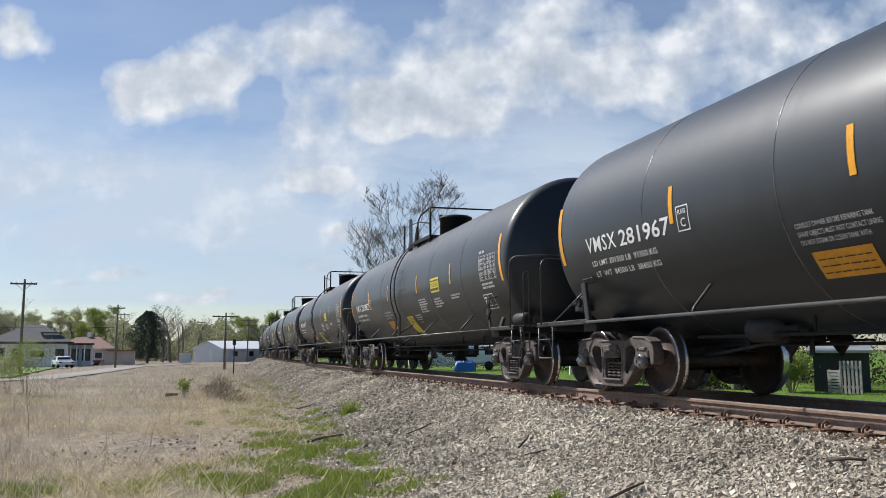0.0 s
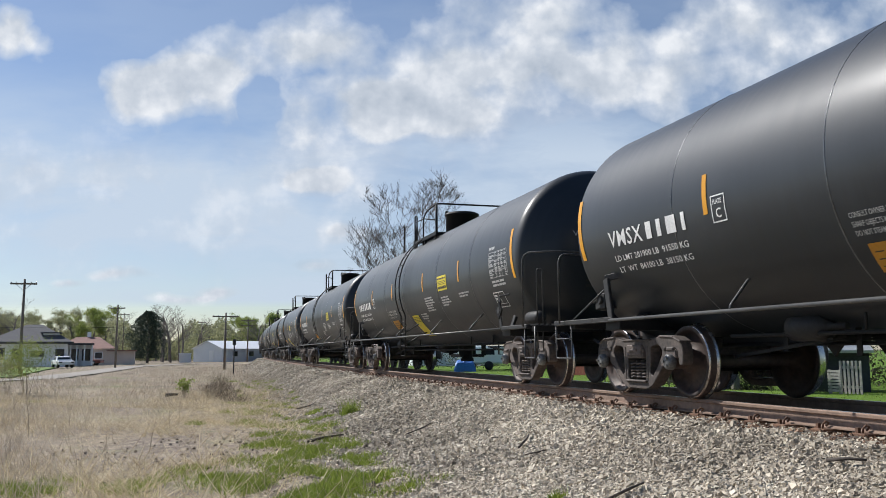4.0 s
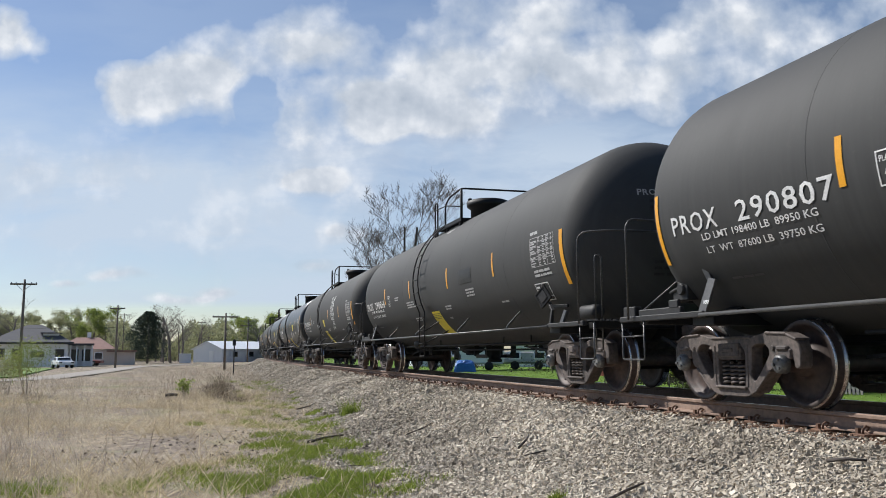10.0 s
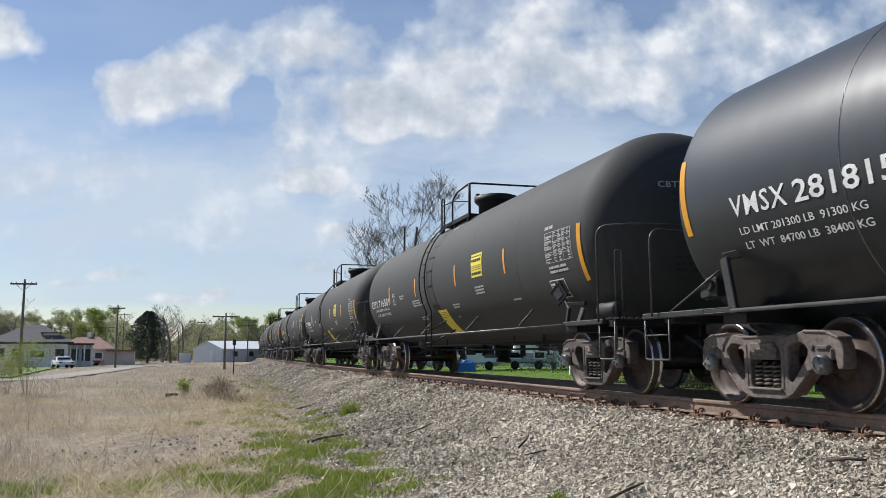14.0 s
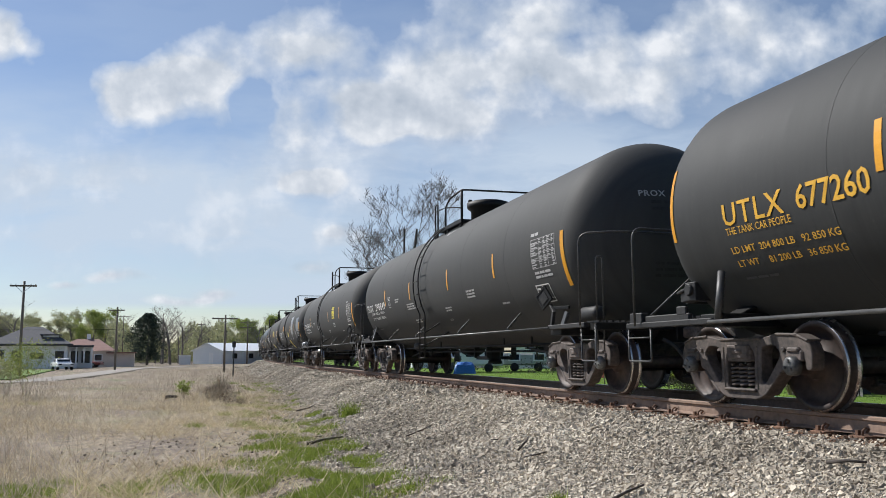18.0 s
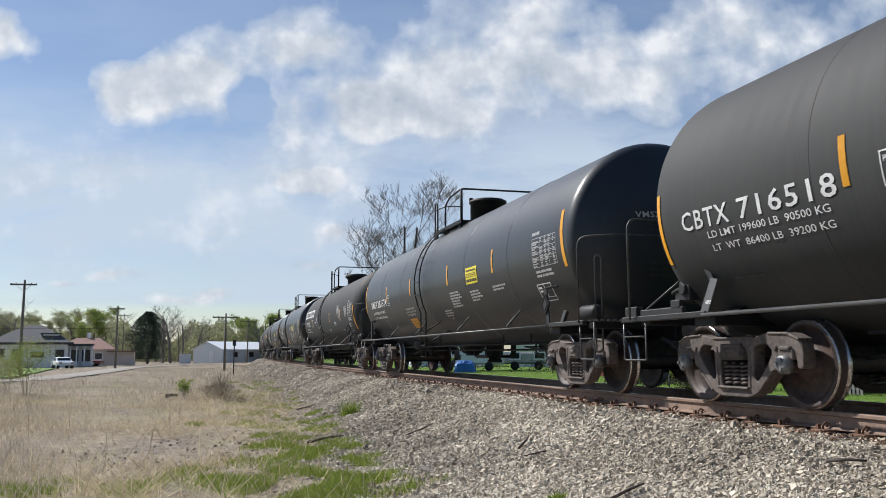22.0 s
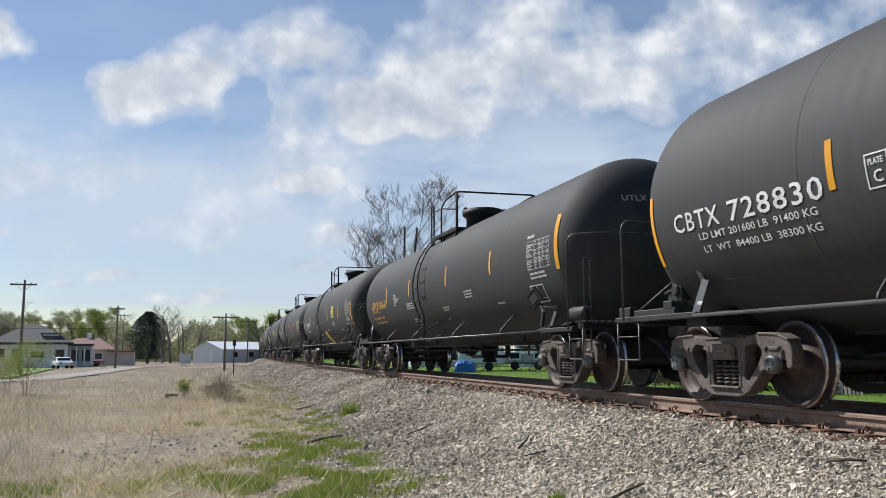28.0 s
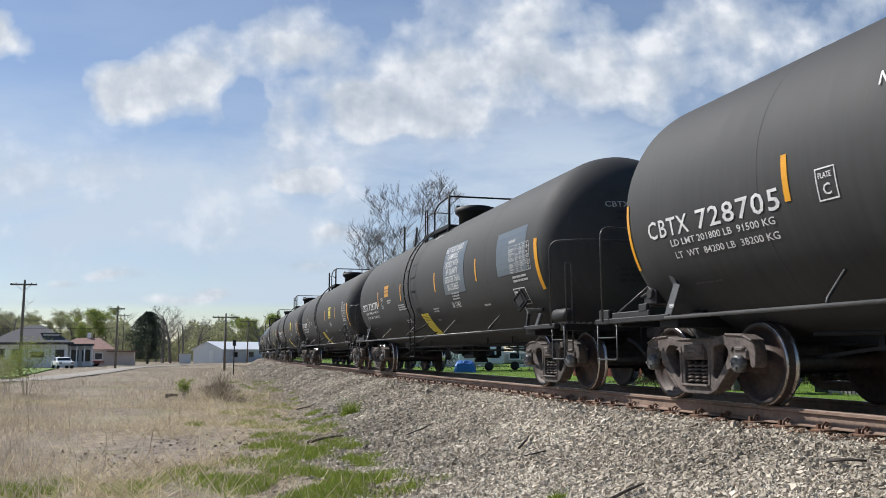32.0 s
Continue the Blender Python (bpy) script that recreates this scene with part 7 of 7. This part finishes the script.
# ---- ballast stones, grass and litter ----
def stones(n, x0, x1, y0, y1, size, seed, keep):
    """Jagged eight-cornered stones strewn on the bank."""
    r = np.random.RandomState(seed)
    x, y = r.uniform(x0, x1, n), r.uniform(y0, y1, n)
    ok = keep(x, y, r)
    x, y = x[ok], y[ok]
    n = len(x)
    s = size * r.lognormal(0, 0.30, n)
    cube = np.array([(-1, -1, -1), (1, -1, -1), (1, 1, -1), (-1, 1, -1), (-1, -1, 1), (1, -1, 1), (1, 1, 1), (-1, 1, 1)], float) * 0.5
    c = cube[None] + r.uniform(-0.24, 0.24, (n, 8, 3))
    c *= (np.stack([r.uniform(0.8, 1.5, n), r.uniform(0.65, 1.05, n), r.uniform(0.45, 0.85, n)], 1) * s[:, None])[:, None, :]
    q = r.normal(size=(n, 4)) * np.array([1.0, 0.35, 0.35, 1.0])
    q /= np.linalg.norm(q, axis=1)[:, None]
    w, a, b_, d = q.T
    rot = np.stack([np.stack([1 - 2 * (b_ * b_ + d * d), 2 * (a * b_ - d * w), 2 * (a * d + b_ * w)], -1),
                    np.stack([2 * (a * b_ + d * w), 1 - 2 * (a * a + d * d), 2 * (b_ * d - a * w)], -1),
                    np.stack([2 * (a * d - b_ * w), 2 * (b_ * d + a * w), 1 - 2 * (a * a + b_ * b_)], -1)], 1)
    c = np.einsum("nij,nkj->nki", rot, c)
    c += np.stack([x, y, height(x, y) + s * r.uniform(-0.1, 0.4, n)], 1)[:, None, :]
    f = np.array([(0, 3, 2, 1), (4, 5, 6, 7), (0, 1, 5, 4), (1, 2, 6, 5), (2, 3, 7, 6), (3, 0, 4, 7)])
    return c.reshape(-1, 3), (f[None] + 8 * np.arange(n)[:, None, None]).reshape(-1, 4)


def on_bank(x, y, r):
    q, toe = offset(x, y), np.interp(y, [0, 10, 25, 60], [4.6, 4.4, 3.6, 2.7])
    edge = toe + 0.35 * np.sin(y * 1.7) + 0.25 * np.sin(y * 4.1 + 1) + r.exponential(0.55, len(x)) - 0.3
    clear = np.abs(np.abs(q) - 0.7535) > 0.10
    tie_row = np.abs(((y - 2.2) / 0.54 + 0.5) % 1.0 - 0.5) * 0.54
    on_tie = (np.abs(q) < 1.25) & (tie_row < 0.10)
    return (q < edge) & (q > -2.4) & clear & ~on_tie


parts_v, parts_f, base = [], [], 0
for n, a in ((98000, (0.6, 7.8, 3.6, 9.0, 0.0205, 1)), (92000, (0.8, 7.8, 9.0, 17.0, 0.0235, 2)), (54000, (1.6, 8.0, 17.0, 32.0, 0.031, 3)), (26000, (3.0, 8.6, 32.0, 62.0, 0.046, 4)), (9000, (4.0, 10.5, 62.0, 120.0, 0.075, 5))):
    v, f = stones(n, *a, on_bank)
    parts_v.append(v)
    parts_f.append(f + base)
    base += len(v)
tagged(new("ballast", cloud_mesh("ballast", np.concatenate(parts_v), np.concatenate(parts_f), M["stone"])), "grey and tan crushed limestone ballast stones", "gravel", kind="stuff")


def rail_foot(x, y, r):
    q = offset(x, y)
    return (q > 0.83) & (q < 1.06 + 0.35 * r.uniform(0, 1, len(x)) ** 2)


M["rusty_stone"] = islands("rust_stained_chips", [(0.0, (0.055, 0.030, 0.02)), (0.5, (0.16, 0.095, 0.06)), (1.0, (0.34, 0.24, 0.17))], 0.95, 0.3, 45)
v, f = stones(90000, 4.9, 6.9, 3.6, 36.0, 0.023, 9, rail_foot)
tagged(new("rusty_chips", cloud_mesh("rusty_chips", v, f, M["rusty_stone"])), "rust-stained chips and scale along the rail's foot", "gravel", kind="stuff")


def trodden(x, y, r):
    return np.hypot((x - 0.1) / 1.5, (y - 14.2) / 2.6) + 0.3 * r.normal(size=len(x)) < 1.0


M["clod"] = islands("dark_clods", [(0.0, (0.05, 0.04, 0.032)), (0.5, (0.16, 0.125, 0.10)), (1.0, (0.55, 0.48, 0.40))], 0.95, 0.3, 30)
v, f = stones(700, -2.4, 2.4, 10.0, 19.0, 0.024, 12, trodden)
tagged(new("clods", cloud_mesh("clods", v, f, M["clod"])), "dark clods, chips and bits of wood on the trodden earth", "soil", kind="stuff")


def blades(n, place, h, w, seed, flat=0.0, bent=0.35):
    """Tapered blades of grass, two pieces each; flat: how far they lie down."""
    r = np.random.RandomState(seed)
    x, y = place(n, r)
    n = len(x)
    z = height(x, y)
    a = r.uniform(0, 2 * np.pi, n)
    hh = h * r.lognormal(0, 0.35, n)
    ww = (w * r.uniform(0.6, 1.4, n))[:, None]
    lie = np.clip(flat + r.normal(0, 0.18, n), 0, 0.97)
    up = np.stack([np.cos(a) * lie, np.sin(a) * lie, np.sqrt(1 - lie ** 2)], 1)
    out = np.stack([np.cos(a), np.sin(a), -0.3 * np.ones(n)], 1) * bent
    side = np.stack([-np.sin(a), np.cos(a), np.zeros(n)], 1)
    turn = r.uniform(0, 2 * np.pi, n)
    side = side * np.cos(turn)[:, None] + np.stack([np.cos(a), np.sin(a), np.zeros(n)], 1) * np.sin(turn)[:, None]
    p0 = np.stack([x, y, z - 0.01], 1)
    p1 = p0 + up * (hh * 0.55)[:, None]
    d2 = up + out
    d2 /= np.linalg.norm(d2, axis=1)[:, None]
    p2 = p1 + d2 * (hh * 0.45)[:, None]
    p2[:, 2] = np.maximum(p2[:, 2], z + 0.01)
    v = np.stack([p0 - side * ww, p0 + side * ww, p1 + side * ww * 0.7, p1 - side * ww * 0.7, p2 + side * ww * 0.12, p2 - side * ww * 0.12], 1)
    f = np.array([(0, 1, 2, 3), (3, 2, 4, 5)])
    return v.reshape(-1, 3), (f[None] + 6 * np.arange(n)[:, None, None]).reshape(-1, 4)


def scatter(x0, x1, y0, y1, keep=None):
    def place(n, r):
        # even in the square root of the distance, so that the near field is not starved
        y = y0 + (y1 - y0) * r.uniform(0, 1, n) ** 1.6
        x = x0 + (x1 - x0) * r.uniform(0, 1, n)
        left = -0.42 * y - 2
        ok = (x > left)
        q, toe = offset(x, y), np.interp(y, [0, 10, 25, 60], [4.6, 4.4, 3.6, 2.7])
        ok &= q > toe + 0.55 + 0.45 * r.normal(size=n)
        if keep is not None:
            ok &= keep(x, y, r)
        return x[ok], y[ok]
    return place


def around(spots, spread, keep=None):
    def place(n, r):
        spots_a = np.array(spots)
        k = spots_a[r.randint(0, len(spots_a), n)]
        d = r.normal(0, 1, (n, 2)) * k[:, 2:3] * spread
        x, y = k[:, 0] + d[:, 0], k[:, 1] + d[:, 1]
        if keep is not None:
            ok = keep(x, y, r)
            x, y = x[ok], y[ok]
        return x, y
    return place


def stuff(name, label, cat, v_f, mat):
    v, f = v_f
    return tagged(new(name, cloud_mesh(name, v, f, mat)), label, cat, kind="stuff")


def tall(x, y, r):
    """Where the dead weeds stand high: a far band across the field and the left edge, short of the road."""
    road = np.interp(y, [44, 48, 56, 75, 105], [-28, -12, -6.2, -4.9, -3.6])
    return ((y < 44) | (x > road)) & ((np.sin(x * 0.55 + 1.1) + np.sin(y * 0.33 + x * 0.21) + 1.6 * (y > 27) + 1.7 * (x < -1.2 - 0.08 * y) - 1.5 * ((y < 25) & (x > -1.2 - 0.08 * y)) + r.normal(0, 0.5, len(x))) > 0.75)


def sward(x, y, r):
    """Few dead blades where the fresh grass grows at the ballast's foot."""
    left = np.hypot(x + 1.6, (y - 10.5) * 0.8) < 0.7 + 0.2 * np.sin(x * 7)
    return ((y > 16.5 + 1.5 * np.sin(x * 2)) | (x < 0.2 + 0.6 * np.sin(y * 1.1))) & ~left | (r.uniform(0, 1, len(x)) < 0.22)


def litter(x, y, r):
    """Straw lies everywhere but on the trodden bare spot."""
    spot = np.hypot((x + 0.33) * 0.9, (y - 15.0) * 0.45) + 0.35 * np.sin(x * 3.1 + y * 1.3) + r.normal(0, 0.15, len(x))
    return (spot > 0.65) & sward(x, y, r) & (np.sin(x * 0.9 + 0.5) + np.sin(y * 0.8 + 0.6 * x) + r.normal(0, 0.6, len(x)) > -0.35)


def clumps(x, y, r):
    return (np.sin(x * 1.9 + 0.8 * np.sin(y * 1.3)) + np.sin(y * 1.1 + 1.1 * np.sin(x * 1.2)) + r.normal(0, 0.7, len(x)) > 0.45) & sward(x, y, r)


stuff("dry_grass_standing", "tall standing dead grass, straw and grey-pink", "dry grass", blades(80000, scatter(-32, 5.5, 13, 95, tall), 0.27, 0.0042, 11, 0.30, 0.5), M["stalk"])
stuff("dry_grass_short", "short straw-coloured dry grass in clumps", "dry grass", blades(95000, scatter(-16, 4.5, 8.5, 50, clumps), 0.14, 0.0034, 12, 0.75, 0.6), M["straw"])
stuff("dead_stems", "dense thin dead stems at the field's edge, pinkish grey", "dry grass", blades(26000, scatter(-11, 0.5, 9, 26, lambda x, y, r: (x < -1.0 - 0.05 * y + 0.5 * r.normal(size=len(x))) & (np.sin(x * 2.1 + y) + r.normal(0, 0.8, len(x)) > -0.3)), 0.30, 0.0030, 17, 0.42, 0.4), M["stalk"])
stuff("straw_litter", "flattened bleached straw on the ground", "dry grass", blades(70000, scatter(-9, 4.0, 8.5, 34, litter), 0.34, 0.0042, 13, 0.97, 0.05), M["straw"])

M["brush"] = islands("dark_dead_brush", [(0.0, (0.045, 0.032, 0.024)), (0.6, (0.12, 0.088, 0.064)), (1.0, (0.26, 0.20, 0.15))], 0.9, 0, 20)
stuff("dead_brush", "dark tangled dead brush along the ballast's foot", "brush", blades(2600, around([(1.25, 29.0, 0.3), (1.35, 31.5, 0.35), (1.45, 34.0, 0.4), (1.3, 36.5, 0.45), (1.5, 27.0, 0.25), (1.4, 39.5, 0.5)], 0.7), 0.21, 0.006, 18, 0.55, 0.6), M["brush"])


def tufted(x, y, r):
    return np.sin(x * 5.1 + 1.8 * np.sin(y * 2.3)) + np.sin(y * 3.7 + 1.6 * np.sin(x * 3.1)) + r.normal(0, 0.6, len(x)) > -0.1


GREEN_SPOTS = [(1.2, 11.4, 0.55), (1.6, 10.6, 0.5), (1.0, 12.6, 0.5), (1.7, 12.6, 0.35), (1.3, 14.2, 0.4), (2.0, 10.2, 0.32), (2.25, 9.9, 0.22), (0.7, 11.0, 0.5), (1.9, 15.3, 0.25), (2.2, 16.6, 0.2), (0.9, 10.2, 0.5), (1.4, 9.8, 0.5),
               (1.3, 9.6, 0.4), (1.6, 9.2, 0.4), (1.0, 9.4, 0.4), (2.2, 9.5, 0.3), (1.8, 9.9, 0.3), (-1.5, 10.2, 0.3), (-1.75, 10.6, 0.35), (-1.3, 9.9, 0.25), (-1.6, 10.4, 0.3), (-1.8, 11.0, 0.35), (-0.6, 10.1, 0.3), (-0.3, 9.9, 0.25), (-0.5, 10.5, 0.3), (-1.5, 11.4, 0.3), (-0.4, 11.0, 0.35), (0.0, 11.6, 0.35), (0.3, 10.4, 0.5), (1.5, 20, 0.35), (1.9, 26.5, 0.5), (-4.6, 30, 0.6), (-6.4, 31.0, 0.8), (-5.5, 26.0, 0.5)]
sp = random.Random(19)
MORE_SPOTS = []
for i in range(130):
    y = sp.uniform(8.8, 24) if i < 80 else sp.uniform(20, 48)
    MORE_SPOTS.append((XC - np.interp(y, [0, 10, 25, 60], [4.6, 4.4, 3.6, 2.7]) + y * y * 0.0003 - abs(sp.gauss(0.5, 0.7 + 0.02 * y)), y, sp.uniform(0.08, 0.3)))
stuff("green_grass", "fresh short green grass in patches at the ballast's foot", "grass", blades(140000, around(GREEN_SPOTS + GREEN_SPOTS[:18] + GREEN_SPOTS[12:16] + MORE_SPOTS, 0.6, tufted), 0.062, 0.0045, 14, 0.35), M["green"])
stuff("lawn_grass", "mown green grass behind the track", "grass", blades(16000, lambda n, r: (r.uniform(11.5, 26, n), r.uniform(12, 60, n)), 0.06, 0.006, 15, 0.35), M["green"])


def tuft(x, y, h, n, seed, wide=0.12):
    v, f = blades(n, around([(x, y, wide)], 0.6), h, 0.005, seed, 0.3)
    tagged(new("grass_tuft", cloud_mesh("grass_tuft", v, f, M["green"])), "small green grass tuft growing out of the ballast", "weed", "weeds in the ballast")


tuft(3.44, 18.6, 0.22, 380, 31, 0.16)
tuft(3.14, 7.05, 0.075, 160, 32, 0.05)
tuft(2.4, 14.5, 0.09, 220, 33, 0.2)
tuft(2.75, 9.2, 0.05, 140, 34, 0.10)


def stick(pts, r, label="dark broken stick lying on the ballast"):
    bm = bmesh.new()
    tube(bm, [(x, y, float(height(x, y)) + dz) for x, y, dz in pts], r, 6, r * 0.6)
    tagged(new("stick", data("stick", bm, M["tie"])), label, "stick", "sticks and splinters")


stick([(1.95, 14.2, 0.05), (2.3, 14.7, 0.07), (2.65, 14.9, 0.06)], 0.025)
stick([(3.75, 9.45, 0.06), (3.95, 9.7, 0.08), (4.1, 10.0, 0.06)], 0.016)
stick([(3.3, 6.45, 0.05), (3.55, 6.5, 0.07), (3.75, 6.6, 0.05)], 0.016)
stick([(4.80, 5.62, 0.05), (4.84, 5.45, 0.07), (4.90, 5.32, 0.06)], 0.016, "grey splintered board end on the ballast")
stick([(2.8, 22.6, 0.06), (3.2, 23.0, 0.07), (3.4, 23.6, 0.06)], 0.02)
stick([(3.3, 13.0, 0.05), (3.6, 13.1, 0.06), (3.8, 13.4, 0.05)], 0.012)
stick([(-0.62, 30.5, 0.08), (-0.45, 30.6, 0.10), (-0.25, 30.7, 0.08)], 0.07, "dark rotten log lying in the dry grass")
rs = random.Random(8)
for i in range(26):
    x, y = rs.uniform(-1.0, 4.6), rs.uniform(8.5, 24)
    a = rs.uniform(0, 3.14)
    d = rs.uniform(0.08, 0.3)
    stick([(x, y, 0.03), (x + d * math.cos(a), y + d * math.sin(a), 0.045)], rs.uniform(0.005, 0.011), "thin dry twig on the ground")
sapling(-0.05, 30.5, 0.6, 9, 41, "small leafy green sapling in the dry grass", M["leaf"], 0.05, 0.35, 0.0, 260)
sapling(0.85, 30.0, 0.5, 46, 42, "low tangle of dark red-brown brambles", M["rust"], 0.012, 0.7, 0.0, 40)
sapling(1.3, 34.5, 0.8, 40, 45, "low green and brown bramble tangle", M["dark_leaf"], 0.02, 0.7, 0.0, 160)
sapling(-5.6, 34.8, 2.3, 6, 43, "tall thin shrub with yellow-green leaves", M["leaf"], 0.035, 0.8, 0.0, 2600)
sapling(-6.7, 37.5, 1.8, 6, 44, "thin shrub with yellow-green leaves", M["leaf_pale"], 0.035, 0.9, 0.0, 2000)
for i in range(40):
    y = rs.uniform(11, 36)
    x = rs.uniform(-0.36 * y, 0.5)
    bm = bmesh.new()
    h = rs.uniform(0.45, 1.0)
    p = Vector((x, y, float(height(x, y))))
    tube(bm, [p, p + Vector((rs.uniform(-0.05, 0.05), 0, h * 0.5)), p + Vector((rs.uniform(-0.16, 0.16), rs.uniform(-0.1, 0.1), h))], 0.006, 4, 0.003, cap=False)
    for k in range(3):
        q = p + Vector((0, 0, h * rs.uniform(0.5, 0.9)))
        tube(bm, [q, q + Vector((rs.uniform(-0.12, 0.12), rs.uniform(-0.1, 0.1), rs.uniform(0.06, 0.16)))], 0.004, 3, 0.002, cap=False)
    tagged(new("dead_weed", data("dead_weed", bm, M["stalk"])), "thin dead branching weed stalk", "weed", "dead weed stalks")


LEAN_CAR = 0.0                  # the track is banked a little towards the far side


def car_pose(centre):
    x0, y0, _ = along(centre - TRUCK)
    x1, y1, _ = along(centre + TRUCK)
    return pose((x0 + x1) / 2, (y0 + y1) / 2, RT, 0, LEAN_CAR, math.degrees(-math.atan2(x1 - x0, y1 - y0)))


def motions():
    """The train runs past; its wheels roll while they are near; the clouds drift."""
    a = radians(YAW)
    side = Vector((-math.cos(a), math.sin(a), 0))
    home = Matrix.Rotation(-a, 4, "Z")
    walk(CLOUDS, [(t, Matrix.Translation(Vector((0, 0, CLOUD_Z)) + side * (CLOUD_Z * 0.0021 * t)) @ home) for t in (0, 16, 32)])
    for k, car, spec in TRAIN:
        start = 3.77 + k * PITCH_CAR + SLACK.get(k, 0.0)
        walk(car, [(t, car_pose(start - way_run(t))) for t in range(33)])
        for truck in [o for o in car.children if o.name.startswith("truck")]:
            for ws in [o for o in truck.children if o.name.startswith("wheelset")]:
                here = start + truck.location.y + ws.location.y
                rows, spot = [], ws.location.copy()
                for f in range(0, 961):
                    t = f / 30
                    s = here - way_run(t)
                    if f in (0, 960) or -2 < s < 32:
                        rows.append((t, pose(*spot, math.degrees((way_run(t) / WHEEL) % (2 * math.pi)), 0, 0)))
                walk(ws, rows)


motions()
